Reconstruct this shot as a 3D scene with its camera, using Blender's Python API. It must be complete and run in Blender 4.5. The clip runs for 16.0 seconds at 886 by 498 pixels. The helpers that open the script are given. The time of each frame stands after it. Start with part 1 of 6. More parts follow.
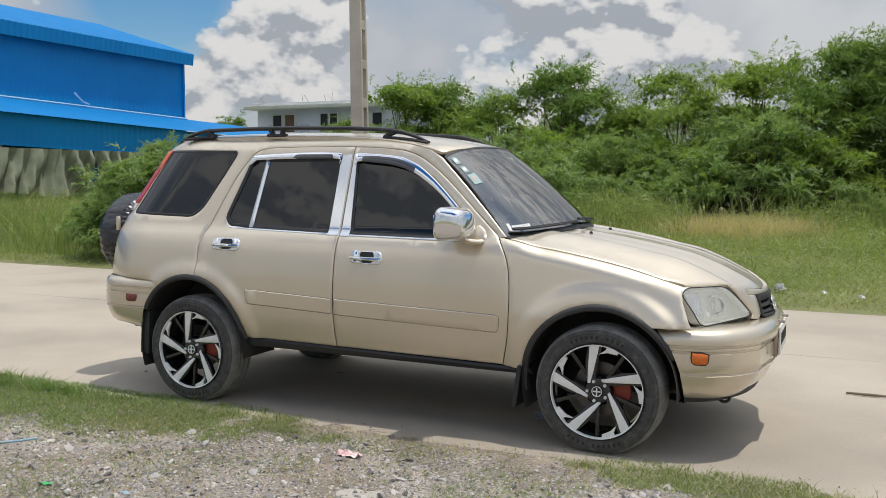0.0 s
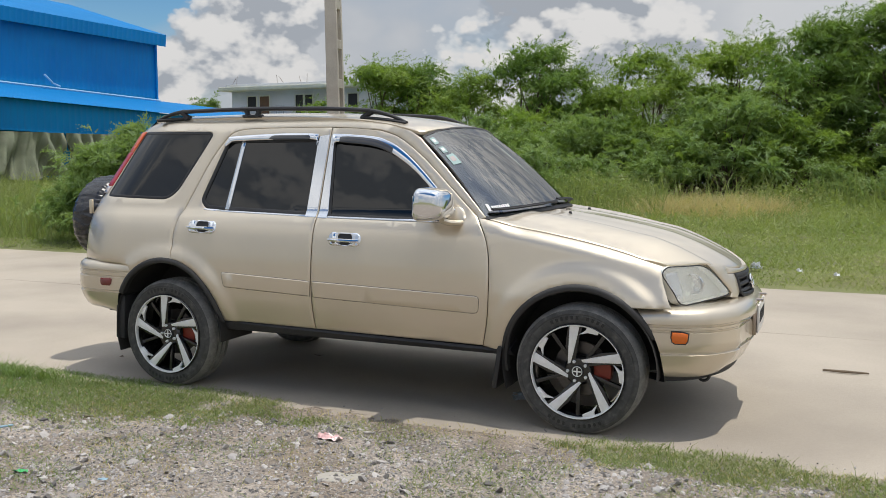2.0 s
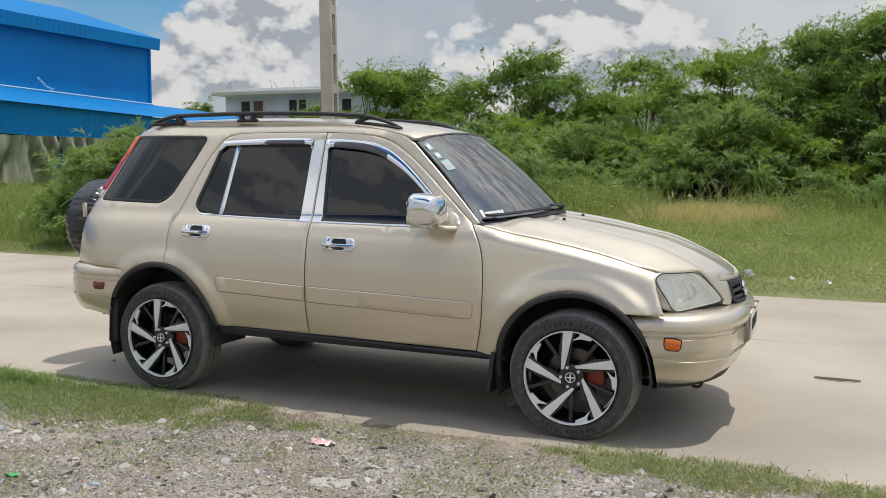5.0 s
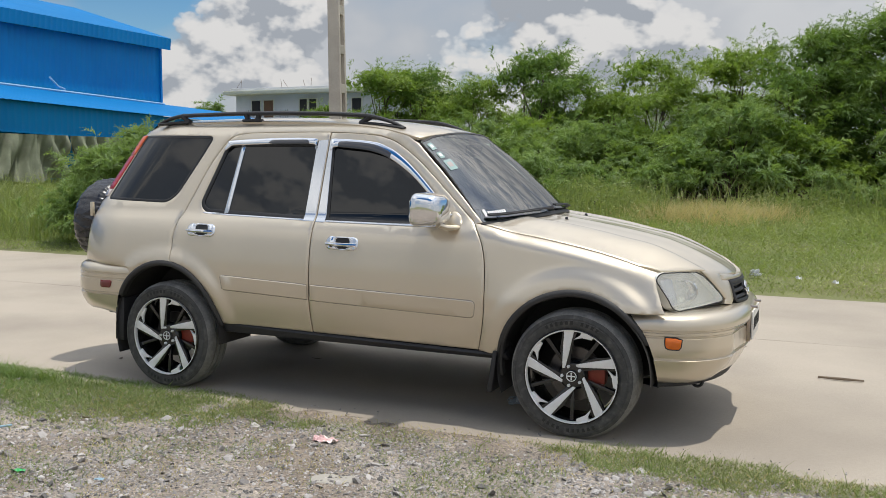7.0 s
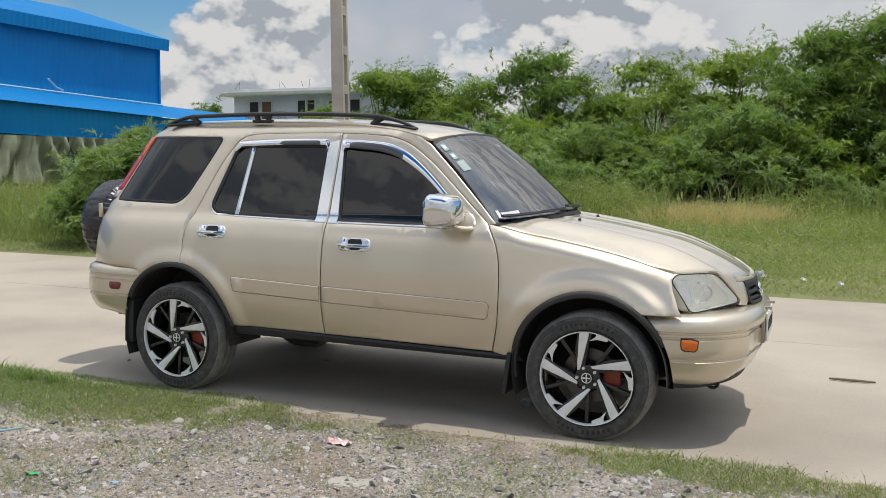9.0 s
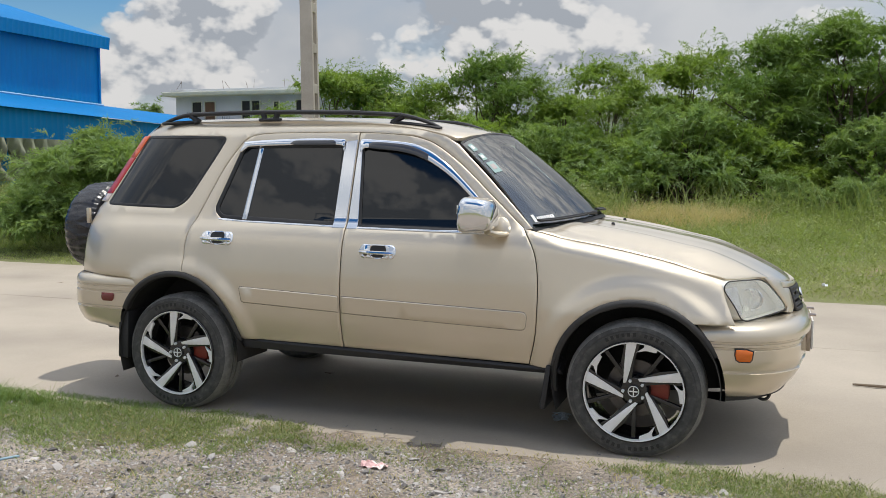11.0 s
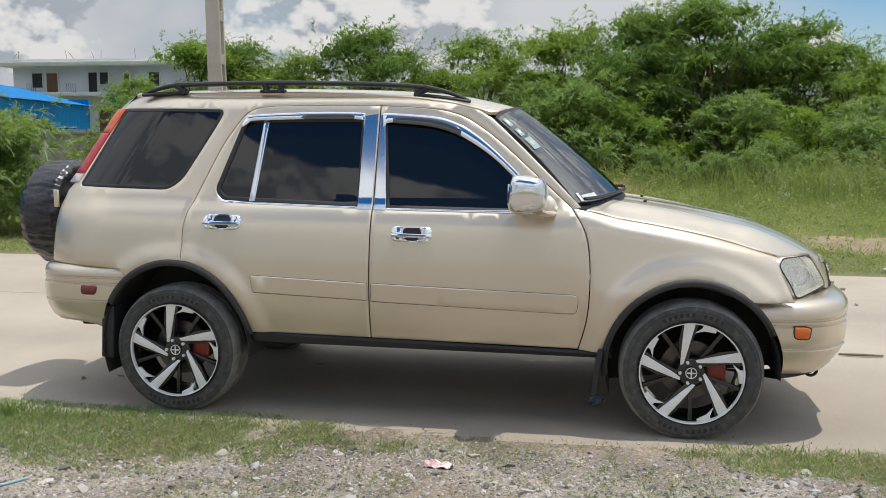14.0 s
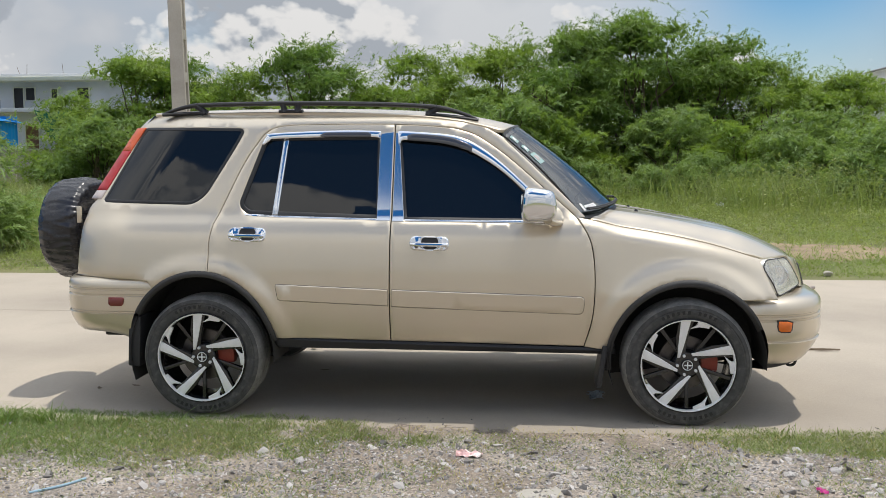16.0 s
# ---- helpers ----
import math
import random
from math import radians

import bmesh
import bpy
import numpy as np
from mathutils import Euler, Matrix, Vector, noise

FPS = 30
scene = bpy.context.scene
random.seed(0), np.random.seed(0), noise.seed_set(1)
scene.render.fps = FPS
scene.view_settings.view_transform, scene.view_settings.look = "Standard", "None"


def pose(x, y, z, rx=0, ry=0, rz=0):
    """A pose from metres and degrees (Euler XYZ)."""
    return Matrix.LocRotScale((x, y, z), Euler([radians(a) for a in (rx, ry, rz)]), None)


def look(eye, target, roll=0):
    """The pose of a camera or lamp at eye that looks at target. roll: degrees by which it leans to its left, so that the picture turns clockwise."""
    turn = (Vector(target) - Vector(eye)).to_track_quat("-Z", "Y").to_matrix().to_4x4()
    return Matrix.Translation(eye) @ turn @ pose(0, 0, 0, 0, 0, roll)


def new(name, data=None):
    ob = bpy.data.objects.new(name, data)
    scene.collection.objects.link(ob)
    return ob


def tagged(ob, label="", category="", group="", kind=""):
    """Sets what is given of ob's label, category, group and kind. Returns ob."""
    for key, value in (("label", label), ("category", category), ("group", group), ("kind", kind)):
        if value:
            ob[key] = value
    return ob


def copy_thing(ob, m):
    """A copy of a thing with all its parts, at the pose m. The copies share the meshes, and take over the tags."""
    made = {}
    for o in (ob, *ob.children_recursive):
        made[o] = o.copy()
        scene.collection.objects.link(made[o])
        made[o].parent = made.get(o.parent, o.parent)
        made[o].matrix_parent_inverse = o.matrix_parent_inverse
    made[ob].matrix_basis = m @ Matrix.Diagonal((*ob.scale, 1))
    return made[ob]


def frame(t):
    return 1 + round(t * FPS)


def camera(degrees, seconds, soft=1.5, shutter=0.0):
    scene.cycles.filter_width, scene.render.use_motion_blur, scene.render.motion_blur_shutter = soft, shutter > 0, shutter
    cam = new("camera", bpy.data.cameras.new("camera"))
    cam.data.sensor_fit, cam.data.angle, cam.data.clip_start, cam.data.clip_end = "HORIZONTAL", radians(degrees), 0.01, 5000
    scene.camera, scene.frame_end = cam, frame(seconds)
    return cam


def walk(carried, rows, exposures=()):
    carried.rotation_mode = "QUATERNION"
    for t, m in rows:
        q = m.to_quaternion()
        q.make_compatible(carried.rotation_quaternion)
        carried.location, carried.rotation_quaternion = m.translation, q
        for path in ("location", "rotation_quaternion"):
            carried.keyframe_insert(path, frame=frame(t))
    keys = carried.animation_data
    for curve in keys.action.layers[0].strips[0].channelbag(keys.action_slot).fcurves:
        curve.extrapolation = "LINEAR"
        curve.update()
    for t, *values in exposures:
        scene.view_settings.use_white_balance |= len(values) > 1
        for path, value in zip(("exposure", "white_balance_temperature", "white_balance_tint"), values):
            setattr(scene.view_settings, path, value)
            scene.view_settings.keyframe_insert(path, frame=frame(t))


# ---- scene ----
cam = camera(52.0, 16.0, soft=0.8)
PATH = [
    (0, (2.509, -5.316, 1.421), (1.675, -3.505, 1.262), 0.2),
    (0.5, (2.495, -5.322, 1.422), (1.667, -3.509, 1.259), 0.0),
    (1, (2.488, -5.307, 1.42), (1.668, -3.491, 1.244), -0.2),
    (1.5, (2.485, -5.295, 1.416), (1.682, -3.473, 1.224), -0.1),
    (2, (2.484, -5.29, 1.417), (1.698, -3.462, 1.217), -0.1),
    (2.5, (2.483, -5.281, 1.417), (1.704, -3.451, 1.212), -0.2),
    (3, (2.477, -5.274, 1.416), (1.704, -3.441, 1.211), -0.0),
    (3.5, (2.475, -5.277, 1.416), (1.705, -3.442, 1.218), 0.0),
    (4, (2.478, -5.298, 1.417), (1.707, -3.462, 1.225), 0.2),
    (6.5, (2.489, -5.299, 1.415), (1.715, -3.464, 1.229), 0.3),
    (7, (2.533, -5.31, 1.419), (1.74, -3.484, 1.23), 0.3),
    (7.5, (2.578, -5.308, 1.419), (1.765, -3.491, 1.231), 0.3),
    (8, (2.599, -5.305, 1.418), (1.777, -3.492, 1.231), 0.1),
    (8.5, (2.577, -5.306, 1.417), (1.761, -3.489, 1.229), 0.1),
    (9, (2.441, -5.326, 1.416), (1.654, -3.496, 1.23), 0.3),
    (11.3, (1.81, -5.208, 1.411), (1.171, -3.321, 1.226), 0.5),
    (11.5, (1.759, -5.205, 1.41), (1.14, -3.313, 1.223), 0.7),
    (12, (1.531, -5.236, 1.418), (0.977, -3.324, 1.229), 0.7),
    (12.5, (1.339, -5.284, 1.428), (0.852, -3.355, 1.224), 0.5),
    (13, (1.183, -5.248, 1.395), (0.737, -3.31, 1.186), 0.4),
    (13.5, (0.996, -5.172, 1.402), (0.6, -3.224, 1.184), 0.1),
    (14, (0.87, -5.179, 1.412), (0.529, -3.222, 1.178), 0.2),
    (14.5, (0.678, -5.25, 1.427), (0.404, -3.284, 1.181), 0.1),
    (15, (0.542, -5.357, 1.437), (0.309, -3.386, 1.191), -0.2),
    (15.5, (0.511, -5.438, 1.427), (0.302, -3.462, 1.205), -0.1),
    (16, (0.473, -5.594, 1.42), (0.287, -3.613, 1.217), -0.2),
]
walk(cam, [(t, look(eye, target, roll)) for t, eye, target, roll in PATH], [(0, -0.02), (9, -0.02), (13, 0.05), (16, 0.09)])

# ---- light ----
# Sun high over the bonnet; the sky is bright with broken cumulus.
SUN = Vector((0.2, 0.06, 1.0)).normalized()
sun = new("sun", bpy.data.lights.new("sun", "SUN"))
sun.data.energy, sun.data.angle, sun.data.color = 2.68, radians(0.53), (1.0, 0.95, 0.865)
sun.matrix_world = look((0, 0, 0), -SUN) @ Matrix.Identity(4)

world = bpy.data.worlds.new("sky")
scene.world = world
world.use_nodes = True
wn, wl = world.node_tree.nodes, world.node_tree.links
wn.clear()


def wmath(op, a, b=None, c=None, clamp=False):
    n = wn.new("ShaderNodeMath")
    n.operation, n.use_clamp = op, clamp
    for i, v in enumerate((a, b, c)):
        if v is None:
            continue
        if isinstance(v, (int, float)):
            n.inputs[i].default_value = v
        else:
            wl.new(v, n.inputs[i])
    return n.outputs[0]


def wnoise(vec, scale, detail, rough=0.55, distort=0.0):
    n = wn.new("ShaderNodeTexNoise")
    n.inputs["Scale"].default_value, n.inputs["Detail"].default_value = scale, detail
    n.inputs["Roughness"].default_value, n.inputs["Distortion"].default_value = rough, distort
    wl.new(vec, n.inputs["Vector"])
    return n.outputs["Fac"]


def wramp(fac, stops):
    n = wn.new("ShaderNodeValToRGB")
    els = n.color_ramp.elements
    while len(els) < len(stops):
        els.new(0.5)
    for e, (p, c) in zip(els, stops):
        e.position, e.color = p, (*c, 1)
    wl.new(fac, n.inputs[0])
    return n.outputs[0]


coord = wn.new("ShaderNodeTexCoord").outputs["Generated"]
nishita = wn.new("ShaderNodeTexSky")
nishita.sky_type, nishita.sun_disc = "NISHITA", False
nishita.sun_elevation, nishita.sun_rotation = math.asin(SUN.z), math.atan2(SUN.x, SUN.y)
nishita.air_density, nishita.dust_density, nishita.ozone_density = 1.1, 0.25, 3.5
sep = wn.new("ShaderNodeSeparateXYZ")
wl.new(coord, sep.inputs[0])
# cloud layer: crisp heaps lit from above over a paler veil, with open sky here and there
def shifted(dz, sc):
    m = wn.new("ShaderNodeMapping")
    m.inputs["Scale"].default_value = (1.0, 1.0, 1.45)
    m.inputs["Location"].default_value = (0.35 + sc, 0.12, 0.07 + dz)
    wl.new(coord, m.inputs["Vector"])
    return m.outputs[0]


big = wnoise(shifted(0.0, 0.0), 2.4, 2.0, 0.5)
heap = wnoise(shifted(0.0, 0.0), 5.5, 10.0, 0.56)
heap_up = wnoise(shifted(0.035, 0.0), 5.5, 10.0, 0.56)
puff = wnoise(shifted(0.0, 0.0), 16.0, 8.0, 0.6)
puff_up = wnoise(shifted(0.014, 0.0), 16.0, 8.0, 0.6)


def wcells(vec, scale):
    n = wn.new("ShaderNodeTexVoronoi")
    n.feature = "SMOOTH_F1"
    n.inputs["Scale"].default_value, n.inputs["Detail"].default_value = scale, 3.0
    n.inputs["Roughness"].default_value, n.inputs["Lacunarity"].default_value = 0.5, 2.3
    n.inputs["Smoothness"].default_value = 0.35
    wl.new(vec, n.inputs["Vector"])
    return n.outputs["Distance"]


cell = wcells(shifted(0.0, 0.0), 11.0)
cell_up = wcells(shifted(0.022, 0.0), 11.0)
veil = wnoise(shifted(0.0, 4.0), 3.2, 5.0, 0.5)


def patch(direction, width, gain):
    """A soft bump of cloud (or, with a negative gain, of open sky) round a direction."""
    d = wn.new("ShaderNodeVectorMath")
    d.operation = "DOT_PRODUCT"
    wl.new(coord, d.inputs[0])
    d.inputs[1].default_value = Vector(direction).normalized()
    f = wmath("DIVIDE", wmath("SUBTRACT", d.outputs["Value"], 1.0), width * width)
    return wmath("MULTIPLY", wmath("EXPONENT", f), gain)


def towards(azimuth, elevation):
    a, e = radians(azimuth), radians(elevation)
    return (math.sin(a) * math.cos(e), math.cos(a) * math.cos(e), math.sin(e))


def lerp_color(fac, a, b):
    m = wn.new("ShaderNodeMix")
    m.data_type = "RGBA"
    for socket, v in (("Factor", fac), ("A", a), ("B", b)):
        if isinstance(v, tuple):
            m.inputs[socket].default_value = (*v, 1)
        else:
            wl.new(v, m.inputs[socket])
    return m.outputs["Result"]


amount = wmath("ADD", wmath("MULTIPLY", big, 0.35), wmath("MULTIPLY", heap, 0.40))
amount = wmath("ADD", amount, wmath("MULTIPLY", wmath("SUBTRACT", 1.23, cell), 0.22))
amount = wmath("ADD", amount, wmath("MULTIPLY", wmath("SUBTRACT", 0.42, sep.outputs["Z"]), 0.08))
clear = None
for az, el, w, g in ((-42.0, 11.2, 0.05, 2.2), (15, 10.5, 0.09, 0.8), (26, 15, 0.16, 0.55)):
    p_ = patch(towards(az, el), w, g)
    clear = p_ if clear is None else wmath("ADD", clear, p_)
# the heap at (8, 36) is unseen, added to brighten the windscreen's reflection
for az, el, w, g in ((-36, 8, 0.075, 0.17), (-28, 9, 0.04, -0.12), (-16, 8.3, 0.105, 0.22), (-4, 9, 0.08, -0.10), (-42, 11.5, 0.035, -0.12), (-145, 38, 0.22, 0.12), (8, 36, 0.26, 0.22)):
    amount = wmath("ADD", amount, patch(towards(az, el), w, g))
# behind the camera: a bank of cloud with open dark-blue sky above its ragged top
south = wmath("MULTIPLY", patch(towards(186, 38), 0.24, 1.6), 1.0, None, True)
bank_top = wmath("ADD", 0.522, wmath("MULTIPLY", wmath("ADD", big, heap), 0.055))
bank = wmath("DIVIDE", wmath("SUBTRACT", bank_top, sep.outputs["Z"]), 0.012, None, True)
clear = wmath("ADD", clear, wmath("MULTIPLY", wmath("MULTIPLY", south, wmath("SUBTRACT", 1.0, bank)), 2.5))
amount = wmath("ADD", amount, wmath("MULTIPLY", wmath("MULTIPLY", south, bank), 0.10))
amount = wmath("SUBTRACT", amount, wmath("MULTIPLY", clear, 0.10))
heap_cover = wramp(amount, [(0.505, (0, 0, 0)), (0.525, (0.8, 0.8, 0.8)), (0.56, (1, 1, 1))])
veil_cover = wmath("MULTIPLY", wmath("SUBTRACT", 1.0, clear, None, True), wramp(veil, [(0.30, (0.55, 0.55, 0.55)), (0.55, (1, 1, 1))]), None, True)
veil_tone = wramp(veil, [(0.35, (0.52, 0.57, 0.65)), (0.52, (0.62, 0.66, 0.72)), (0.65, (0.80, 0.82, 0.85))])
lit = wmath("ADD", wmath("MULTIPLY", wmath("SUBTRACT", heap, heap_up), 3.6), wmath("MULTIPLY", wmath("SUBTRACT", puff, puff_up), 1.1))
lit = wmath("ADD", lit, wmath("MULTIPLY", wmath("SUBTRACT", cell_up, cell), 1.9))
lit = wmath("ADD", lit, 0.64)
heap_tone = wramp(lit, [(0.35, (0.50, 0.54, 0.60)), (0.55, (0.74, 0.76, 0.79)), (0.72, (0.90, 0.90, 0.90)), (0.9, (0.98, 0.97, 0.96))])
body = lerp_color(heap_cover, veil_tone, heap_tone)
cover = wmath("MAXIMUM", veil_cover, heap_cover)
gain = wn.new("ShaderNodeVectorMath")
gain.operation = "SCALE"
wl.new(body, gain.inputs[0])
# cloud grows brighter towards the high sun
wl.new(wmath("ADD", 7.0, wmath("MULTIPLY", wmath("POWER", wmath("MAXIMUM", sep.outputs["Z"], 0.0), 2.0), 15.0)), gain.inputs["Scale"])
mix = wn.new("ShaderNodeMix")
mix.data_type = "RGBA"
wl.new(cover, mix.inputs["Factor"])
deep = wn.new("ShaderNodeHueSaturation")
deep.inputs["Saturation"].default_value = 1.35
wl.new(nishita.outputs[0], deep.inputs["Color"])
wl.new(deep.outputs[0], mix.inputs["A"])
wl.new(gain.outputs[0], mix.inputs["B"])
back = wn.new("ShaderNodeBackground")
back.inputs["Strength"].default_value = 0.1
wl.new(mix.outputs["Result"], back.inputs["Color"])
wl.new(back.outputs[0], wn.new("ShaderNodeOutputWorld").inputs["Surface"])
scene.view_settings.exposure = 0.0

# ---- materials ----


def mat(name, color, rough=0.5, metal=0.0, vary=0.12, scale=3.0, fine=60.0, bump=0.0, bump_scale=80.0, coat=0.0, spec=0.5, rough_vary=0.1, tint=None, tint_scale=0.7, tint_at=(0.5, 0.65), stretch=(1, 1, 1), random_tone=0.0, island=0.0, sheen=0.0):
    """A surface with colour variation at two scales, uneven gloss and fine relief."""
    m = bpy.data.materials.new(name)
    m.use_nodes = True
    n, l = m.node_tree.nodes, m.node_tree.links
    p = n["Principled BSDF"]
    tc = n.new("ShaderNodeTexCoord").outputs["Object"]
    mp = n.new("ShaderNodeMapping")
    mp.inputs["Scale"].default_value = stretch
    l.new(tc, mp.inputs["Vector"])

    def noise_at(s, d=5.0):
        t = n.new("ShaderNodeTexNoise")
        t.inputs["Scale"].default_value, t.inputs["Detail"].default_value = s, d
        l.new(mp.outputs[0], t.inputs["Vector"])
        return t.outputs["Fac"]

    def math_node(op, a, b):
        t = n.new("ShaderNodeMath")
        t.operation = op
        for i, v in enumerate((a, b)):
            if isinstance(v, (int, float)):
                t.inputs[i].default_value = v
            else:
                l.new(v, t.inputs[i])
        return t.outputs[0]

    tone_value = math_node("ADD", math_node("MULTIPLY", noise_at(scale), 1.3), math_node("MULTIPLY", noise_at(fine, 3.0), 0.7))
    shift = math_node("ADD", math_node("MULTIPLY", math_node("SUBTRACT", tone_value, 1.0), vary * 3.2), 1.0)
    if random_tone:
        r = n.new("ShaderNodeObjectInfo").outputs["Random"]
        shift = math_node("ADD", shift, math_node("MULTIPLY", math_node("SUBTRACT", r, 0.5), random_tone * 2))
    if island:
        r = n.new("ShaderNodeNewGeometry").outputs["Random Per Island"]
        shift = math_node("ADD", shift, math_node("MULTIPLY", math_node("SUBTRACT", r, 0.5), island * 2))
    hue = n.new("ShaderNodeMix")
    hue.data_type = "RGBA"
    hue.inputs["A"].default_value = (*color, 1)
    hue.inputs["B"].default_value = (*(tint or color), 1)
    if tint:
        ramp = n.new("ShaderNodeMapRange")
        ramp.inputs["From Min"].default_value, ramp.inputs["From Max"].default_value = tint_at
        l.new(noise_at(tint_scale, 6.0), ramp.inputs["Value"])
        l.new(ramp.outputs[0], hue.inputs["Factor"])
    else:
        hue.inputs["Factor"].default_value = 0
    sc = n.new("ShaderNodeVectorMath")
    sc.operation = "SCALE"
    l.new(hue.outputs["Result"], sc.inputs[0])
    l.new(shift, sc.inputs["Scale"])
    l.new(sc.outputs[0], p.inputs["Base Color"])
    l.new(math_node("ADD", math_node("MULTIPLY", math_node("SUBTRACT", noise_at(scale * 2.3), 0.5), rough_vary * 2), rough), p.inputs["Roughness"])
    p.inputs["Metallic"].default_value, p.inputs["Specular IOR Level"].default_value = metal, spec
    p.inputs["Coat Weight"].default_value, p.inputs["Coat Roughness"].default_value = coat, 0.04
    p.inputs["Sheen Weight"].default_value = sheen
    if bump:
        b = n.new("ShaderNodeBump")
        b.inputs["Strength"].default_value, b.inputs["Distance"].default_value = bump, 0.01
        l.new(noise_at(bump_scale, 6.0), b.inputs["Height"])
        l.new(b.outputs[0], p.inputs["Normal"])
    return m


def leaf_mat(name, color, island=0.45, tint=None):
    m = mat(name, color, rough=0.5, vary=0.28, scale=0.9, fine=9, island=island, spec=0.3, tint=tint, tint_scale=0.55, tint_at=(0.42, 0.6))
    n, l = m.node_tree.nodes, m.node_tree.links
    p = n["Principled BSDF"]
    tr = n.new("ShaderNodeBsdfTranslucent")
    tr.inputs["Color"].default_value = (color[0] * 2.0, color[1] * 1.9, color[2] * 1.0, 1)
    mx = n.new("ShaderNodeMixShader")
    mx.inputs[0].default_value = 0.4
    out = n["Material Output"]
    l.new(p.outputs[0], mx.inputs[1])
    l.new(tr.outputs[0], mx.inputs[2])
    l.new(mx.outputs[0], out.inputs["Surface"])
    return m


PAINT = mat("champagne_paint", (0.67, 0.588, 0.462), 0.34, metal=0.6, vary=0.035, scale=1.6, fine=700, coat=1.0, rough_vary=0.03)
PLASTIC = mat("black_plastic", (0.022, 0.022, 0.024), 0.55, vary=0.15, bump=0.1, bump_scale=500)
TRIM = mat("arch_trim", (0.035, 0.034, 0.034), 0.6, vary=0.25, scale=5, bump=0.1, bump_scale=400)
DARK = mat("dark_underside", (0.035, 0.034, 0.033), 0.9, vary=0.2)
LINER = mat("wheel_well_liner", (0.03, 0.028, 0.026), 0.85, vary=0.35, scale=6)
CHROME = mat("chrome", (0.82, 0.83, 0.85), 0.06, metal=1.0, vary=0.01, rough_vary=0.02)
BRUSHED = mat("steel_pillar_trim", (0.72, 0.74, 0.77), 0.1, metal=1.0, vary=0.04, rough_vary=0.03)
TREAD = mat("dusty_tread_rubber", (0.19, 0.183, 0.17), 0.85, vary=0.3, scale=14, fine=90, bump=0.3, bump_scale=200, tint=(0.24, 0.23, 0.21), tint_scale=9, tint_at=(0.45, 0.7))
RUBBER = mat("tyre_rubber", (0.062, 0.061, 0.058), 0.8, vary=0.2, scale=20, fine=120, bump=0.2, bump_scale=300, tint=(0.12, 0.115, 0.105), tint_scale=28, tint_at=(0.5, 0.75))
# black of the rubber seals, also painted as the moulding's shadow line
SEAL_AND_SHADOW = mat("black_rubber_and_shadow_line", (0.015, 0.015, 0.016), 0.5, vary=0.1)
ALLOY = mat("machined_alloy", (0.86, 0.86, 0.86), 0.38, metal=0.3, vary=0.05, scale=14, fine=300)
ALLOY_BLACK = mat("gloss_black_alloy", (0.012, 0.012, 0.013), 0.22, coat=0.6, vary=0.1)
STEEL = mat("brake_steel", (0.12, 0.11, 0.105), 0.4, metal=0.9, vary=0.2, scale=25)
CALIPER = mat("red_caliper", (0.26, 0.035, 0.016), 0.5, coat=0.1, vary=0.1)
AMBER = mat("amber_lens", (0.75, 0.16, 0.015), 0.25, coat=0.3, vary=0.06)
REDLENS = mat("red_lens", (0.42, 0.012, 0.016), 0.3, coat=0.25, vary=0.05)
ORANGELENS = mat("orange_lens", (0.62, 0.10, 0.02), 0.3, coat=0.25, vary=0.05)
CLEARLENS = mat("pale_lens", (0.55, 0.47, 0.44), 0.12, coat=0.8, vary=0.05)
REDMARK = mat("red_side_marker", (0.17, 0.022, 0.018), 0.25, coat=0.5, vary=0.1)
VINYL = mat("black_vinyl_cover", (0.02, 0.02, 0.024), 0.27, vary=0.2, scale=6, bump=0.5, bump_scale=9, spec=0.6, stretch=(1, 0.4, 2.2))
SMOKE = mat("smoked_acrylic", (0.05, 0.05, 0.055), 0.1, coat=0.7, vary=0.05)
SEAT = mat("seat_fabric", (0.10, 0.095, 0.09), 0.9, vary=0.2, bump=0.2, bump_scale=300)
DASH = mat("dashboard_plastic", (0.20, 0.205, 0.20), 0.7, vary=0.15, bump=0.15, bump_scale=400)
REFLECTOR = mat("lamp_reflector", (0.88, 0.88, 0.80), 0.24, metal=0.3, vary=0.05)
WHITE = mat("white_print", (0.78, 0.79, 0.78), 0.5, vary=0.05)
STICKER = mat("pale_green_sticker", (0.30, 0.45, 0.43), 0.5, vary=0.12, scale=20)
PLATE = mat("number_plate", (0.72, 0.70, 0.66), 0.4, vary=0.08, scale=15)


def glass_mat(name, color, rough=0.012):
    m = bpy.data.materials.new(name)
    m.use_nodes = True
    p = m.node_tree.nodes["Principled BSDF"]
    p.inputs["Base Color"].default_value = (*color, 1)
    p.inputs["Roughness"].default_value = rough
    p.inputs["IOR"].default_value = 1.52
    p.inputs["Specular IOR Level"].default_value = 0.52
    return m


def clear_mat(name, tint, ior, rough=0.01):
    """Thin clear glass: tinted see-through with a Fresnel gloss."""
    m = bpy.data.materials.new(name)
    m.use_nodes = True
    n, l = m.node_tree.nodes, m.node_tree.links
    n.remove(n["Principled BSDF"])
    t, g, f, x = n.new("ShaderNodeBsdfTransparent"), n.new("ShaderNodeBsdfGlossy"), n.new("ShaderNodeFresnel"), n.new("ShaderNodeMixShader")
    t.inputs["Color"].default_value = (*tint, 1)
    g.inputs["Roughness"].default_value = rough
    f.inputs["IOR"].default_value = ior
    l.new(f.outputs[0], x.inputs[0])
    l.new(t.outputs[0], x.inputs[1])
    l.new(g.outputs[0], x.inputs[2])
    l.new(x.outputs[0], n["Material Output"].inputs["Surface"])
    return m


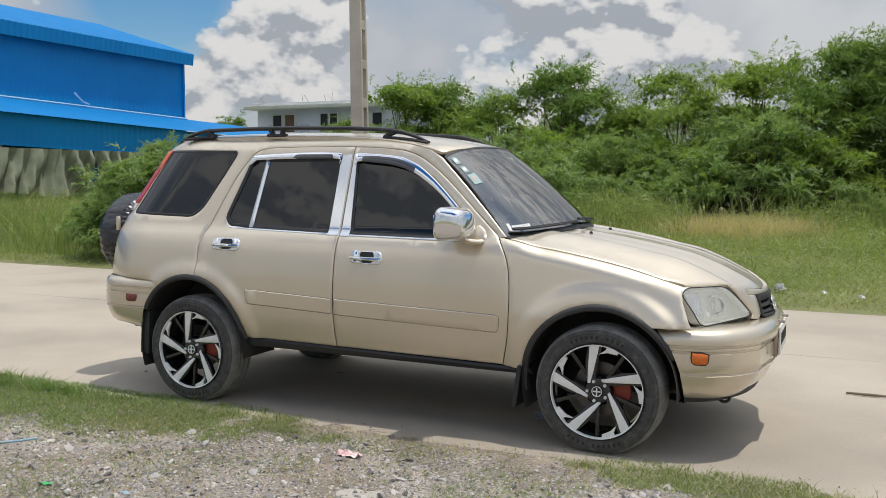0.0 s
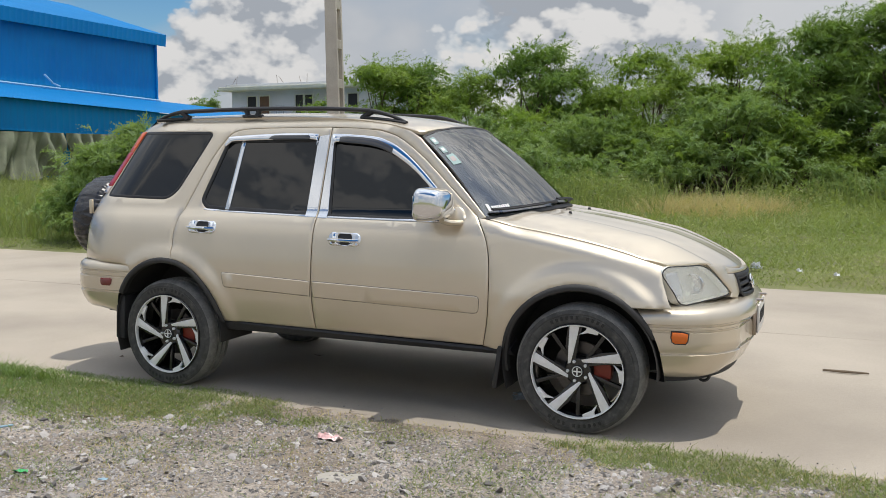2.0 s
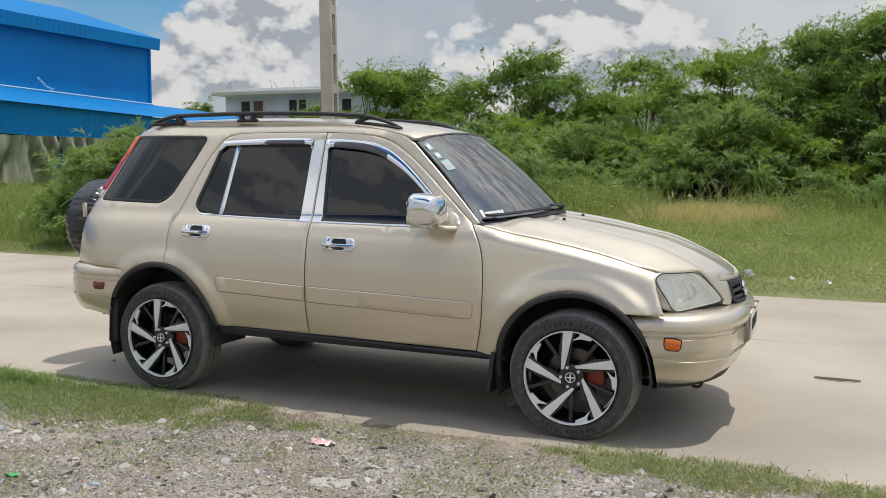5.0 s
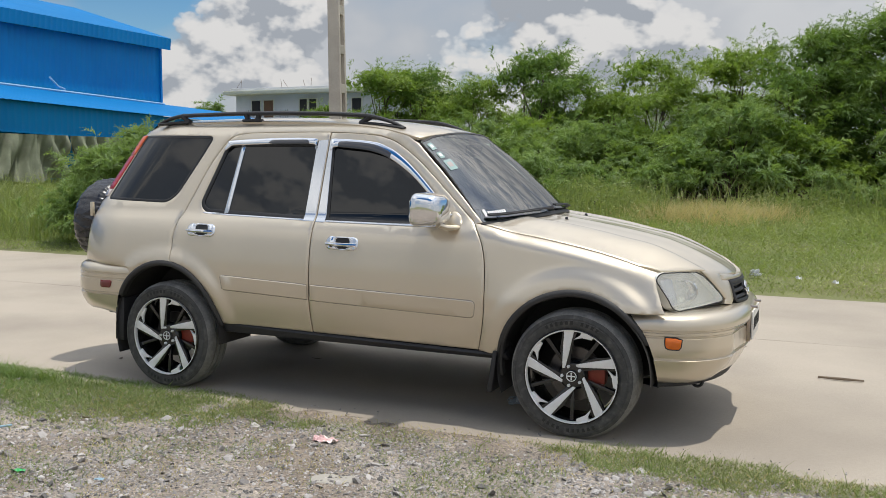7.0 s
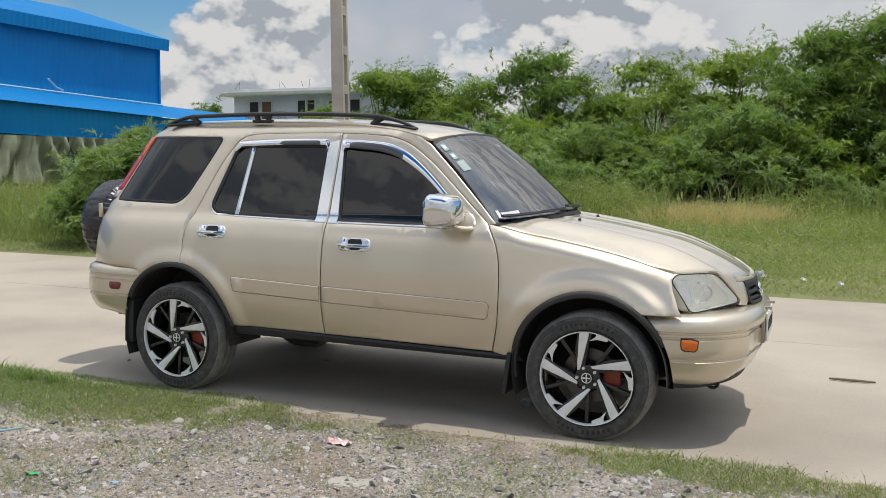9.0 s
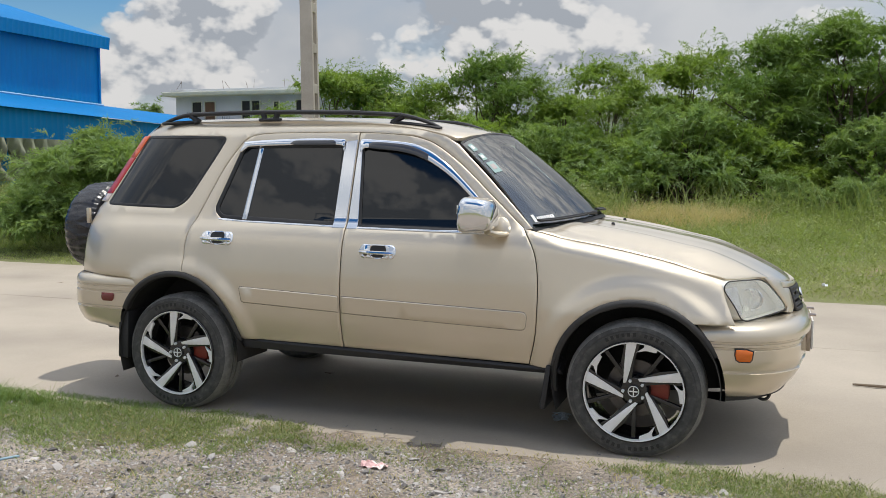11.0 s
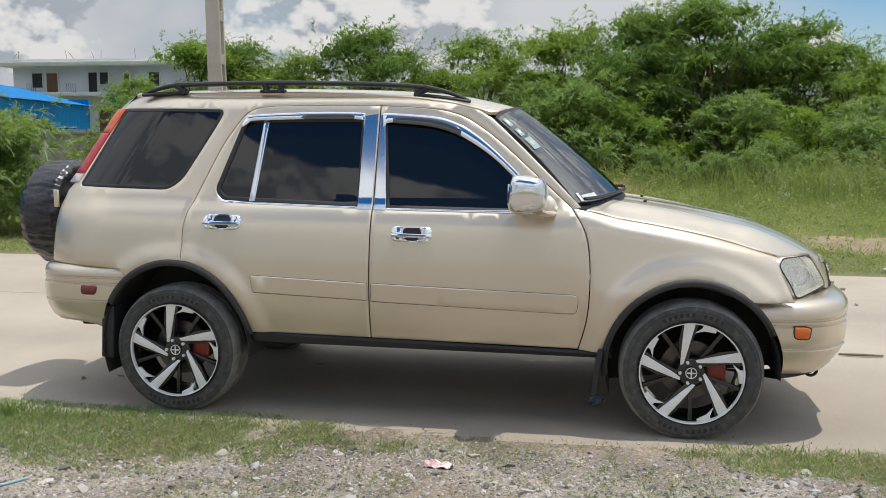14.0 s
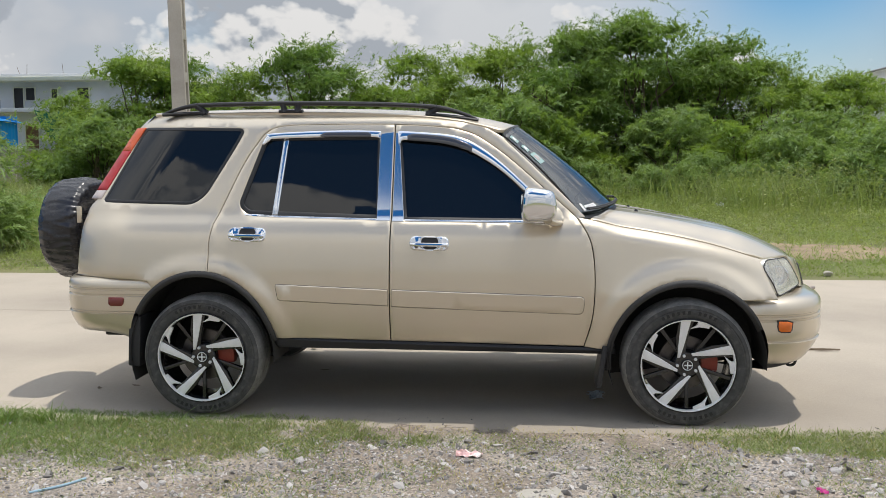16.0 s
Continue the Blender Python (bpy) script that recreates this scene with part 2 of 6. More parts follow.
TINT = glass_mat("dark_tinted_glass", (0.006, 0.007, 0.008))
SCREEN = clear_mat("windscreen_glass", (0.48, 0.70, 0.70), 3.4)
LENS = mat("hazed_lamp_lens", (0.80, 0.80, 0.74), 0.1, vary=0.06, coat=0.6)
LENS.node_tree.nodes["Principled BSDF"].inputs["Alpha"].default_value = 0.27

CONCRETE = mat("worn_concrete_road", (0.43, 0.375, 0.305), 0.9, vary=0.07, scale=0.9, fine=45, bump=0.25, bump_scale=140, tint=(0.34, 0.295, 0.24), tint_scale=0.6, tint_at=(0.42, 0.68))
DIRT = mat("gravelly_dirt", (0.245, 0.202, 0.16), 0.95, vary=0.3, scale=3.5, fine=70, bump=0.8, bump_scale=60, tint=(0.31, 0.27, 0.23), tint_scale=1.6, tint_at=(0.42, 0.6))
EARTH = mat("grassed_earth", (0.16, 0.17, 0.065), 0.95, vary=0.3, scale=1.2, fine=30, bump=0.6, bump_scale=30, tint=(0.2, 0.18, 0.08), tint_scale=0.4, tint_at=(0.5, 0.7))
STONE = mat("grey_gravel", (0.33, 0.31, 0.295), 0.9, vary=0.15, scale=8, island=0.62, bump=0.3, bump_scale=120)


def pebbled(m, scales=((85.0, 0.55), (190.0, 0.4))):
    """Dense small stones pressed into a dirt surface: cell by cell tone and relief."""
    n, l = m.node_tree.nodes, m.node_tree.links
    p = n["Principled BSDF"]
    tc = n.new("ShaderNodeTexCoord").outputs["Object"]
    color = p.inputs["Base Color"].links[0].from_socket
    normal = p.inputs["Normal"].links[0].from_socket
    for scale, share in scales:
        warp = n.new("ShaderNodeTexNoise")
        warp.inputs["Scale"].default_value = scale * 0.12
        l.new(tc, warp.inputs["Vector"])
        v = n.new("ShaderNodeTexVoronoi")
        v.inputs["Scale"].default_value = scale
        l.new(tc, v.inputs["Vector"])
        tone = n.new("ShaderNodeSeparateColor")
        l.new(v.outputs["Color"], tone.inputs[0])
        mr = n.new("ShaderNodeMapRange")
        mr.inputs["To Min"].default_value, mr.inputs["To Max"].default_value = 0.45, 1.6
        l.new(tone.outputs[0], mr.inputs["Value"])
        s_ = n.new("ShaderNodeVectorMath")
        s_.operation = "SCALE"
        l.new(color, s_.inputs[0])
        l.new(mr.outputs[0], s_.inputs["Scale"])
        here = n.new("ShaderNodeMapRange")
        here.inputs["From Min"].default_value, here.inputs["From Max"].default_value = 0.35, 0.6
        here.inputs["To Max"].default_value = share * 1.6
        l.new(warp.outputs["Fac"], here.inputs["Value"])
        mx = n.new("ShaderNodeMix")
        mx.data_type = "RGBA"
        l.new(here.outputs[0], mx.inputs["Factor"])
        l.new(color, mx.inputs["A"])
        l.new(s_.outputs[0], mx.inputs["B"])
        color = mx.outputs["Result"]
        b = n.new("ShaderNodeBump")
        b.invert = True
        b.inputs["Strength"].default_value, b.inputs["Distance"].default_value = share, 0.6 / scale
        l.new(v.outputs["Distance"], b.inputs["Height"])
        l.new(normal, b.inputs["Normal"])
        normal = b.outputs[0]
    l.new(color, p.inputs["Base Color"])
    l.new(normal, p.inputs["Normal"])
    return m


pebbled(DIRT)
CEMENT = mat("grey_concrete", (0.42, 0.39, 0.34), 0.9, vary=0.12, scale=2.5, fine=70, bump=0.25, bump_scale=90, tint=(0.30, 0.27, 0.23), tint_scale=1.5, tint_at=(0.5, 0.75))
BARK = mat("grey_brown_bark", (0.12, 0.09, 0.065), 0.95, vary=0.3, scale=6, bump=0.6, bump_scale=25)
LEAF_A = leaf_mat("fresh_green_leaves", (0.155, 0.24, 0.055), tint=(0.265, 0.345, 0.085))
LEAF_B = leaf_mat("dark_green_leaves", (0.115, 0.195, 0.055), tint=(0.205, 0.29, 0.075))
LEAF_PALE = leaf_mat("dusty_green_leaves", (0.165, 0.25, 0.09), 0.4, tint=(0.245, 0.335, 0.125))
GRASS = leaf_mat("green_grass", (0.19, 0.25, 0.09), 0.4, tint=(0.29, 0.31, 0.14))
GRASS_DRY = leaf_mat("straw_grass", (0.39, 0.345, 0.20), 0.4)
HERB = leaf_mat("pale_weed_leaves", (0.185, 0.245, 0.085), 0.45, tint=(0.285, 0.305, 0.135))
GRASS_LAWN = leaf_mat("short_verge_grass", (0.15, 0.225, 0.078), 0.55, tint=(0.265, 0.275, 0.13))
BLUE = mat("blue_steel_sheet", (0.003, 0.23, 0.56), 0.5, vary=0.05, scale=0.6, fine=20, tint=(0.003, 0.19, 0.49), tint_scale=0.3, spec=0.2)
BLUE_ROOF = mat("blue_roof_sheet", (0.006, 0.185, 0.48), 0.6, spec=0.12, vary=0.05, scale=0.6, fine=20)
PLASTER = mat("grey_white_plaster", (0.66, 0.67, 0.69), 0.9, vary=0.1, scale=0.8, fine=20, tint=(0.55, 0.55, 0.56), tint_scale=0.5)
ROOF_EDGE = mat("cream_roof_edge", (0.66, 0.66, 0.55), 0.7, vary=0.08)
OPENING = mat("dark_opening", (0.02, 0.018, 0.018), 0.6, vary=0.2)
WOOD = mat("brown_wood", (0.16, 0.085, 0.045), 0.7, vary=0.2, scale=4, stretch=(1, 1, 0.2))
TARP = mat("grey_green_tarp", (0.19, 0.21, 0.14), 0.8, vary=0.25, scale=2, bump=0.3, bump_scale=30, tint=(0.28, 0.29, 0.215), tint_scale=1.1)
NET = mat("green_net", (0.012, 0.13, 0.08), 0.8, vary=0.2, scale=3)
PAPER = mat("faded_pink_wrapper", (0.75, 0.48, 0.47), 0.6, vary=0.15, scale=40, tint=(0.80, 0.76, 0.72), tint_scale=30)
LITTER_WHITE = mat("white_litter", (0.75, 0.76, 0.78), 0.5, vary=0.1, scale=20)
LITTER_GREEN = mat("green_litter", (0.06, 0.42, 0.13), 0.5, vary=0.1, scale=20)
LITTER_BLUE = mat("blue_litter", (0.28, 0.42, 0.52), 0.5, vary=0.1, scale=20)
PETAL = mat("magenta_wrapper", (0.45, 0.03, 0.2), 0.6, vary=0.1)
TWIG = mat("dry_twig", (0.17, 0.13, 0.09), 0.9, vary=0.2, scale=15)

# ---- building tools ----
from mathutils.geometry import delaunay_2d_cdt


def link_mesh(name, bm, material, parent=None, label="", smooth=38.0):
    me = bpy.data.meshes.new(name)
    bm.to_mesh(me)
    bm.free()
    return link_data(name, me, material, parent, label, smooth)


def link_data(name, me, material, parent=None, label="", smooth=38.0):
    me.materials.append(material)
    if smooth:
        me.shade_smooth()
        me.set_sharp_from_angle(angle=radians(smooth))
    ob = new(name, me)
    if parent is not None:
        ob.parent = parent
    if label:
        tagged(ob, label)
    return ob


part = link_mesh


def thing(name, label, category, group="", kind="", at=None):
    ob = new(name)
    if at is not None:
        ob.matrix_basis = at
    return tagged(ob, label, category, group, kind)


def curve1(xs, ys):
    """A smooth curve through points (cubic Hermite with limited slopes)."""
    xs, ys = np.array(xs, float), np.array(ys, float)
    h = np.diff(xs)
    d = np.diff(ys) / h
    m = np.zeros(len(xs))
    m[0], m[-1] = d[0], d[-1]
    for i in range(1, len(xs) - 1):
        m[i] = 0 if d[i - 1] * d[i] <= 0 else 2 * d[i - 1] * d[i] / (d[i - 1] + d[i])

    def f(x):
        if x <= xs[0]:
            return float(ys[0] + m[0] * (x - xs[0]))
        if x >= xs[-1]:
            return float(ys[-1] + m[-1] * (x - xs[-1]))
        i = int(np.searchsorted(xs, x)) - 1
        t = (x - xs[i]) / h[i]
        return float(ys[i] * (1 + 2 * t) * (1 - t) ** 2 + m[i] * h[i] * t * (1 - t) ** 2 + ys[i + 1] * t * t * (3 - 2 * t) + m[i + 1] * h[i] * t * t * (t - 1))

    return f


def rounded(points, n=5):
    """A closed outline from corners (u, v, radius)."""
    out, k = [], len(points)
    for i in range(k):
        p = Vector(points[i][:2])
        r = points[i][2] if len(points[i]) > 2 else 0
        a, b = Vector(points[i - 1][:2]), Vector(points[(i + 1) % k][:2])
        if r <= 0:
            out.append(p)
            continue
        da, db = (a - p), (b - p)
        la, lb = da.length, db.length
        s = min(r, la * 0.48, lb * 0.48)
        q0, q1 = p + da / la * s, p + db / lb * s
        for j in range(n + 1):
            t = j / n
            out.append(q0 * (1 - t) ** 2 + p * 2 * t * (1 - t) + q1 * t * t)
    return out


def flow(points, n=6):
    """An open smooth line through points."""
    pts = [Vector(p) for p in points]
    ext = [pts[0] * 2 - pts[1]] + pts + [pts[-1] * 2 - pts[-2]]
    out = []
    for i in range(1, len(ext) - 2):
        a, b, c, d = ext[i - 1 : i + 3]
        for j in range(n):
            t = j / n
            out.append(0.5 * (2 * b + (c - a) * t + (2 * a - 5 * b + 4 * c - d) * t * t + (3 * b - a - 3 * c + d) * t ** 3))
    return out + [pts[-1]]


def inside(p, poly):
    x, y, c = p[0], p[1], False
    for i in range(len(poly)):
        (x1, y1), (x2, y2) = poly[i - 1], poly[i]
        if (y1 > y) != (y2 > y) and x < (x2 - x1) * (y - y1) / (y2 - y1) + x1:
            c = not c
    return c


def clean(poly, step, least=0.004):
    """Even out an outline: no tiny edges, none longer than step."""
    out = []
    for i in range(len(poly)):
        a, b = Vector(poly[i]), Vector(poly[(i + 1) % len(poly)])
        if (b - a).length < least:
            continue
        k = max(1, math.ceil((b - a).length / step))
        out += [a.lerp(b, j / k) for j in range(k)]
    return out


def area(poly):
    return 0.5 * sum(poly[i - 1][0] * poly[i][1] - poly[i][0] * poly[i - 1][1] for i in range(len(poly)))


def inset(poly, d):
    """The outline moved inwards by d."""
    s, out = (1 if area(poly) > 0 else -1), []
    k = len(poly)
    for i in range(k):
        a, p, b = poly[i - 1], poly[i], poly[(i + 1) % k]
        e0, e1 = (p - a).normalized(), (b - p).normalized()
        n = Vector((-(e0.y + e1.y), e0.x + e1.x))
        if n.length < 1e-6:
            n = Vector((-e0.y, e0.x))
        n.normalize()
        c = max(0.5, n.dot(Vector((-e0.y, e0.x))))
        out.append(p + n * (s * d / c))
    return out


def panel(outline, surf, thick=0.012, step=0.045, holes=(), edge=0.004, lift=0.0):
    """A curved sheet with rounded rims: outline and holes in (u, v), surf(u, v) its place in space. The inner side lies towards -thick."""
    loops = [clean(list(outline), step)] + [clean(list(h), step) for h in holes]
    coords, depth, edges = [], [], []
    for i, lp in enumerate(loops):
        ccw = 1 if i == 0 else -1
        rings = [(lp, edge)] + ([(inset(lp, edge * 1.3 * ccw), 0.0)] if edge else [])
        for ring, dp in rings:
            k0 = len(coords)
            coords += [Vector(p) for p in ring]
            depth += [dp] * len(ring)
            edges += [(k0 + j, k0 + (j + 1) % len(ring)) for j in range(len(ring))]
    xs, ys = [p.x for p in loops[0]], [p.y for p in loops[0]]
    bound = np.array([tuple(p) for p in coords])
    for gx in np.arange(min(xs), max(xs) + step, step):
        for gy in np.arange(min(ys), max(ys) + step, step):
            if np.min((bound[:, 0] - gx) ** 2 + (bound[:, 1] - gy) ** 2) < (step * 0.5) ** 2:
                continue
            if inside((gx, gy), loops[0]) and not any(inside((gx, gy), h) for h in loops[1:]):
                coords.append(Vector((gx, gy)))
                depth.append(0.0)
    vs, _, fs, ov, _, _ = delaunay_2d_cdt(coords, edges, [], 0, 1e-6)
    dep = [max((depth[o] for o in os), default=0.0) for os in ov]
    bm = bmesh.new()
    eps = 1e-3

    def frame_at(u, v):
        p = Vector(surf(u, v))
        n = (Vector(surf(u + eps, v)) - p).cross(Vector(surf(u, v + eps)) - p)
        return p, n.normalized()

    top, low = [], []
    for v, d in zip(vs, dep):
        p, n = frame_at(v.x, v.y)
        top.append(bm.verts.new(p + n * (lift - d)))
        low.append(bm.verts.new(p + n * (lift - max(thick, d + 0.001))) if thick else None)
    count = {}
    for f in fs:
        cx, cy = sum(vs[i].x for i in f) / 3, sum(vs[i].y for i in f) / 3
        if not inside((cx, cy), loops[0]) or any(inside((cx, cy), h) for h in loops[1:]):
            continue
        bm.faces.new([top[i] for i in f])
        if thick:
            bm.faces.new([low[i] for i in reversed(f)])
        for j in range(3):
            a, b = f[j], f[(j + 1) % 3]
            count[(a, b)] = 1
    if thick:
        for a, b in list(count):
            if (b, a) not in count:
                bm.faces.new((top[b], top[a], low[a], low[b]))
    bmesh.ops.delete(bm, geom=[v for v in bm.verts if not v.link_faces], context="VERTS")
    bmesh.ops.recalc_face_normals(bm, faces=bm.faces[:]) if thick else None
    return bm


def tube(points, radius, sides=10, caps=True, flat=1.0, up=Vector((0, 0, 1))):
    """A tube along points; radius a number or one a point; flat squeezes it along up."""
    pts = [Vector(p) for p in points]
    bm, rings = bmesh.new(), []
    for i, p in enumerate(pts):
        t = (pts[min(i + 1, len(pts) - 1)] - pts[max(i - 1, 0)]).normalized()
        ref = up if abs(t.dot(up)) < 0.95 else Vector((1, 0, 0))
        a = t.cross(ref).normalized()
        b = a.cross(t).normalized()
        r = radius[i] if isinstance(radius, (list, tuple)) else radius
        rings.append([bm.verts.new(p + a * (math.cos(k * math.tau / sides) * r) + b * (math.sin(k * math.tau / sides) * r * flat)) for k in range(sides)])
    for r0, r1 in zip(rings, rings[1:]):
        for k in range(sides):
            bm.faces.new((r0[k], r0[(k + 1) % sides], r1[(k + 1) % sides], r1[k]))
    if caps:
        bm.faces.new(rings[0])
        bm.faces.new(rings[-1])
    bmesh.ops.recalc_face_normals(bm, faces=bm.faces[:])
    return bm


def lathe(profile, axis_at=(0, 0, 0), n=48, closed=False):
    """A turned form about the y axis: profile of (radius, y)."""
    bm, rings = bmesh.new(), []
    for k in range(n):
        a = k * math.tau / n
        rings.append([bm.verts.new((axis_at[0] + r * math.cos(a), axis_at[1] + y, axis_at[2] + r * math.sin(a))) for r, y in profile])
    m = len(profile)
    for k in range(n):
        r0, r1 = rings[k], rings[(k + 1) % n]
        for j in range(m if closed else m - 1):
            bm.faces.new((r0[j], r0[(j + 1) % m], r1[(j + 1) % m], r1[j]))
    bmesh.ops.remove_doubles(bm, verts=bm.verts[:], dist=1e-5)
    bmesh.ops.recalc_face_normals(bm, faces=bm.faces[:])
    return bm


def box(x0, y0, z0, x1, y1, z1, bevel=0.0, segments=2):
    bm = bmesh.new()
    bmesh.ops.create_cube(bm, size=1.0)
    bmesh.ops.transform(bm, matrix=Matrix.Translation(((x0 + x1) / 2, (y0 + y1) / 2, (z0 + z1) / 2)) @ Matrix.Diagonal((abs(x1 - x0), abs(y1 - y0), abs(z1 - z0), 1)), verts=bm.verts[:])
    if bevel:
        bmesh.ops.bevel(bm, geom=bm.edges[:], offset=bevel, segments=segments, affect="EDGES", profile=0.6)
    return bm


def merge(*bms):
    out = bmesh.new()
    for b in bms:
        me = bpy.data.meshes.new("tmp")
        b.to_mesh(me)
        b.free()
        out.from_mesh(me)
        bpy.data.meshes.remove(me)
    return out


def grid(us, vs, surf, closed_u=False):
    """A sheet over two lists of parameters."""
    bm = bmesh.new()
    rows = [[bm.verts.new(surf(u, v)) for v in vs] for u in us]
    k = len(rows)
    for i in range(k if closed_u else k - 1):
        for j in range(len(vs) - 1):
            bm.faces.new((rows[i][j], rows[(i + 1) % k][j], rows[(i + 1) % k][j + 1], rows[i][j + 1]))
    return bm


def prism(poly, y0, y1, bevel=0.0):
    """A solid from an outline in (x, z), between two y."""
    bm = bmesh.new()
    a = [bm.verts.new((p[0], y0, p[1])) for p in poly]
    b = [bm.verts.new((p[0], y1, p[1])) for p in poly]
    bm.faces.new(a)
    top = bm.faces.new(list(reversed(b)))
    for i in range(len(poly)):
        bm.faces.new((a[i - 1], a[i], b[i], b[i - 1]))
    bmesh.ops.recalc_face_normals(bm, faces=bm.faces[:])
    if bevel:
        bmesh.ops.bevel(bm, geom=[e for e in bm.edges if abs(e.verts[0].co.y - e.verts[1].co.y) < 1e-6], offset=bevel, segments=2, affect="EDGES", profile=0.6, clamp_overlap=True)
    return bm

# ---- the car: a compact sport utility vehicle, nose towards +x ----
car = thing("car", "champagne beige compact off-road wagon parked on the concrete road", "car")

belt_half = curve1([0.30, 0.40, 0.50, 0.60, 0.70, 0.80, 0.90, 0.98, 1.05, 1.10], [0.755, 0.772, 0.803, 0.824, 0.832, 0.829, 0.818, 0.803, 0.775, 0.738])
hood_line = curve1([0.60, 0.82, 0.94, 1.12, 1.42, 1.71, 1.85], [1.105, 1.085, 1.055, 1.025, 0.962, 0.872, 0.82])
rear_x = curve1([0.30, 0.76, 1.00, 1.13, 1.18, 1.40, 1.60, 1.68], [-2.06, -2.06, -2.045, -2.03, -1.995, -1.87, -1.755, -1.70])
HUB_F, HUB_R = (1.31, 0.34), (-1.31, 0.34)


def smoothstep(a, b, x):
    t = min(1, max(0, (x - a) / (b - a)))
    return t * t * (3 - 2 * t)


def half_width(x, z):
    """Half the body's width at a place along it and a height."""
    green = 0.735 - (z - 1.10) * 0.345
    low = belt_half(min(z, 1.10))
    y = low if z <= 1.10 else green
    if z > 1.575:
        y -= 1.9 * (z - 1.575) ** 1.5
    # front wing: rolls over into the bonnet
    w = smoothstep(0.72, 1.0, x)
    if w:
        zs = hood_line(x)
        t = min(1.3, max(0.0, (z - zs + 0.075) / 0.075))
        lean = 0.055 * max(0.0, z - 0.70) / 0.30
        y = y * (1 - w) + w * (belt_half(min(z, 0.72)) - lean - 0.055 * (1 - 0.45 * smoothstep(1.45, 1.7, x)) * t ** 2.2)
        y -= (0.035 + 0.06 * smoothstep(0.64, 0.88, z)) * max(0, (x - 0.9) / 0.8) ** 2
    d = x - rear_x(z)
    if d < 0.36:
        y -= 0.115 * ((0.36 - d) / 0.36) ** 2
    for hx, hz in (HUB_F, HUB_R):
        r = math.hypot(x - hx, (z - hz) * 0.95)
        if z > 0.2:
            y += 0.020 * smoothstep(0.535, 0.466, r) * smoothstep(1.05, 0.8, z)
    return y


def side(s):
    return lambda x, z: (x, -s * half_width(x, z), z) if s > 0 else (x, half_width(x, z), z)


def arch(hub, a0, a1, rx=0.42, rz=0.44, n=16):
    out = []
    for i in range(n + 1):
        a = radians(a0 + (a1 - a0) * i / n)
        out.append(Vector((hub[0] + rx * math.cos(a), hub[1] + rz * math.sin(a))))
    return out


V2 = lambda pts: [Vector(p) for p in pts]
# shut lines
DOOR_FRONT = flow([(0.735, 1.095), (0.792, 1.00), (0.818, 0.90), (0.826, 0.75), (0.815, 0.57), (0.775, 0.405)], 5)
DOOR_TOP = flow([(-1.245, 1.06), (-1.19, 1.19), (-1.105, 1.385), (-1.035, 1.50), (-0.985, 1.56), (-0.90, 1.595), (-0.70, 1.603), (-0.27, 1.602), (0.0, 1.585), (0.12, 1.563), (0.22, 1.52), (0.37, 1.415), (0.56, 1.25), (0.735, 1.095)], 5)
SPLIT = [(-0.262, 1.60), (-0.262, 1.09), (-0.266, 0.42)]
REAR_DOOR_BACK = flow([(-1.245, 1.06), (-1.262, 0.95), (-1.258, 0.80)], 4)
HEADLAMP = rounded([(1.705, 0.845, 0.02), (1.735, 0.872, 0.02), (1.835, 0.868, 0.03), (1.93, 0.80, 0.05), (2.0, 0.715, 0.02), (1.80, 0.675, 0.03), (1.755, 0.69, 0.03)])
QUARTER_GLASS = rounded([(-1.728, 1.585, 0.012), (-1.115, 1.575, 0.035), (-1.165, 1.475, 0.15), (-1.31, 1.215, 0.12), (-1.38, 1.165, 0.08), (-1.925, 1.178, 0.015)])
REAR_GLASS = rounded([(-0.985, 1.525, 0.03), (-0.345, 1.527, 0.012), (-0.335, 1.095, 0.012), (-1.06, 1.118, 0.05), (-1.105, 1.16, 0.06)])
FRONT_GLASS = rounded([(-0.235, 1.525, 0.012), (0.02, 1.507, 0.15), (0.19, 1.455, 0.12), (0.36, 1.335, 0.2), (0.585, 1.10, 0.03), (0.57, 1.078, 0.01), (-0.19, 1.088, 0.012)])

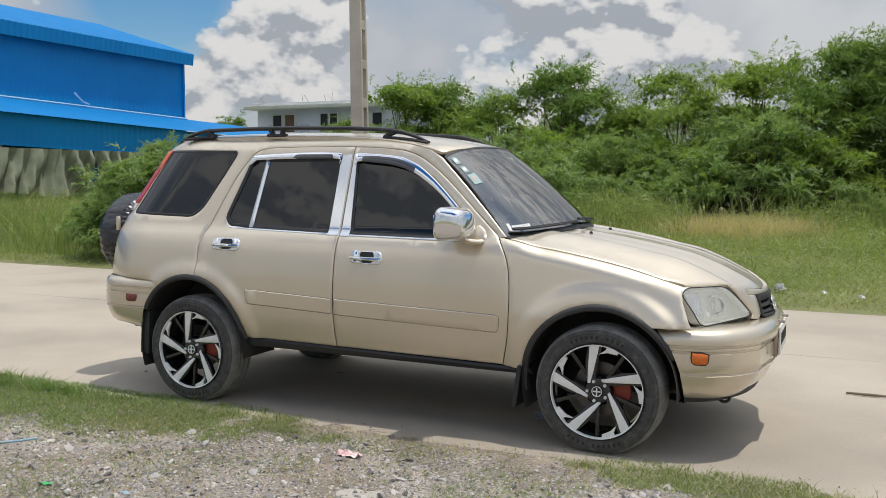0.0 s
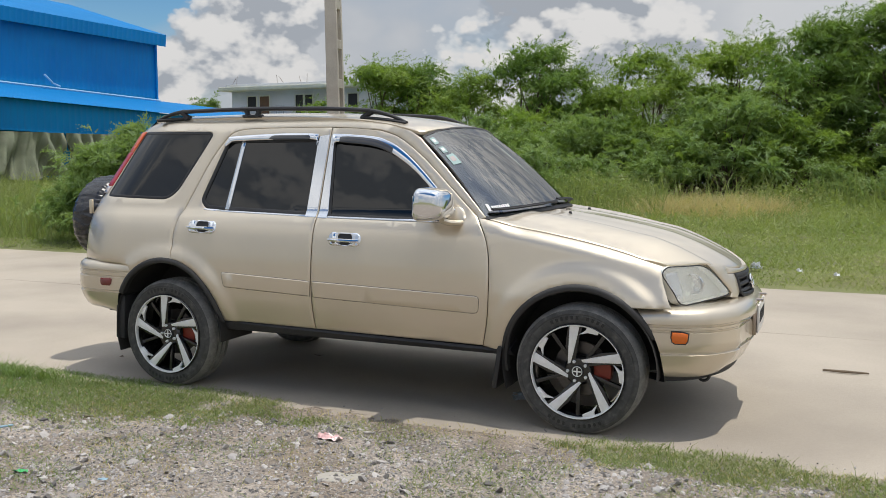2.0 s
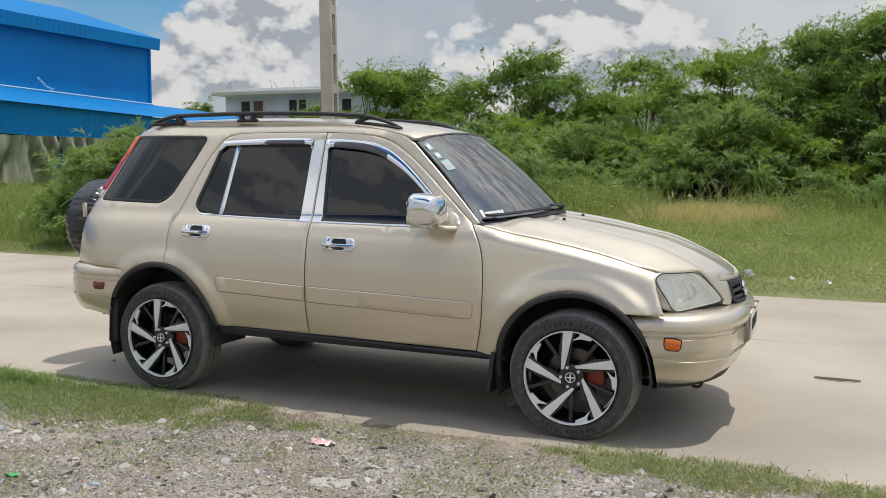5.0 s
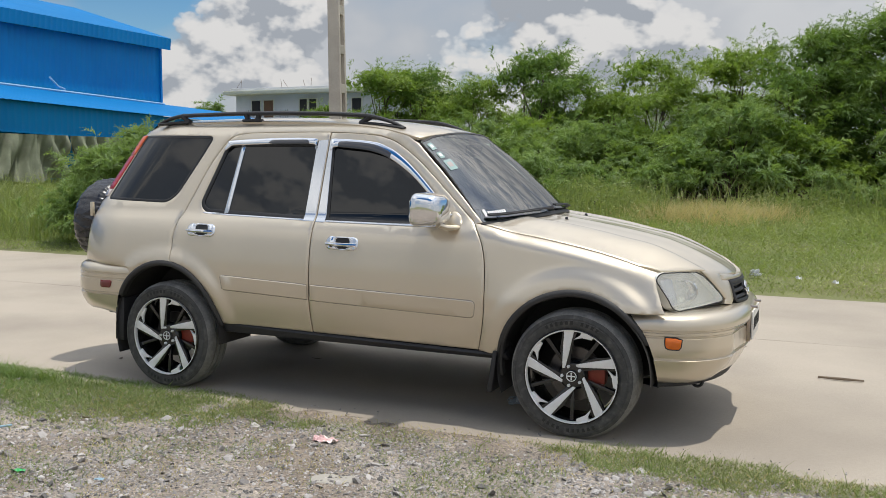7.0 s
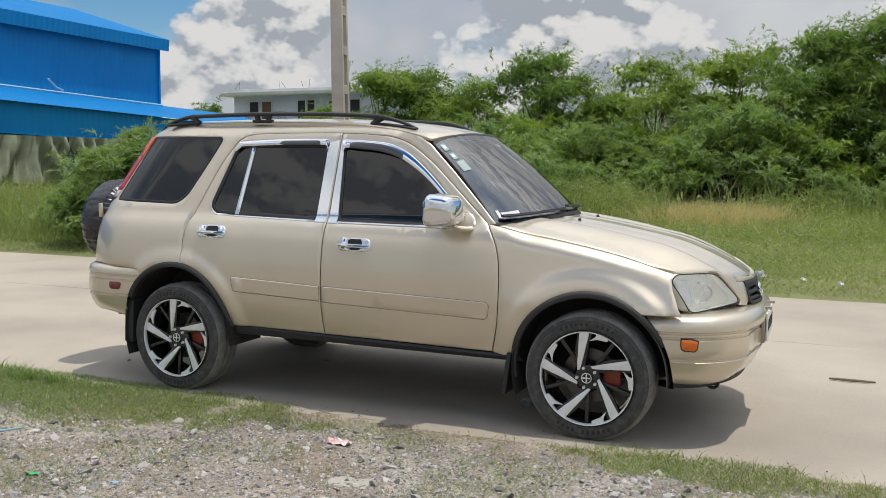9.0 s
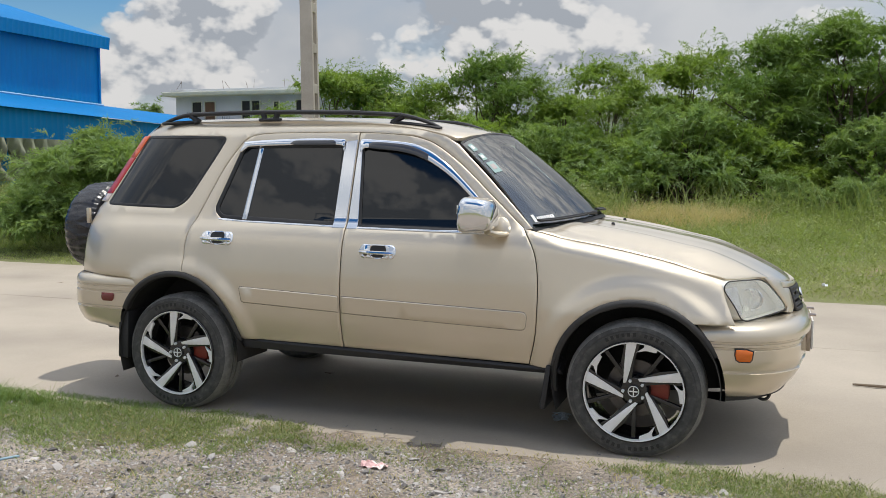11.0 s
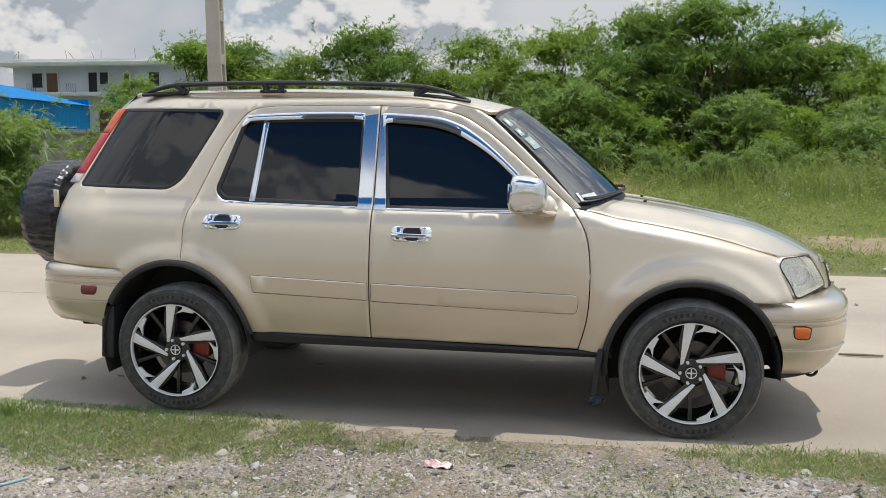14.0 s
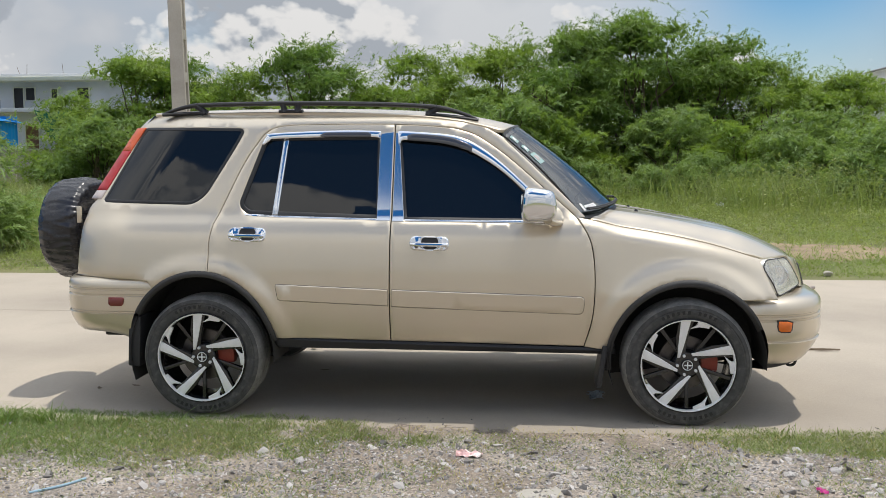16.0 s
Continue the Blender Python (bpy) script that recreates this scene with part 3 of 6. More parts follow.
for s in (1, -1):
    surf = side(s)
    # body side: rear quarter, door frame rail and windscreen pillar in one pressing
    shell = (
        [Vector(p) for p in reversed(REAR_DOOR_BACK)]
        + DOOR_TOP[1:]
        + V2([(0.775, 1.10), (0.66, 1.215), (0.50, 1.37), (0.385, 1.475), (0.325, 1.53), (0.25, 1.575), (0.10, 1.615), (-0.10, 1.638), (-0.40, 1.652), (-0.90, 1.662), (-1.40, 1.664), (-1.70, 1.663)])
        + V2([(rear_x(1.645) - 0.03, 1.645), (rear_x(1.592) - 0.03, 1.592), (rear_x(1.592) + 0.008, 1.592)]) + V2([(rear_x(z) + 0.008 * smoothstep(1.14, 1.2, z), z) for z in (1.55, 1.48, 1.40, 1.32, 1.25, 1.19, 1.15, 1.10, 1.00, 0.90, 0.80, 0.765)])
        + V2([(-1.80, 0.757), (-1.60, 0.748)])
        + [p for p in arch(HUB_R, 128, 93, 0.42, 0.462, 8)]
    )
    part("body_side", panel(shell, surf, 0.02, 0.028, holes=[inset(clean(QUARTER_GLASS, 0.05), -0.006)]), PAINT, car)
    part("quarter_glass", panel(QUARTER_GLASS, surf, 0.006, 0.022, lift=-0.003, edge=0.002), TINT, car, "dark tinted rear quarter glass", 25)
    part("quarter_seal", panel(inset(clean(QUARTER_GLASS, 0.05), -0.007), surf, 0.012, 0.05, holes=[inset(clean(QUARTER_GLASS, 0.05), 0.010)], lift=-0.001, edge=0.0015), SEAL_AND_SHADOW, car)
    # tail lamp up the corner pillar
    lamp = lambda z0, z1: V2([(rear_x(z) - 0.04, z) for z in np.linspace(z0, z1, 5)] + [(rear_x(z) + 0.031 + 0.025 * (1.6 - z), z) for z in np.linspace(z1, z0, 5)])[::-1]
    tail = part("tail_lamp", panel(lamp(1.185, 1.232), surf, 0.03, 0.03, lift=0.007), CLEARLENS, car, "tall pillar tail lamp in red, orange and clear")
    part("red_lens", panel(lamp(1.234, 1.455), surf, 0.03, 0.03, lift=0.007), REDLENS, tail)
    part("orange_lens", panel(lamp(1.457, 1.588), surf, 0.03, 0.03, lift=0.007), ORANGELENS, tail)
    # front wing
    wing = (
        [Vector((p.x + 0.002, p.y)) for p in DOOR_FRONT]
        + V2([(0.90, 0.395)])
        + arch(HUB_F, 172, 50, 0.42, 0.432, 22)
        + V2([(1.772, 0.672), (1.757, 0.70), (1.716, 0.80), (1.708, 0.845), (1.72, 0.868)])
        + V2([(x, hood_line(x) - 0.004) for x in (1.65, 1.55, 1.42, 1.27, 1.12, 1.0, 0.90, 0.82)])
        + V2([(0.76, 1.093)])
    )
    part("front_wing", panel(wing, surf, 0.02, 0.02, edge=0.003), PAINT, car)
    # doors
    gap = 0.0028
    rear = [Vector((p.x, p.y)) for p in REAR_DOOR_BACK[::-1]] + [p for p in DOOR_TOP[1:] if p.x < -0.27] + V2(SPLIT) + V2([(-0.60, 0.425), (-0.895, 0.428)]) + arch(HUB_R, 12, 89, 0.42, 0.462, 14)
    front = V2([(-0.262, 1.60)]) + [p for p in DOOR_TOP if p.x > -0.2] + DOOR_FRONT[1:] + V2([(0.30, 0.412), (-0.266, 0.42), (-0.262, 1.09)])
    for name, outline, glass in (("rear_door", rear, REAR_GLASS), ("front_door", front, FRONT_GLASS)):
        sealed = inset(clean(glass, 0.05), -0.012)
        door = part(name, panel(inset(clean(outline, 0.035), gap), surf, 0.03, 0.028, holes=[sealed]), PAINT, car)
        part("window_glass", panel(glass, surf, 0.006, 0.03, lift=-0.009, edge=0.001), TINT, door, "dark tinted window glass", 25)
        part("window_seal", panel(inset(clean(glass, 0.05), -0.013), surf, 0.02, 0.05, holes=[inset(clean(glass, 0.05), 0.012)], lift=-0.003, edge=0.002), SEAL_AND_SHADOW, door)
        if name == "rear_door":
            bar = V2([(-0.925, 1.105), (-0.893, 1.105), (-0.857, 1.53), (-0.885, 1.53)])
            part("division_bar", panel(bar, surf, 0.01, 0.05, lift=-0.002, edge=0.002), BRUSHED, door, "bright division bar")
            strip = V2([(-1.085, 1.100), (-0.9, 1.091), (-0.34, 1.077), (-0.34, 1.087), (-0.9, 1.101), (-1.075, 1.110)])
            pillar = V2([(-0.342, 1.075), (-0.268, 1.075), (-0.268, 1.555), (-0.342, 1.545)])
            vis = flow([(-1.008, 1.49), (-0.985, 1.535), (-0.95, 1.552), (-0.60, 1.566), (-0.36, 1.562), (-0.338, 1.548)], 5)
            vis_low = flow([(-0.343, 1.495), (-0.36, 1.527), (-0.60, 1.530), (-0.93, 1.522), (-0.965, 1.51), (-0.992, 1.49)], 5)
            smoke = rounded([(-0.69, 1.528, 0.01), (-0.66, 1.555, 0.03), (-0.40, 1.555, 0.02), (-0.385, 1.528, 0.01)])
            hx, hz = -1.048, 1.0
            mould = rounded([(-0.89, 0.735, 0.012), (-0.262 - 0.01, 0.712, 0.002), (-0.262 - 0.01, 0.622, 0.002), (-0.875, 0.645, 0.012)])
        else:
            strip = V2([(-0.19, 1.074), (0.25, 1.069), (0.56, 1.067), (0.60, 1.083), (0.25, 1.079), (-0.19, 1.084)])
            pillar = V2([(-0.256, 1.072), (-0.193, 1.072), (-0.236, 1.55), (-0.256, 1.55)])
            vis = flow([(-0.243, 1.55), (-0.22, 1.56), (0.02, 1.543), (0.12, 1.518), (0.22, 1.468), (0.36, 1.36), (0.60, 1.135)], 5)
            vis_low = flow([(0.575, 1.12), (0.36, 1.318), (0.22, 1.415), (0.12, 1.462), (0.0, 1.492), (-0.20, 1.512), (-0.228, 1.49), (-0.238, 1.49)], 5)
            smoke = flow([(-0.19, 1.512), (-0.17, 1.543), (0.02, 1.530), (0.12, 1.500), (0.17, 1.475)], 4) + flow([(0.165, 1.44), (0.12, 1.463), (0.0, 1.492), (-0.17, 1.509)], 4)
            hx, hz = -0.05, 0.958
            mould = rounded([(-0.262 + 0.008, 0.712, 0.002), (0.775, 0.684, 0.03), (0.765, 0.588, 0.03), (-0.262 + 0.008, 0.618, 0.002)])
        part("belt_strip", panel(strip, surf, 0.012, 0.08, lift=0.004, edge=0.003), CHROME, door, "chrome belt strip")
        part("pillar_trim", panel(pillar, surf, 0.006, 0.02, lift=0.003, edge=0.0015), BRUSHED, door, "polished steel pillar trim", 25)
        visor = part("rain_visor", panel(vis + vis_low, lambda x, z: (surf(x, z)[0], surf(x, z)[1] - s * 0.016 * (1 if s > 0 else 1), surf(x, z)[2]), 0.005, 0.04, edge=0.004), CHROME, door, "chrome and smoked window visor")
        part("smoked_band", panel(smoke, lambda x, z: (surf(x, z)[0], surf(x, z)[1] - s * 0.0185, surf(x, z)[2]), 0.004, 0.04, edge=0.002), SMOKE, visor)
        # side moulding: low raised band; black outline paints in its groove's shadow line
        part("side_moulding", panel(mould, surf, 0.012, 0.045, lift=0.0045, edge=0.004), PAINT, door, "body-coloured side moulding")
        part("moulding_seam", panel(inset(clean(mould, 0.045), -0.0008), surf, 0.003, 0.045, holes=[inset(clean(mould, 0.045), 0.004)], lift=0.0012, edge=0.0), SEAL_AND_SHADOW, door)
        # handle
        base = rounded([(hx - 0.105, hz + 0.039, 0.038), (hx + 0.105, hz + 0.036, 0.038), (hx + 0.105, hz - 0.039, 0.038), (hx - 0.105, hz - 0.036, 0.038)], 6)
        pit = rounded([(hx - 0.045, hz + 0.031, 0.025), (hx + 0.05, hz + 0.030, 0.025), (hx + 0.045, hz - 0.032, 0.03), (hx - 0.04, hz - 0.031, 0.03)], 5)
        handle = part("door_handle", panel(base, surf, 0.012, 0.03, holes=[pit], lift=0.007, edge=0.005), CHROME, door, "chrome door handle with dark recess")
        part("recess", panel(inset(clean(pit, 0.03), -0.004), surf, 0.004, 0.03, lift=0.001, edge=0.0005), SEAL_AND_SHADOW, handle)
        pts = [Vector(surf(hx + u, hz - 0.004 - u * 0.02)) + Vector((0, -s * (0.012 + 0.016 * max(0, 1 - (u / 0.095) ** 4)), 0)) for u in np.linspace(-0.095, 0.095, 13)]
        part("grip", tube(pts, 0.0115, 8, flat=0.9), CHROME, handle)
        if name == "front_door":
            part("lock", lathe([(0.0, -0.004), (0.010, -0.004), (0.012, 0.0)], (hx - 0.068, surf(hx, hz)[1] - s * 0.012, hz - 0.012), 14), STEEL, handle)
    # black wheel arch trims
    for hub, a0, a1, rz in ((HUB_F, 24, 188, 0.432), (HUB_R, 10, 150, 0.462)):
        outer, inner = arch(hub, a0, a1, 0.424, rz + 0.004, 30), arch(hub, a0, a1, 0.393, rz - 0.029, 30)
        part("arch_trim", panel(outer + inner[::-1], surf, 0.05, 0.05, lift=0.011, edge=0.008), TRIM, car, "black wheel arch trim")
        ys = (-s * 0.83, -s * 0.50)
        us = np.radians(np.linspace(-5, 200, 26))
        well = grid(us, [0, 0.5, 1], lambda a, v: (hub[0] + 0.405 * math.cos(a), ys[0] * (1 - v) + ys[1] * v, hub[1] + (rz - 0.02) * math.sin(a)))
        bm2 = bmesh.new()
        disc = [bm2.verts.new((hub[0] + 0.405 * math.cos(a), ys[1], hub[1] + (rz - 0.02) * math.sin(a))) for a in us]
        bm2.faces.new(disc)
        part("wheel_well", merge(well, bm2), LINER, car)
    # sill
    sill = V2([(-0.93, 0.438), (-0.6, 0.428), (0.0, 0.416), (0.78, 0.402), (0.93, 0.395), (0.945, 0.358), (-0.90, 0.366)])
    part("sill", panel(sill, lambda x, z: (x, -s * (0.752 + 0.03 * smoothstep(0.35, 0.40, z)), z), 0.12, 0.06, edge=0.01), PLASTIC, car, "black side sill")
    # mud flaps
    for (x0, x1, z0, z1, lean) in ((0.87, 0.90, 0.19, 0.42, -0.03), (-1.725, -1.655, 0.265, 0.55, 0.0)):
        b = box(x0, -0.60 * s, z0, x1, -0.815 * s, z1, 0.012)
        bmesh.ops.transform(b, matrix=Matrix.Translation((x0, 0, z1)) @ Matrix.Rotation(radians(8 if lean else 3), 4, "Y") @ Matrix.Translation((-x0, 0, -z1)), verts=b.verts[:])
        part("mud_flap", b, PLASTIC, car, "black rubber mud flap")


# door mirrors: chrome shell, glass facing back, arm to the door
def mirror_at(s):
    bm = bmesh.new()
    bmesh.ops.create_cube(bm, size=1.0)
    bmesh.ops.subdivide_edges(bm, edges=bm.edges[:], cuts=5, use_grid_fill=True)
    for v in bm.verts:
        p = v.co * 2
        n = (abs(p.x) ** 5 + abs(p.y) ** 5 + abs(p.z) ** 5) ** 0.2
        p = p / max(n, 1e-6)
        v.co = Vector((p.x * (0.092 - 0.012 * max(0.0, p.z)) + 0.528, -s * 0.872 + p.y * 0.112, 1.170 + p.z * (0.086 - 0.010 * p.x)))
    shell = part("door_mirror", bm, CHROME, car, "chrome door mirror", smooth=60)
    part("mirror_glass", box(0.4375, -s * 0.80, 1.118, 0.446, -s * 0.945, 1.218, 0.004), REFLECTOR, shell)
    part("mirror_arm", merge(tube([(0.575, -s * 0.87, 1.086), (0.60, -s * 0.84, 1.073), (0.625, -s * 0.79, 1.068), (0.64, -s * 0.73, 1.07)], [0.030, 0.030, 0.028, 0.026], 12, flat=0.55), panel(rounded([(0.555, 1.078, 0.02), (0.672, 1.075, 0.03), (0.648, 1.135, 0.04), (0.60, 1.16, 0.03)]), side(s), 0.02, 0.04, lift=0.008, edge=0.005)), PAINT, shell, "body-coloured mirror arm")
    return shell


mirror_at(1)
mirror_at(-1)

# roof
roof_z = curve1([-1.72, -1.4, -0.9, -0.4, -0.1, 0.10, 0.25, 0.40, 0.50], [1.690, 1.702, 1.708, 1.70, 1.685, 1.665, 1.638, 1.60, 1.565])
roof_half = curve1([-1.72, -1.5, -1.3, -0.9, -0.4, -0.1, 0.10, 0.25, 0.33], [0.40, 0.475, 0.494, 0.496, 0.508, 0.523, 0.548, 0.572, 0.582])


def roof_at(x, y):
    h = 0.53
    return (x, y, roof_z(x) - 0.042 * min(1.15, abs(y) / h) ** 3.2)


front_edge = lambda y: 0.42 - 0.25 * y * y
half = [(x, -roof_half(x)) for x in (-1.70, -1.55, -1.3, -0.9, -0.5, -0.1, 0.10, 0.22, 0.315)]
front_row = [(front_edge(y), y) for y in np.linspace(-0.56, 0.56, 15)]
roof_line = V2(half) + V2(front_row) + V2([(x, -y) for x, y in reversed(half)]) + V2([(-1.74, 0.3), (-1.75, 0.0), (-1.74, -0.3)])
part("roof", panel(roof_line, roof_at, 0.02, 0.08), PAINT, car)

# windscreen
ws_low = [(0.772, -0.722, 1.090), (0.87, -0.575, 1.10), (0.965, -0.30, 1.12), (0.995, 0, 1.128)]
ws_up = [(0.337, -0.578, 1.535), (0.372, -0.45, 1.572), (0.405, -0.24, 1.594), (0.415, 0, 1.60)]


def row(points, v):
    pts = [Vector(p) for p in points]
    pts = pts + [Vector((p.x, -p.y, p.z)) for p in reversed(pts[:-1])]
    ext = flow(pts, 4)
    t = v * (len(ext) - 1)
    i = min(int(t), len(ext) - 2)
    return ext[i].lerp(ext[i + 1], t - i)


def screen_at(u, v):
    a, b = row(ws_low, u), row(ws_up, u)
    p = a.lerp(b, v)
    bulge = 4 * v * (1 - v) * 0.018
    return p + Vector((bulge * 0.7, 0, bulge * 0.75))


screen = part("windscreen", panel(rounded([(0.0, 0.0, 0.03), (1.0, 0.0, 0.03), (1.0, 1.0, 0.03), (0.0, 1.0, 0.03)]), screen_at, 0.0, 0.06, edge=0.0), SCREEN, car, "laminated windscreen with stickers in its corner")
rim = rounded([(-0.006, -0.012, 0.03), (1.006, -0.012, 0.03), (1.006, 1.012, 0.03), (-0.006, 1.012, 0.03)])
hole = rounded([(0.004, 0.018, 0.03), (0.996, 0.018, 0.03), (0.996, 0.99, 0.03), (0.004, 0.99, 0.03)])
part("windscreen_seal", panel(rim, screen_at, 0.01, 0.05, holes=[hole], lift=0.002, edge=0.001), SEAL_AND_SHADOW, screen)
for u0, v0, du, dv, m in ((0.03, 0.865, 0.045, 0.085, STICKER), (0.035, 0.75, 0.045, 0.075, STICKER), (0.035, 0.60, 0.07, 0.12, STICKER)):
    mark_ = part("sticker", panel(V2([(u0, v0), (u0 + du, v0), (u0 + du, v0 + dv), (u0, v0 + dv)]), screen_at, 0.001, 0.03, lift=0.0035, edge=0), m, screen, "pale registration sticker")
    part("print", panel(V2([(u0 + du * 0.2, v0 + dv * 0.3), (u0 + du * 0.75, v0 + dv * 0.3), (u0 + du * 0.75, v0 + dv * 0.75), (u0 + du * 0.2, v0 + dv * 0.75)]), screen_at, 0.001, 0.03, lift=0.0055, edge=0), WHITE if dv < 0.1 else CLEARLENS, mark_)
# lettered decal along the foot of the glass, as bars
decal = [panel(V2([(0.075 + i * 0.0125, 0.075), (0.085 + i * 0.0125, 0.075), (0.087 + i * 0.0125, 0.115), (0.077 + i * 0.0125, 0.115)]), screen_at, 0.001, 0.03, lift=0.0035, edge=0) for i in range(9)]
decal.append(panel(V2([(0.045, 0.065), (0.066, 0.065), (0.068, 0.14), (0.047, 0.14)]), screen_at, 0.001, 0.03, lift=0.0035, edge=0))
part("decal", merge(*decal), WHITE, screen, "white decal strip")

# bonnet
hood_z = curve1([0.80, 1.02, 1.32, 1.64, 1.79, 1.90, 1.98, 2.03], [1.135, 1.112, 1.067, 1.002, 0.949, 0.897, 0.852, 0.812])


def hood_at(x, y):
    w = max(0.5, half_width(min(x, 1.72), hood_line(min(x, 1.72)) - 0.004) - 0.005)
    t = min(1.0, abs(y) / w) ** (2.6 + 2.0 * smoothstep(1.45, 1.75, x))
    xe = x + 0.42 * y * y * smoothstep(1.2, 1.8, x)
    ridge = 0.013 * smoothstep(0.37, 0.405, abs(y)) * smoothstep(0.64, 0.45, abs(y)) + 0.004 * smoothstep(0.06, 0.10, abs(y)) * smoothstep(0.22, 0.12, abs(y))
    return (x, y, hood_z(xe) * (1 - t) + (hood_line(x) + 0.002) * t + ridge)


hood_front = [(2.025 - 0.75 * y * y, y) for y in np.linspace(-0.64, 0.64, 21)]
wing_half = lambda x: half_width(x, hood_line(x) - 0.004) - 0.003
hood_side = [(x, wing_half(x)) for x in (1.62, 1.5, 1.35, 1.2, 1.05, 0.92, 0.85, 0.80)]
hood_back = hood_side + [(0.985 - 0.36 * y * y, y) for y in np.linspace(0.68, -0.68, 17)] + [(x, -y) for x, y in reversed(hood_side)]
hood = part("bonnet", panel(V2(hood_front + hood_back), hood_at, 0.02, 0.022, edge=0.003), PAINT, car)
for y in (-0.22, 0.22):
    part("washer_jet", tube([(1.10, y, hood_at(1.10, y)[2] - 0.002), (1.10, y, hood_at(1.10, y)[2] + 0.012)], [0.012, 0.007], 8), PLASTIC, hood)
# scuttle with wipers
cowl = grid(np.linspace(-0.715, 0.715, 17), [0, 0.5, 1], lambda y, v: (0.80 - 0.34 * y * y + 0.19 + 0.02 * v - 0.10 * (1 - v), y, 1.098 - 0.05 * y * y - 0.012 * (1 - v)))
part("scuttle", cowl, PLASTIC, car)
for y0, y1 in ((-0.10, -0.60), (0.42, -0.06)):
    pts = [screen_at(0.5 + y / 1.30, 0.03 + 0.05 * abs(y - y0)) + Vector((0.016, 0, 0.02)) for y in np.linspace(y0, y1, 9)]
    wiper = part("wiper", tube(pts, [0.012] + [0.007] * 8, 6), PLASTIC, car, "black wiper arm")
    part("blade", tube([p + Vector((0.012, 0, -0.004)) for p in pts[2:]], 0.005, 5), SEAL_AND_SHADOW, wiper)


# bumpers: a section carried round a plan curve
def around(x_side, x_end, half, power, n=48):
    out = []
    for i in range(n + 1):
        a = -math.pi / 2 + math.pi * i / n
        c, s_ = math.cos(a), math.sin(a)
        out.append((x_side + (x_end - x_side) * abs(c) ** (2 / power), half * math.copysign(abs(s_) ** (2 / power), s_)))
    return out


def bumper(plan, section, shape=None):
    sign = 1 if plan[len(plan) // 2][0] > 0 else -1

    def at(i, k):
        j0, j1 = max(0, i - 1), min(len(plan) - 1, i + 1)
        t = Vector((plan[j1][0] - plan[j0][0], plan[j1][1] - plan[j0][1])).normalized()
        n = Vector((t.y, -t.x)) * sign
        off, z = section[k]
        if shape:
            off, z = shape(plan[i], off, z)
        return (plan[i][0] + n.x * off, plan[i][1] + n.y * off, z)

    bm = grid(range(len(plan)), range(len(section)), at)
    hub, rz = (HUB_F, 0.436) if sign > 0 else (HUB_R, 0.466)
    for v in bm.verts:
        # cut back along the wheel arch
        t = max(0.0, (v.co.z - hub[1]) / rz)
        reach = 0.424 * math.sqrt(max(0.0, 1 - t * t))
        if abs(v.co.y) > 0.6 and (v.co.x - hub[0]) * sign < reach:
            v.co.x = hub[0] + sign * reach
    bmesh.ops.recalc_face_normals(bm, faces=bm.faces[:])
    return bm


front_plan = [(1.55, -0.797)] + around(1.63, 2.135, 0.795, 2.7) + [(1.55, 0.797)]
front_section = [(-0.24, 0.672), (-0.18, 0.672), (-0.12, 0.670), (-0.085, 0.672), (-0.05, 0.668), (-0.022, 0.657), (-0.006, 0.638), (0.0, 0.615), (0.0, 0.592), (-0.007, 0.588), (-0.007, 0.580), (0.0, 0.576), (0.0, 0.566), (-0.006, 0.562), (-0.006, 0.555), (0.0, 0.551), (0.002, 0.50), (0.0, 0.462), (-0.008, 0.452), (-0.008, 0.446), (0.001, 0.440), (-0.012, 0.40), (-0.035, 0.355), (-0.06, 0.325), (-0.085, 0.312), (-0.13, 0.308)]


def front_shape(p, off, z):
    """A long shallow recess across the nose, below the grille."""
    t = smoothstep(0.52, 0.44, abs(p[1]))
    if 0.36 < z < 0.60:
        off -= 0.022 * t * smoothstep(0.60, 0.56, z) * smoothstep(0.36, 0.42, z)
    k = smoothstep(0.40, 0.37, abs(p[1])) * smoothstep(0.26, 0.29, abs(p[1]))
    if 0.38 < z < 0.56:
        off -= 0.008 * k
    off -= 0.025 * smoothstep(0.6, 0.2, abs(p[1])) * smoothstep(0.36, 0.30, z) + 0.035 * smoothstep(0.72, 0.45, abs(p[1])) * smoothstep(0.47, 0.32, z)
    return off, z


front_bumper = part("front_bumper", bumper(front_plan, front_section, front_shape), PAINT, car)
part("lower_valance", bumper([(x - 0.10, y * 0.93) for x, y in front_plan], [(-0.01, 0.36), (-0.01, 0.295), (-0.04, 0.282), (-0.2, 0.287)]), PLASTIC, car)
part("tow_eye", merge(lathe([(0.028, -0.008), (0.036, 0.0), (0.028, 0.008), (0.020, 0.0)], (1.905, -0.56, 0.305), 18, closed=True), tube([(1.80, -0.56, 0.32), (1.875, -0.56, 0.308)], 0.016, 8)), PLASTIC, car, "tow eye under the front bumper")
for s in (1, -1):
    near_y = curve1([p[0] for p in front_plan[1:20]], [-p[1] for p in front_plan[1:20]])
    msurf = lambda x, z: (x, -s * near_y(x), z)
    mark = rounded([(1.768, 0.558, 0.008), (1.852, 0.556, 0.008), (1.846, 0.500, 0.012), (1.780, 0.502, 0.012)])
    lamp_ = part("side_marker", panel(mark, msurf, 0.012, 0.03, lift=0.006, edge=0.003), AMBER, front_bumper, "amber side marker lamp")
    part("marker_rim", panel(inset(clean(mark, 0.02), -0.005), msurf, 0.012, 0.03, holes=[inset(clean(mark, 0.02), 0.001)], lift=0.0035, edge=0.001), SEAL_AND_SHADOW, lamp_)

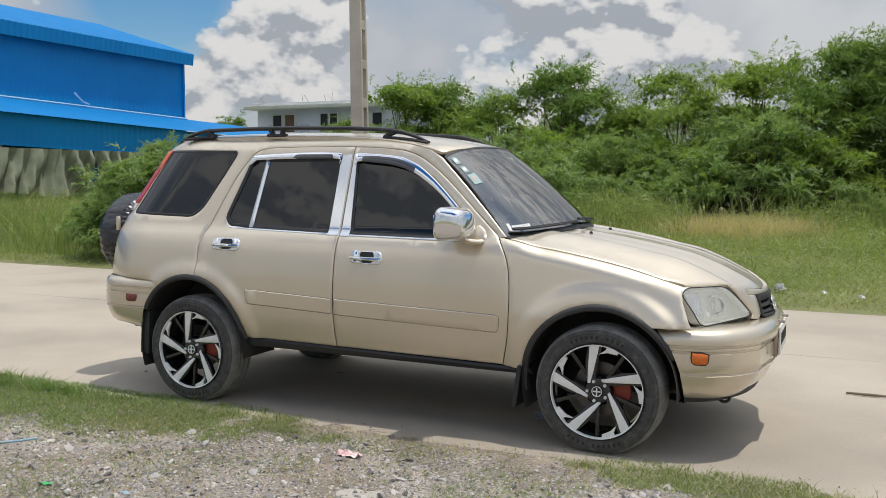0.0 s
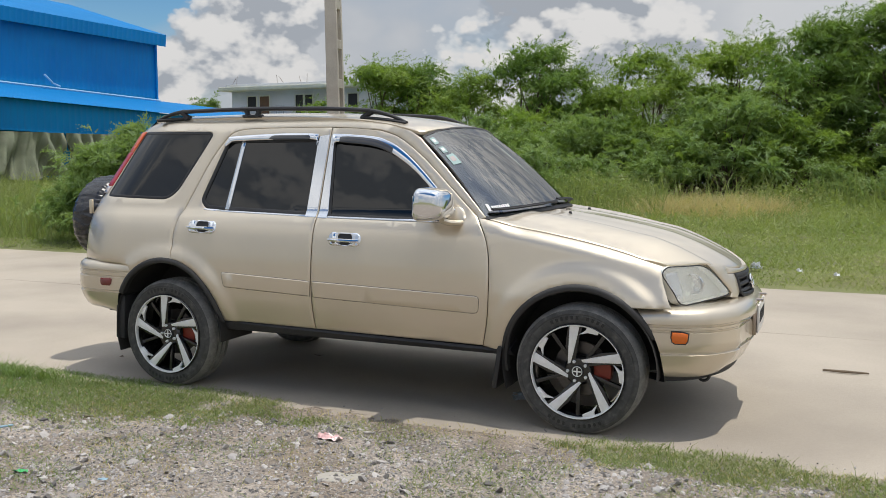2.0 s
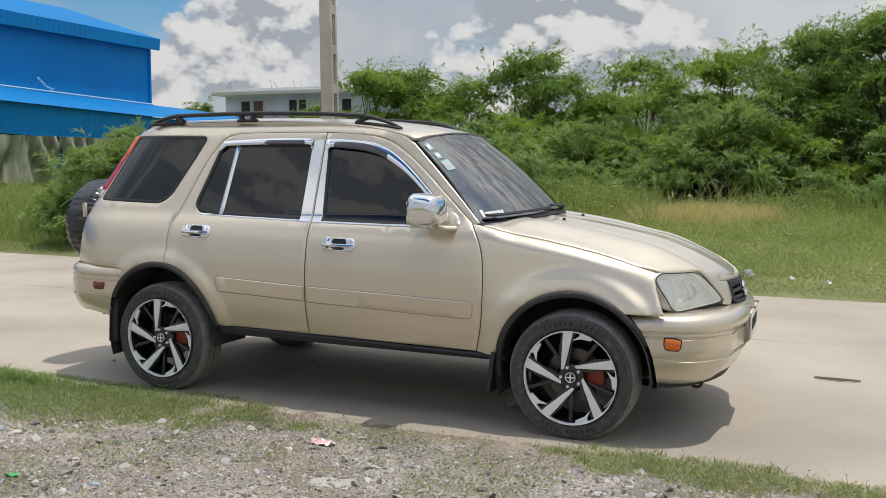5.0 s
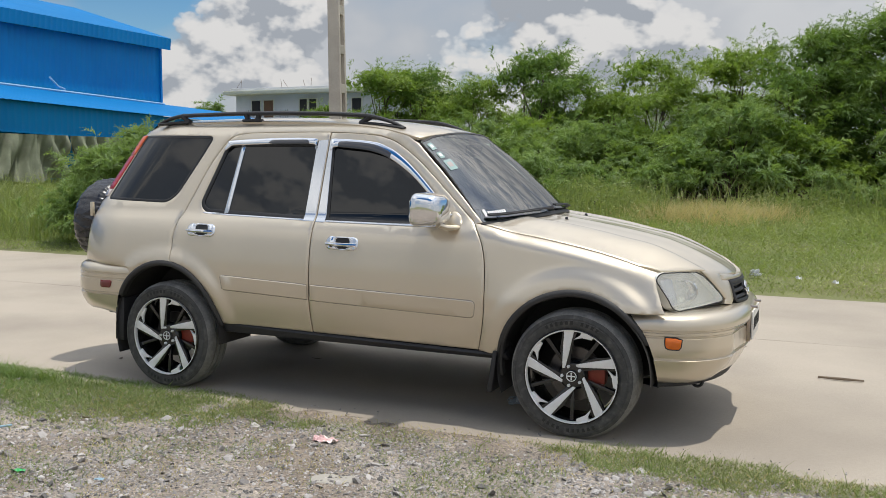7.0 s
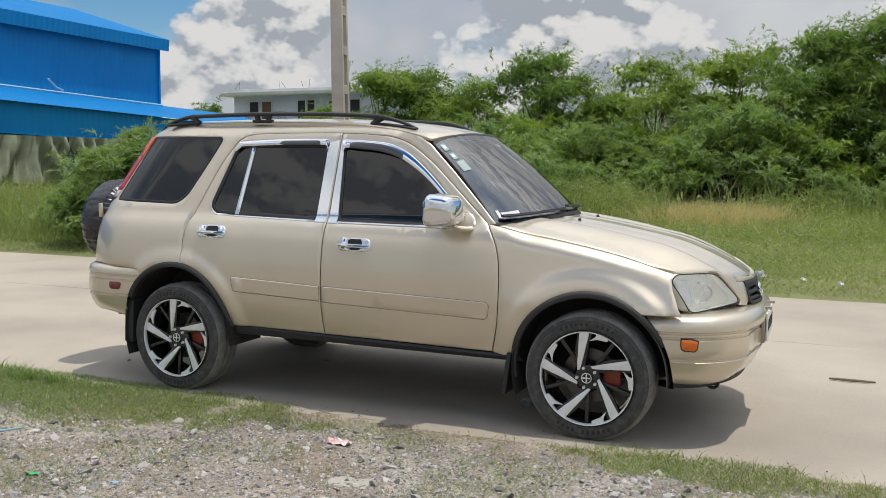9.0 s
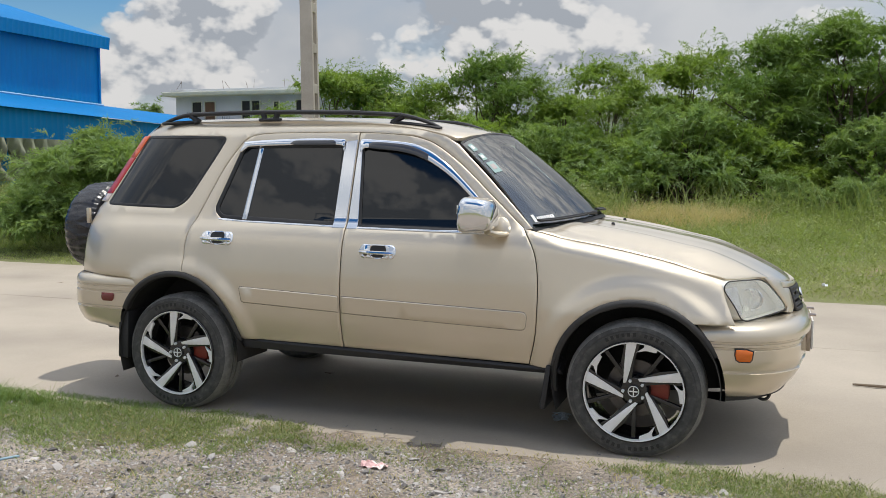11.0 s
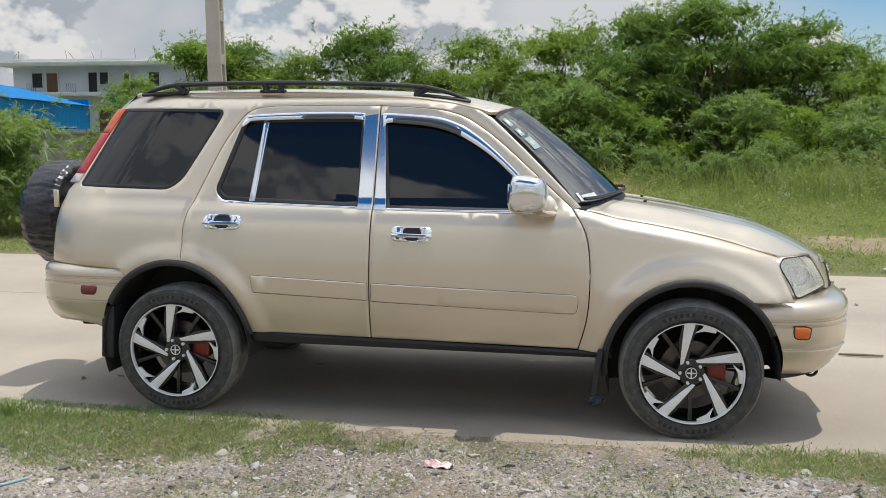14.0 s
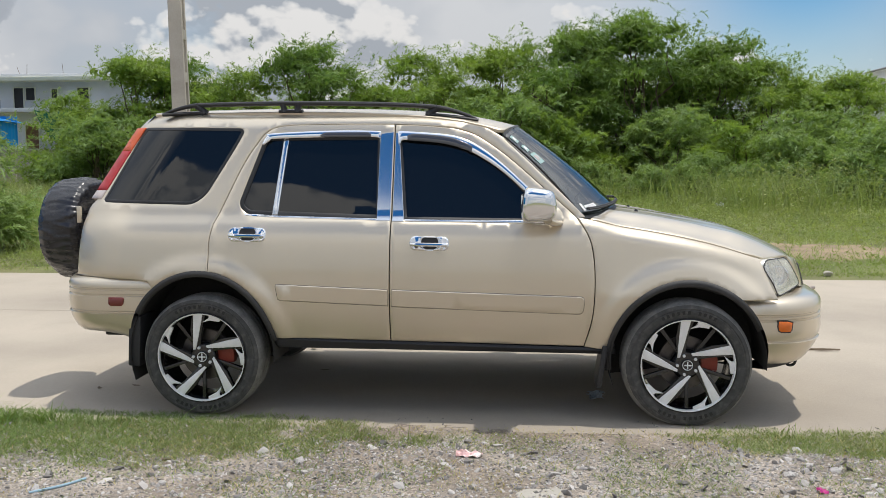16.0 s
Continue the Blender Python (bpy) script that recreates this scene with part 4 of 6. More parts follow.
# head lamps wrap the corner; the nose between them carries the grille
corner_x = curve1([0.66, 0.70, 0.76, 0.82, 0.875], [2.09, 2.083, 2.066, 2.045, 2.018])


def nose_at(u, z):
    """u runs along the nose in plan, 0 at the wing's edge, in metres across."""
    y = 0.715 - u
    k = min(1.0, abs(y) / 0.75) ** 2
    w = 2.09 - 0.75 * y * y - (2.09 - corner_x(z)) * (1 - k) + 0.07 * smoothstep(0.86, 0.68, z) * min(1.0, abs(y) / 0.73) ** 5
    return (w, -y, z)


def turned(points, s):
    """The same outline on the other side of the nose."""
    return [Vector((p[0] if s > 0 else 1.43 - p[0], p[1])) for p in points]


surf = nose_at
for s in (1, -1):
    shape = turned(rounded([(0.002, 0.835, 0.03), (0.03, 0.868, 0.03), (0.245, 0.862, 0.05), (0.39, 0.70, 0.05), (0.07, 0.672, 0.03), (0.03, 0.69, 0.03)]), s)
    bowl = part("head_lamp", panel(shape, surf, 0.01, 0.035, lift=-0.045, edge=0.0), REFLECTOR, car, "clear head lamp with dark rim")
    part("lens", panel(shape, surf, 0.004, 0.035, lift=0.004, edge=0.004), LENS, bowl)
    loop = [Vector(surf(p.x, p.y)) for p in clean(shape, 0.02, 0.003)]
    part("lamp_rim", tube(loop + loop[:1], 0.0032, 6, caps=False), SEAL_AND_SHADOW, bowl)
    part("lamp_shell", merge(*[grid(range(len(loop)), (0, 1), lambda i, v: tuple(loop[i] + Vector((-0.045 * v, 0, 0))), closed_u=True)]), REFLECTOR, bowl)
    c = Vector(surf(0.20 if s > 0 else 1.23, 0.765))
    part("bulb_bowl", lathe([(0.0, 0.03), (0.03, 0.028), (0.05, 0.012), (0.056, -0.012), (0.05, -0.014), (0.04, 0.01), (0.0, 0.018)], (c.x - 0.05, c.y, c.z), 24), CHROME, bowl)
    part("indicator_bowl", panel(turned(rounded([(0.03, 0.83, 0.01), (0.10, 0.85, 0.01), (0.10, 0.70, 0.01), (0.055, 0.70, 0.02)]), s), surf, 0.01, 0.03, lift=-0.03, edge=0.002), CHROME, bowl)
    # painted cheek between lamp and grille
    cheek = V2([(0.262, 0.866), (0.34, 0.852), (0.398, 0.838), (0.398, 0.804), (0.466, 0.798), (0.475, 0.77), (0.475, 0.70), (0.45, 0.672), (0.38, 0.682), (0.396, 0.705)])
    part("nose_panel", panel(turned(cheek, s), surf, 0.03, 0.03, lift=0.002), PAINT, car)
gr = V2([(0.47, 0.794), (0.715, 0.792), (0.96, 0.794), (0.95, 0.77), (0.95, 0.70), (0.92, 0.675), (0.715, 0.67), (0.51, 0.675), (0.48, 0.70), (0.48, 0.77)])
grille = part("grille", panel(gr, nose_at, 0.02, 0.05, lift=-0.045, edge=0.0), DARK, car, "black grille with bars and chrome emblem")
part("grille_lip", panel(V2([(0.40, 0.838), (0.40, 0.806), (0.46, 0.800), (0.715, 0.798), (0.97, 0.800), (1.03, 0.806), (1.03, 0.838), (0.87, 0.820), (0.715, 0.814), (0.56, 0.820)]), nose_at, 0.04, 0.05, lift=0.001), PAINT, car)
for k in range(3):
    z = 0.70 + k * 0.035
    half_w = 0.225
    pts = [Vector(nose_at(0.715 + u, z)) + Vector((-0.012, 0, 0)) for u in np.linspace(-half_w, half_w, 15)]
    part("bar", tube(pts, 0.012, 6), PLASTIC, grille)
part("grille_rim", panel(inset(clean(gr, 0.05), -0.004), nose_at, 0.04, 0.05, holes=[inset(clean(gr, 0.05), 0.016)], lift=0.006, edge=0.004), PLASTIC, grille)
part("emblem", merge(*[tube([Vector(nose_at(0.715 + a, 0.735 + b)) + Vector((0.008, 0, 0)) for a, b in seg], 0.008, 8) for seg in ([(0.042 * math.cos(k * 0.4488), 0.034 * math.sin(k * 0.4488)) for k in range(15)], [(-0.04, 0.0), (0.04, 0.0)])]), CHROME, grille, "chrome emblem")
# number plate on its bracket, characters as bars
plate = part("number_plate", box(2.13, -0.20, 0.475, 2.14, 0.20, 0.625, 0.003), PLATE, car, "pale number plate on a bracket")
part("plate_print", merge(*[box(2.1405, -0.15 + i * 0.05, 0.52, 2.1415, -0.12 + i * 0.05, 0.585) for i in range(7)]), DARK, plate)
part("plate_bracket", merge(tube([(2.10, -0.12, 0.645), (2.155, -0.12, 0.645)], 0.009, 8), tube([(2.10, 0.12, 0.645), (2.155, 0.12, 0.645)], 0.009, 8), box(2.108, -0.21, 0.465, 2.128, 0.21, 0.64, 0.004)), mat("bracket_steel", (0.5, 0.42, 0.36), 0.3, metal=0.9), plate)

# rear bumper
rear_plan = [(-x, y) for x, y in [(1.50, -0.838)] + around(1.60, 2.19, 0.838, 4.6) + [(1.50, 0.838)]]
rear_section = [(-0.14, 0.742), (-0.07, 0.760), (-0.03, 0.757), (-0.008, 0.742), (0.0, 0.72), (0.0, 0.705), (-0.006, 0.700), (-0.006, 0.694), (0.0, 0.690), (0.0, 0.672), (-0.005, 0.668), (-0.005, 0.662), (0.002, 0.657), (0.004, 0.61), (0.002, 0.580), (-0.008, 0.572), (-0.008, 0.566), (0.0, 0.560), (-0.012, 0.52), (-0.035, 0.475), (-0.06, 0.452), (-0.12, 0.44)]


def rear_shape(p, off, z):
    k = smoothstep(-1.60, -1.95, p[0])
    return off, z - (1 - k) * 0.035 * smoothstep(0.56, 0.45, z) if z < 0.57 else z


rear_bumper = part("rear_bumper", bumper(rear_plan, rear_section, rear_shape), PAINT, car)
for s in (1, -1):
    msurf = lambda x, z: (x, -s * (0.842 - 0.02 * max(0, (-x - 1.8) / 0.2) ** 2), z)
    mark = rounded([(-1.828, 0.655, 0.006), (-1.732, 0.655, 0.012), (-1.742, 0.607, 0.012), (-1.822, 0.607, 0.012)])
    part("side_marker", panel(mark, msurf, 0.02, 0.03, lift=0.006, edge=0.003), REDMARK, rear_bumper, "red side marker lamp")
part("exhaust", tube([(-1.80, 0.45, 0.40), (-1.95, 0.47, 0.395), (-2.02, 0.48, 0.39)], 0.03, 12), STEEL, car)
part("rear_valance", box(-1.94, -0.66, 0.405, -1.79, 0.66, 0.47, 0.015), PLASTIC, car)

# tailgate, rear window
gate_at = lambda y, z: (rear_x(z) - 0.035 * max(0.0, 1 - (y / half_width(rear_x(z), z)) ** 2), y, z)
flip = lambda f: (lambda y, z: f(-y, z))
part("tailgate", panel(V2([(-0.64, 0.74), (0.64, 0.74), (0.62, 1.10), (0.58, 1.17), (-0.58, 1.17), (-0.62, 1.10)]), flip(gate_at), 0.03, 0.08), PAINT, car)
part("rear_window", panel(V2([(-0.585, 1.175), (0.585, 1.175), (0.44, 1.60), (0.40, 1.665), (-0.40, 1.665), (-0.44, 1.60)]), flip(gate_at), 0.008, 0.08), TINT, car)

# spare wheel in a wrinkled vinyl cover, on the tailgate
spare_c = (-2.29, -0.17, 0.985)
prof = [(0.0, 0.155), (0.16, 0.158), (0.25, 0.150), (0.30, 0.128), (0.325, 0.085), (0.332, 0.0), (0.325, -0.075), (0.30, -0.105), (0.22, -0.115), (0.0, -0.115)]
bm = bmesh.new()
n = 240
fine = []
for (r0, w0), (r1, w1) in zip(prof, prof[1:]):
    fine += [(r0 + (r1 - r0) * t, w0 + (w1 - w0) * t) for t in (0, 0.25, 0.5, 0.75)]
fine.append(prof[-1])
rings = []
for k in range(n):
    a = k * math.tau / n
    ring = []
    for r, w in fine:
        fold = noise.noise(Vector((math.cos(a) * 5, math.sin(a) * 5, w * 3))) * 0.004
        crease = 0.0075 * (abs(math.sin(a * 15 + 6 * noise.noise(Vector((math.cos(a) * 3, math.sin(a) * 3, w * 6))))) ** 0.5 - 0.7) * smoothstep(0.06, -0.09, w) + 0.004 * (abs(math.sin(a * 6 + w * 30 + 4 * noise.noise(Vector((math.cos(a) * 2, math.sin(a) * 2, w * 9))))) ** 0.5 - 0.7)
        ridge = 0.006 * max(0.0, 1 - 7 * abs(noise.noise(Vector((math.cos(a) * 3.2 + 3, math.sin(a) * 3.2, w * 4 + a * 0.8))))) + 0.004 * max(0.0, 1 - 6 * abs(noise.noise(Vector((math.cos(a) * 7, math.sin(a) * 7 + 5, w * 9)))))
        rr = r + (fold + crease + ridge) * smoothstep(0.2, 0.3, r)
        ring.append(bm.verts.new((spare_c[0] - w - fold * 0.6, spare_c[1] + rr * math.cos(a), spare_c[2] + rr * 0.93 * math.sin(a))))
    rings.append(ring)
for k in range(n):
    r0, r1 = rings[k], rings[(k + 1) % n]
    for j in range(len(fine) - 1):
        bm.faces.new((r0[j], r0[j + 1], r1[j + 1], r1[j]))
bmesh.ops.remove_doubles(bm, verts=bm.verts[:], dist=1e-5)
bmesh.ops.recalc_face_normals(bm, faces=bm.faces[:])
spare = part("spare_wheel_cover", bm, VINYL, car, "spare wheel in a black wrinkled vinyl cover", smooth=60)
part("spare_bracket", box(-2.22, -0.30, 0.85, -2.08, -0.02, 1.12, 0.02), PLASTIC, car)
part("gate_hinge", box(-2.085, -0.65, 1.05, -2.06, -0.63, 1.145, 0.006), PAINT, car)

# roof rails: a flat bar whose ends arch down to a pad, with struts between
for s in (1, -1):
    xs = np.linspace(-1.615, 0.185, 48)

    def rail_z(x):
        lift = 0.042 * math.sin(math.pi / 2 * min(1.0, max(0.0, (x + 1.62) / 0.22))) ** 0.85 * math.sin(math.pi / 2 * min(1.0, max(0.0, (0.19 - x) / 0.27))) ** 0.85
        return roof_at(x, 0.5)[2] + 0.006 + lift

    rail_y = lambda x: -s * (0.495 - 0.02 * smoothstep(-1.2, -1.6, x))
    pts = [(x, rail_y(x), rail_z(x)) for x in xs]
    rail = part("roof_rail", tube(pts, [0.012 + 0.007 * min(1, min(i, 47 - i) / 5) for i in range(48)], 10, flat=0.72), PLASTIC, car, "black roof rail with arched ends")
    for a, b in ((-1.625, -1.36), (-0.935, -0.80), (-0.10, 0.195)):
        pad = [(x, rail_y(x), roof_at(x, 0.5)[2] + 0.004) for x in np.linspace(a, b, 8)]
        part("rail_pad", tube(pad, 0.021, 10, flat=0.5), PLASTIC, rail)
    for x0, x1 in ((-1.37, -1.42), (-0.905, -0.915), (-0.83, -0.82), (-0.085, -0.03)):
        y0 = rail_y(x0)
        strut = [(x0, y0, roof_at(x0, 0.5)[2]), (x0 * 0.6 + x1 * 0.4, y0, roof_at(x0, 0.5)[2] + 0.022), (x1, y0, rail_z(x1))]
        part("rail_strut", tube(strut, [0.026, 0.016, 0.022], 8, up=Vector((0, 1, 0))), PLASTIC, rail)
    for x in (-1.39, -0.055):
        part("rail_joint", tube([(x - 0.002, rail_y(x), rail_z(x)), (x + 0.002, rail_y(x), rail_z(x))], 0.0195, 10, flat=0.74), SEAL_AND_SHADOW, rail)

# floor, engine bay and cabin
part("underbody", merge(box(-2.0, -0.66, 0.44, -1.75, 0.66, 0.6, 0.02), box(-0.86, -0.64, 0.385, 0.86, 0.64, 0.47, 0.02), box(-1.75, -0.48, 0.34, -0.85, 0.48, 0.74, 0.03), box(0.85, -0.48, 0.34, 1.74, 0.48, 0.78, 0.03)), DARK, car)
part("bumper_liner", box(1.715, -0.72, 0.345, 1.80, 0.72, 0.64, 0.01), LINER, car)
part("axle", merge(tube([(-1.31, -0.70, 0.32), (-1.31, 0.70, 0.32)], 0.035, 10), tube([(1.31, -0.70, 0.32), (1.31, 0.70, 0.32)], 0.03, 10)), DARK, car)
part("dashboard", grid(np.linspace(-0.66, 0.66, 9), range(6), lambda y, k: (((0.93, 0.86, 0.66, 0.58, 0.57, 0.60)[k] - 0.15 * y * y), y, (1.09, 1.095, 1.085, 1.05, 0.95, 0.7)[k])), DASH, car)
for y in (-0.36, 0.36):
    seat = part("seat", merge(box(-0.15, y - 0.24, 0.55, 0.40, y + 0.24, 0.72, 0.05)), SEAT, car)
    b = box(-0.24, y - 0.23, 0.68, -0.10, y + 0.23, 1.28, 0.06)
    bmesh.ops.transform(b, matrix=Matrix.Translation((-0.17, 0, 0.68)) @ Matrix.Rotation(radians(-14), 4, "Y") @ Matrix.Translation((0.17, 0, -0.68)), verts=b.verts[:])
    part("backrest", b, SEAT, seat)
    part("headrest", box(-0.40, y - 0.13, 1.27, -0.30, y + 0.13, 1.44, 0.04), SEAT, seat)
part("rear_bench", merge(box(-1.05, -0.6, 0.55, -0.55, 0.6, 0.75, 0.05), box(-1.20, -0.6, 0.7, -1.05, 0.6, 1.25, 0.05)), SEAT, car)
wheel_bm = lathe([(0.165, -0.012), (0.18, 0.0), (0.165, 0.012), (0.15, 0.0)], (0, 0, 0), 28, closed=True)
bmesh.ops.transform(wheel_bm, matrix=Matrix.Translation((0.44, 0.36, 1.0)) @ Matrix.Rotation(radians(65), 4, "Y") @ Matrix.Rotation(radians(90), 4, "X"), verts=wheel_bm.verts[:])
part("steering_wheel", wheel_bm, PLASTIC, car)
part("cabin_mirror", box(0.42, -0.11, 1.46, 0.45, 0.11, 1.53, 0.012), PLASTIC, car)
part("headliner", grid(np.linspace(-1.6, 0.3, 12), np.linspace(-0.48, 0.48, 7), lambda x, y: (x, y, roof_at(x, y)[2] - 0.05)), SEAT, car)


# ---- wheels ----
def wheel(hub, s):
    """One wheel, its outer face towards -y for s = 1."""
    R = 0.340
    tyre_prof = [(0.246, -0.022), (0.250, -0.004), (0.268, 0.004), (0.292, 0.0035), (0.294, 0.001), (0.300, 0.001), (0.302, 0.003), (0.320, -0.006), (0.331, -0.024), (0.338, -0.045), (R, -0.060), (0.327, -0.061), (0.327, -0.069), (R, -0.070), (R, -0.102), (0.326, -0.103), (0.326, -0.112), (R, -0.113), (R, -0.148), (0.327, -0.149), (0.327, -0.157), (R, -0.158), (0.338, -0.175), (0.322, -0.196), (0.30, -0.214), (0.26, -0.218), (0.246, -0.20)]
    cut = 7
    wall_in, crown = tyre_prof[: cut + 1] + [(0.26, -0.10)] + tyre_prof[-4:], tyre_prof[cut:-3]

    def turned_tyre(profile):
        bm = lathe([(r, -y) for r, y in profile], n=84)
        # flatten where it stands
        for v in bm.verts:
            if v.co.z < -0.324:
                v.co.z = -0.324 + (v.co.z + 0.324) * 0.05
        return bm

    root = part("wheel", turned_tyre(wall_in), RUBBER, car, "black and machined alloy wheel with a low tyre", smooth=30)
    part("tread", turned_tyre(crown), TREAD, root, "dusty grey worn tread", smooth=30)
    text = []
    for a0, a1, k in ((62, 118, 11), (240, 296, 11)):
        for i in range(k):
            if i == 4:
                continue
            a = radians(a0 + (a1 - a0) * i / (k - 1))
            b = box(-0.0075, -0.0052, 0.272, 0.0075, -0.001, 0.291, 0.0)
            bmesh.ops.transform(b, matrix=Matrix.Rotation(-a + math.pi / 2, 4, "Y"), verts=b.verts[:])
            text.append(b)
    for b in text:
        part("letter_bar", b, mat_letter, root)
    rim_prof = [(0.250, 0.004), (0.2515, -0.004), (0.248, -0.009), (0.2445, -0.010)]
    part("rim_lip", lathe(rim_prof, n=72), ALLOY_BLACK, root, "black rim lip")
    part("rim_edge", lathe([(0.2445, -0.010), (0.2395, -0.009), (0.2365, 0.002), (0.2365, 0.012)], n=72), ALLOY, root, "bright machined rim edge")
    part("rim_barrel", lathe([(0.2365, 0.010), (0.228, 0.03), (0.222, 0.10), (0.225, 0.19), (0.245, 0.2)], n=60), ALLOY_BLACK, root)
    R1 = 0.242
    blade = [(-0.215, 0.15), (-0.205, 0.40), (-0.185, 0.70), (-0.165, 0.972), (-0.05, 0.985), (0.045, 0.985), (0.03, 0.90), (-0.015, 0.72), (-0.085, 0.42), (-0.155, 0.165)]
    fin = [(0.035, 0.80), (0.185, 0.905), (0.20, 0.965), (0.33, 0.93), (0.455, 0.87), (0.43, 0.815), (0.22, 0.845)]
    black = [(-0.20, 0.12), (-0.23, 0.30), (-0.26, 0.62), (-0.20, 0.97), (0.12, 0.985), (0.02, 0.70), (-0.02, 0.45), (-0.05, 0.22)]
    second = [(0.078, 0.166), (0.134, 0.126), (0.575, 0.732), (0.60, 0.78), (0.519, 0.80)]

    for k in range(5):
        turn = Matrix.Rotation(radians(72 * k), 4, "Y")
        # the spokes lean in towards the hub
        def cast(poly, y0, y1, bevel):
            b = prism([(x * R1, z * R1) for x, z in poly], y0, y1, bevel)
            for v in b.verts:
                r = math.hypot(v.co.x, v.co.z) / R1
                v.co.y += 0.022 * (1 - r) ** 1.0
            bmesh.ops.transform(b, matrix=turn, verts=b.verts[:])
            return b
        part("spoke", merge(cast(black, 0.004, 0.035, 0.003)), ALLOY_BLACK, root)
        part("machined_face", cast(blade, -0.001, 0.010, 0.002), ALLOY, root, "machined bright spoke face")
        part("machined_fin", cast(fin, -0.001, 0.012, 0.002), ALLOY, root)
        part("black_spoke", cast(second, 0.020, 0.045, 0.003), ALLOY_BLACK, root)
    part("hub", lathe([(0.0, 0.018), (0.062, 0.02), (0.072, 0.030), (0.08, 0.05)], n=40), ALLOY_BLACK, root)
    cap = part("centre_cap", lathe([(0.0, 0.008), (0.028, 0.009), (0.032, 0.014), (0.033, 0.022)], n=36), ALLOY_BLACK, root)
    part("cap_emblem", merge(lathe([(0.023, 0.0085), (0.0245, 0.0055), (0.027, 0.0055), (0.0275, 0.0085)], n=30), box(-0.020, 0.0045, -0.003, 0.020, 0.009, 0.003), box(-0.003, 0.0040, -0.020, 0.003, 0.009, 0.020)), ALLOY, cap, "round metal emblem")
    for k in range(5):
        a = radians(90 + 20 + 72 * k)
        part("wheel_nut", lathe([(0.0, 0.004), (0.006, 0.004), (0.0085, 0.008), (0.0085, 0.024)], (0.052 * math.cos(a), 0, 0.052 * math.sin(a)), 6), ALLOY, root)
    part("brake_disc", lathe([(0.05, 0.075), (0.075, 0.07), (0.08, 0.088), (0.142, 0.088), (0.142, 0.11), (0.08, 0.11)], n=48), STEEL, root)
    cal = [(0.075 * math.cos(a), 0.075 * math.sin(a)) for a in np.radians(np.linspace(-18, 34, 9))] + [(0.165 * math.cos(a), 0.165 * math.sin(a)) for a in np.radians(np.linspace(30, -14, 9))]
    part("brake_caliper", prism(cal, 0.058, 0.125, 0.006), CALIPER, root, "red painted brake caliper")
    root.matrix_basis = pose(hub[0], -s * 0.832, hub[1] - 0.0145, 0, 0, 0 if s > 0 else 180)
    return root


mat_letter = mat("sidewall_letters", (0.016, 0.016, 0.016), 0.45, vary=0.1)
wheel(HUB_F, 1)
wheel(HUB_R, 1)
wheel(HUB_F, -1)
wheel(HUB_R, -1)

# ---- ground ----
rng = np.random.default_rng(7)


def ground_height(x, y):
    n1 = noise.noise(Vector((x * 0.35, y * 0.35, 3))) * 0.05
    far = smoothstep(5.05, 6.2, y) * (0.05 + n1) + smoothstep(9, 30, y) * 0.1
    d = max(0.0, min(y + 0.9, 5.0 - y))
    return (far if y > 2 else -0.04) - 0.15 * smoothstep(0.0, 0.5, d)


ys = list(np.linspace(-14, -2.4, 12)) + list(np.linspace(-2.2, -0.6, 12)) + [0.0, 2.0, 4.0, 4.8] + list(np.linspace(5.05, 9, 16)) + list(np.linspace(10, 40, 16)) + [60, 100, 200, 500, 1500, 3000]
ys = [-3000, -400, -80, -30] + ys
xs = [-3000, -900, -300, -120, -60] + list(np.linspace(-40, 30, 141)) + [50, 100, 300, 900, 3000]
bm = grid(xs, ys, lambda x, y: (x, y, ground_height(x, y)))
for f in bm.faces:
    f.normal_update()
    if f.normal.z < 0:
        f.normal_flip()
ground = tagged(part("ground", bm, EARTH, smooth=60), "grassy earth reaching to the horizon", "ground", kind="structure")


# road: two lanes of poured slabs with a joint between them and joints across
def near_edge(x):
    return -1.0 + 0.035 * noise.noise(Vector((x * 0.9, 0, 1))) + 0.02 * noise.noise(Vector((x * 4, 2, 1)))


JOINT = 2.42


def slab(x0, x1, lane):
    n = max(2, int((x1 - x0) / 0.12))
    lo = (lambda x: near_edge(x)) if lane == 0 else (lambda x: JOINT + 0.004 + 0.004 * noise.noise(Vector((x * 2, 5, 5))))
    hi = (lambda x: JOINT - 0.004 + 0.004 * noise.noise(Vector((x * 2, 5, 5)))) if lane == 0 else (lambda x: 5.06 + 0.04 * noise.noise(Vector((x * 0.8, 9, 1))) + 0.02 * noise.noise(Vector((x * 3.5, 9, 4))))
    g = 0.003
    bm = grid(np.linspace(x0 + g, x1 - g, n), np.linspace(0, 1, 9), lambda x, v: (x, lo(x) * (1 - v) + hi(x) * v, 0.004 * noise.noise(Vector((x * 0.5, v * 2, lane)))*0.5))
    ret = bmesh.ops.extrude_face_region(bm, geom=bm.faces[:])
    for v in [e for e in ret["geom"] if isinstance(e, bmesh.types.BMVert)]:
        v.co.z -= 0.14
    bmesh.ops.recalc_face_normals(bm, faces=bm.faces[:])
    return bm


road = tagged(part("road", box(-60, -0.86, -0.30, 60, 5.0, -0.12), DIRT, smooth=0), "pale worn concrete road of poured slabs", "road", kind="structure")
cuts = [-60, -40, -24, 11, 26, 60]
for lane in (0, 1):
    for a, b in zip(cuts, cuts[1:]):
        part("slab", slab(a, b, lane), CONCRETE, road, smooth=30)


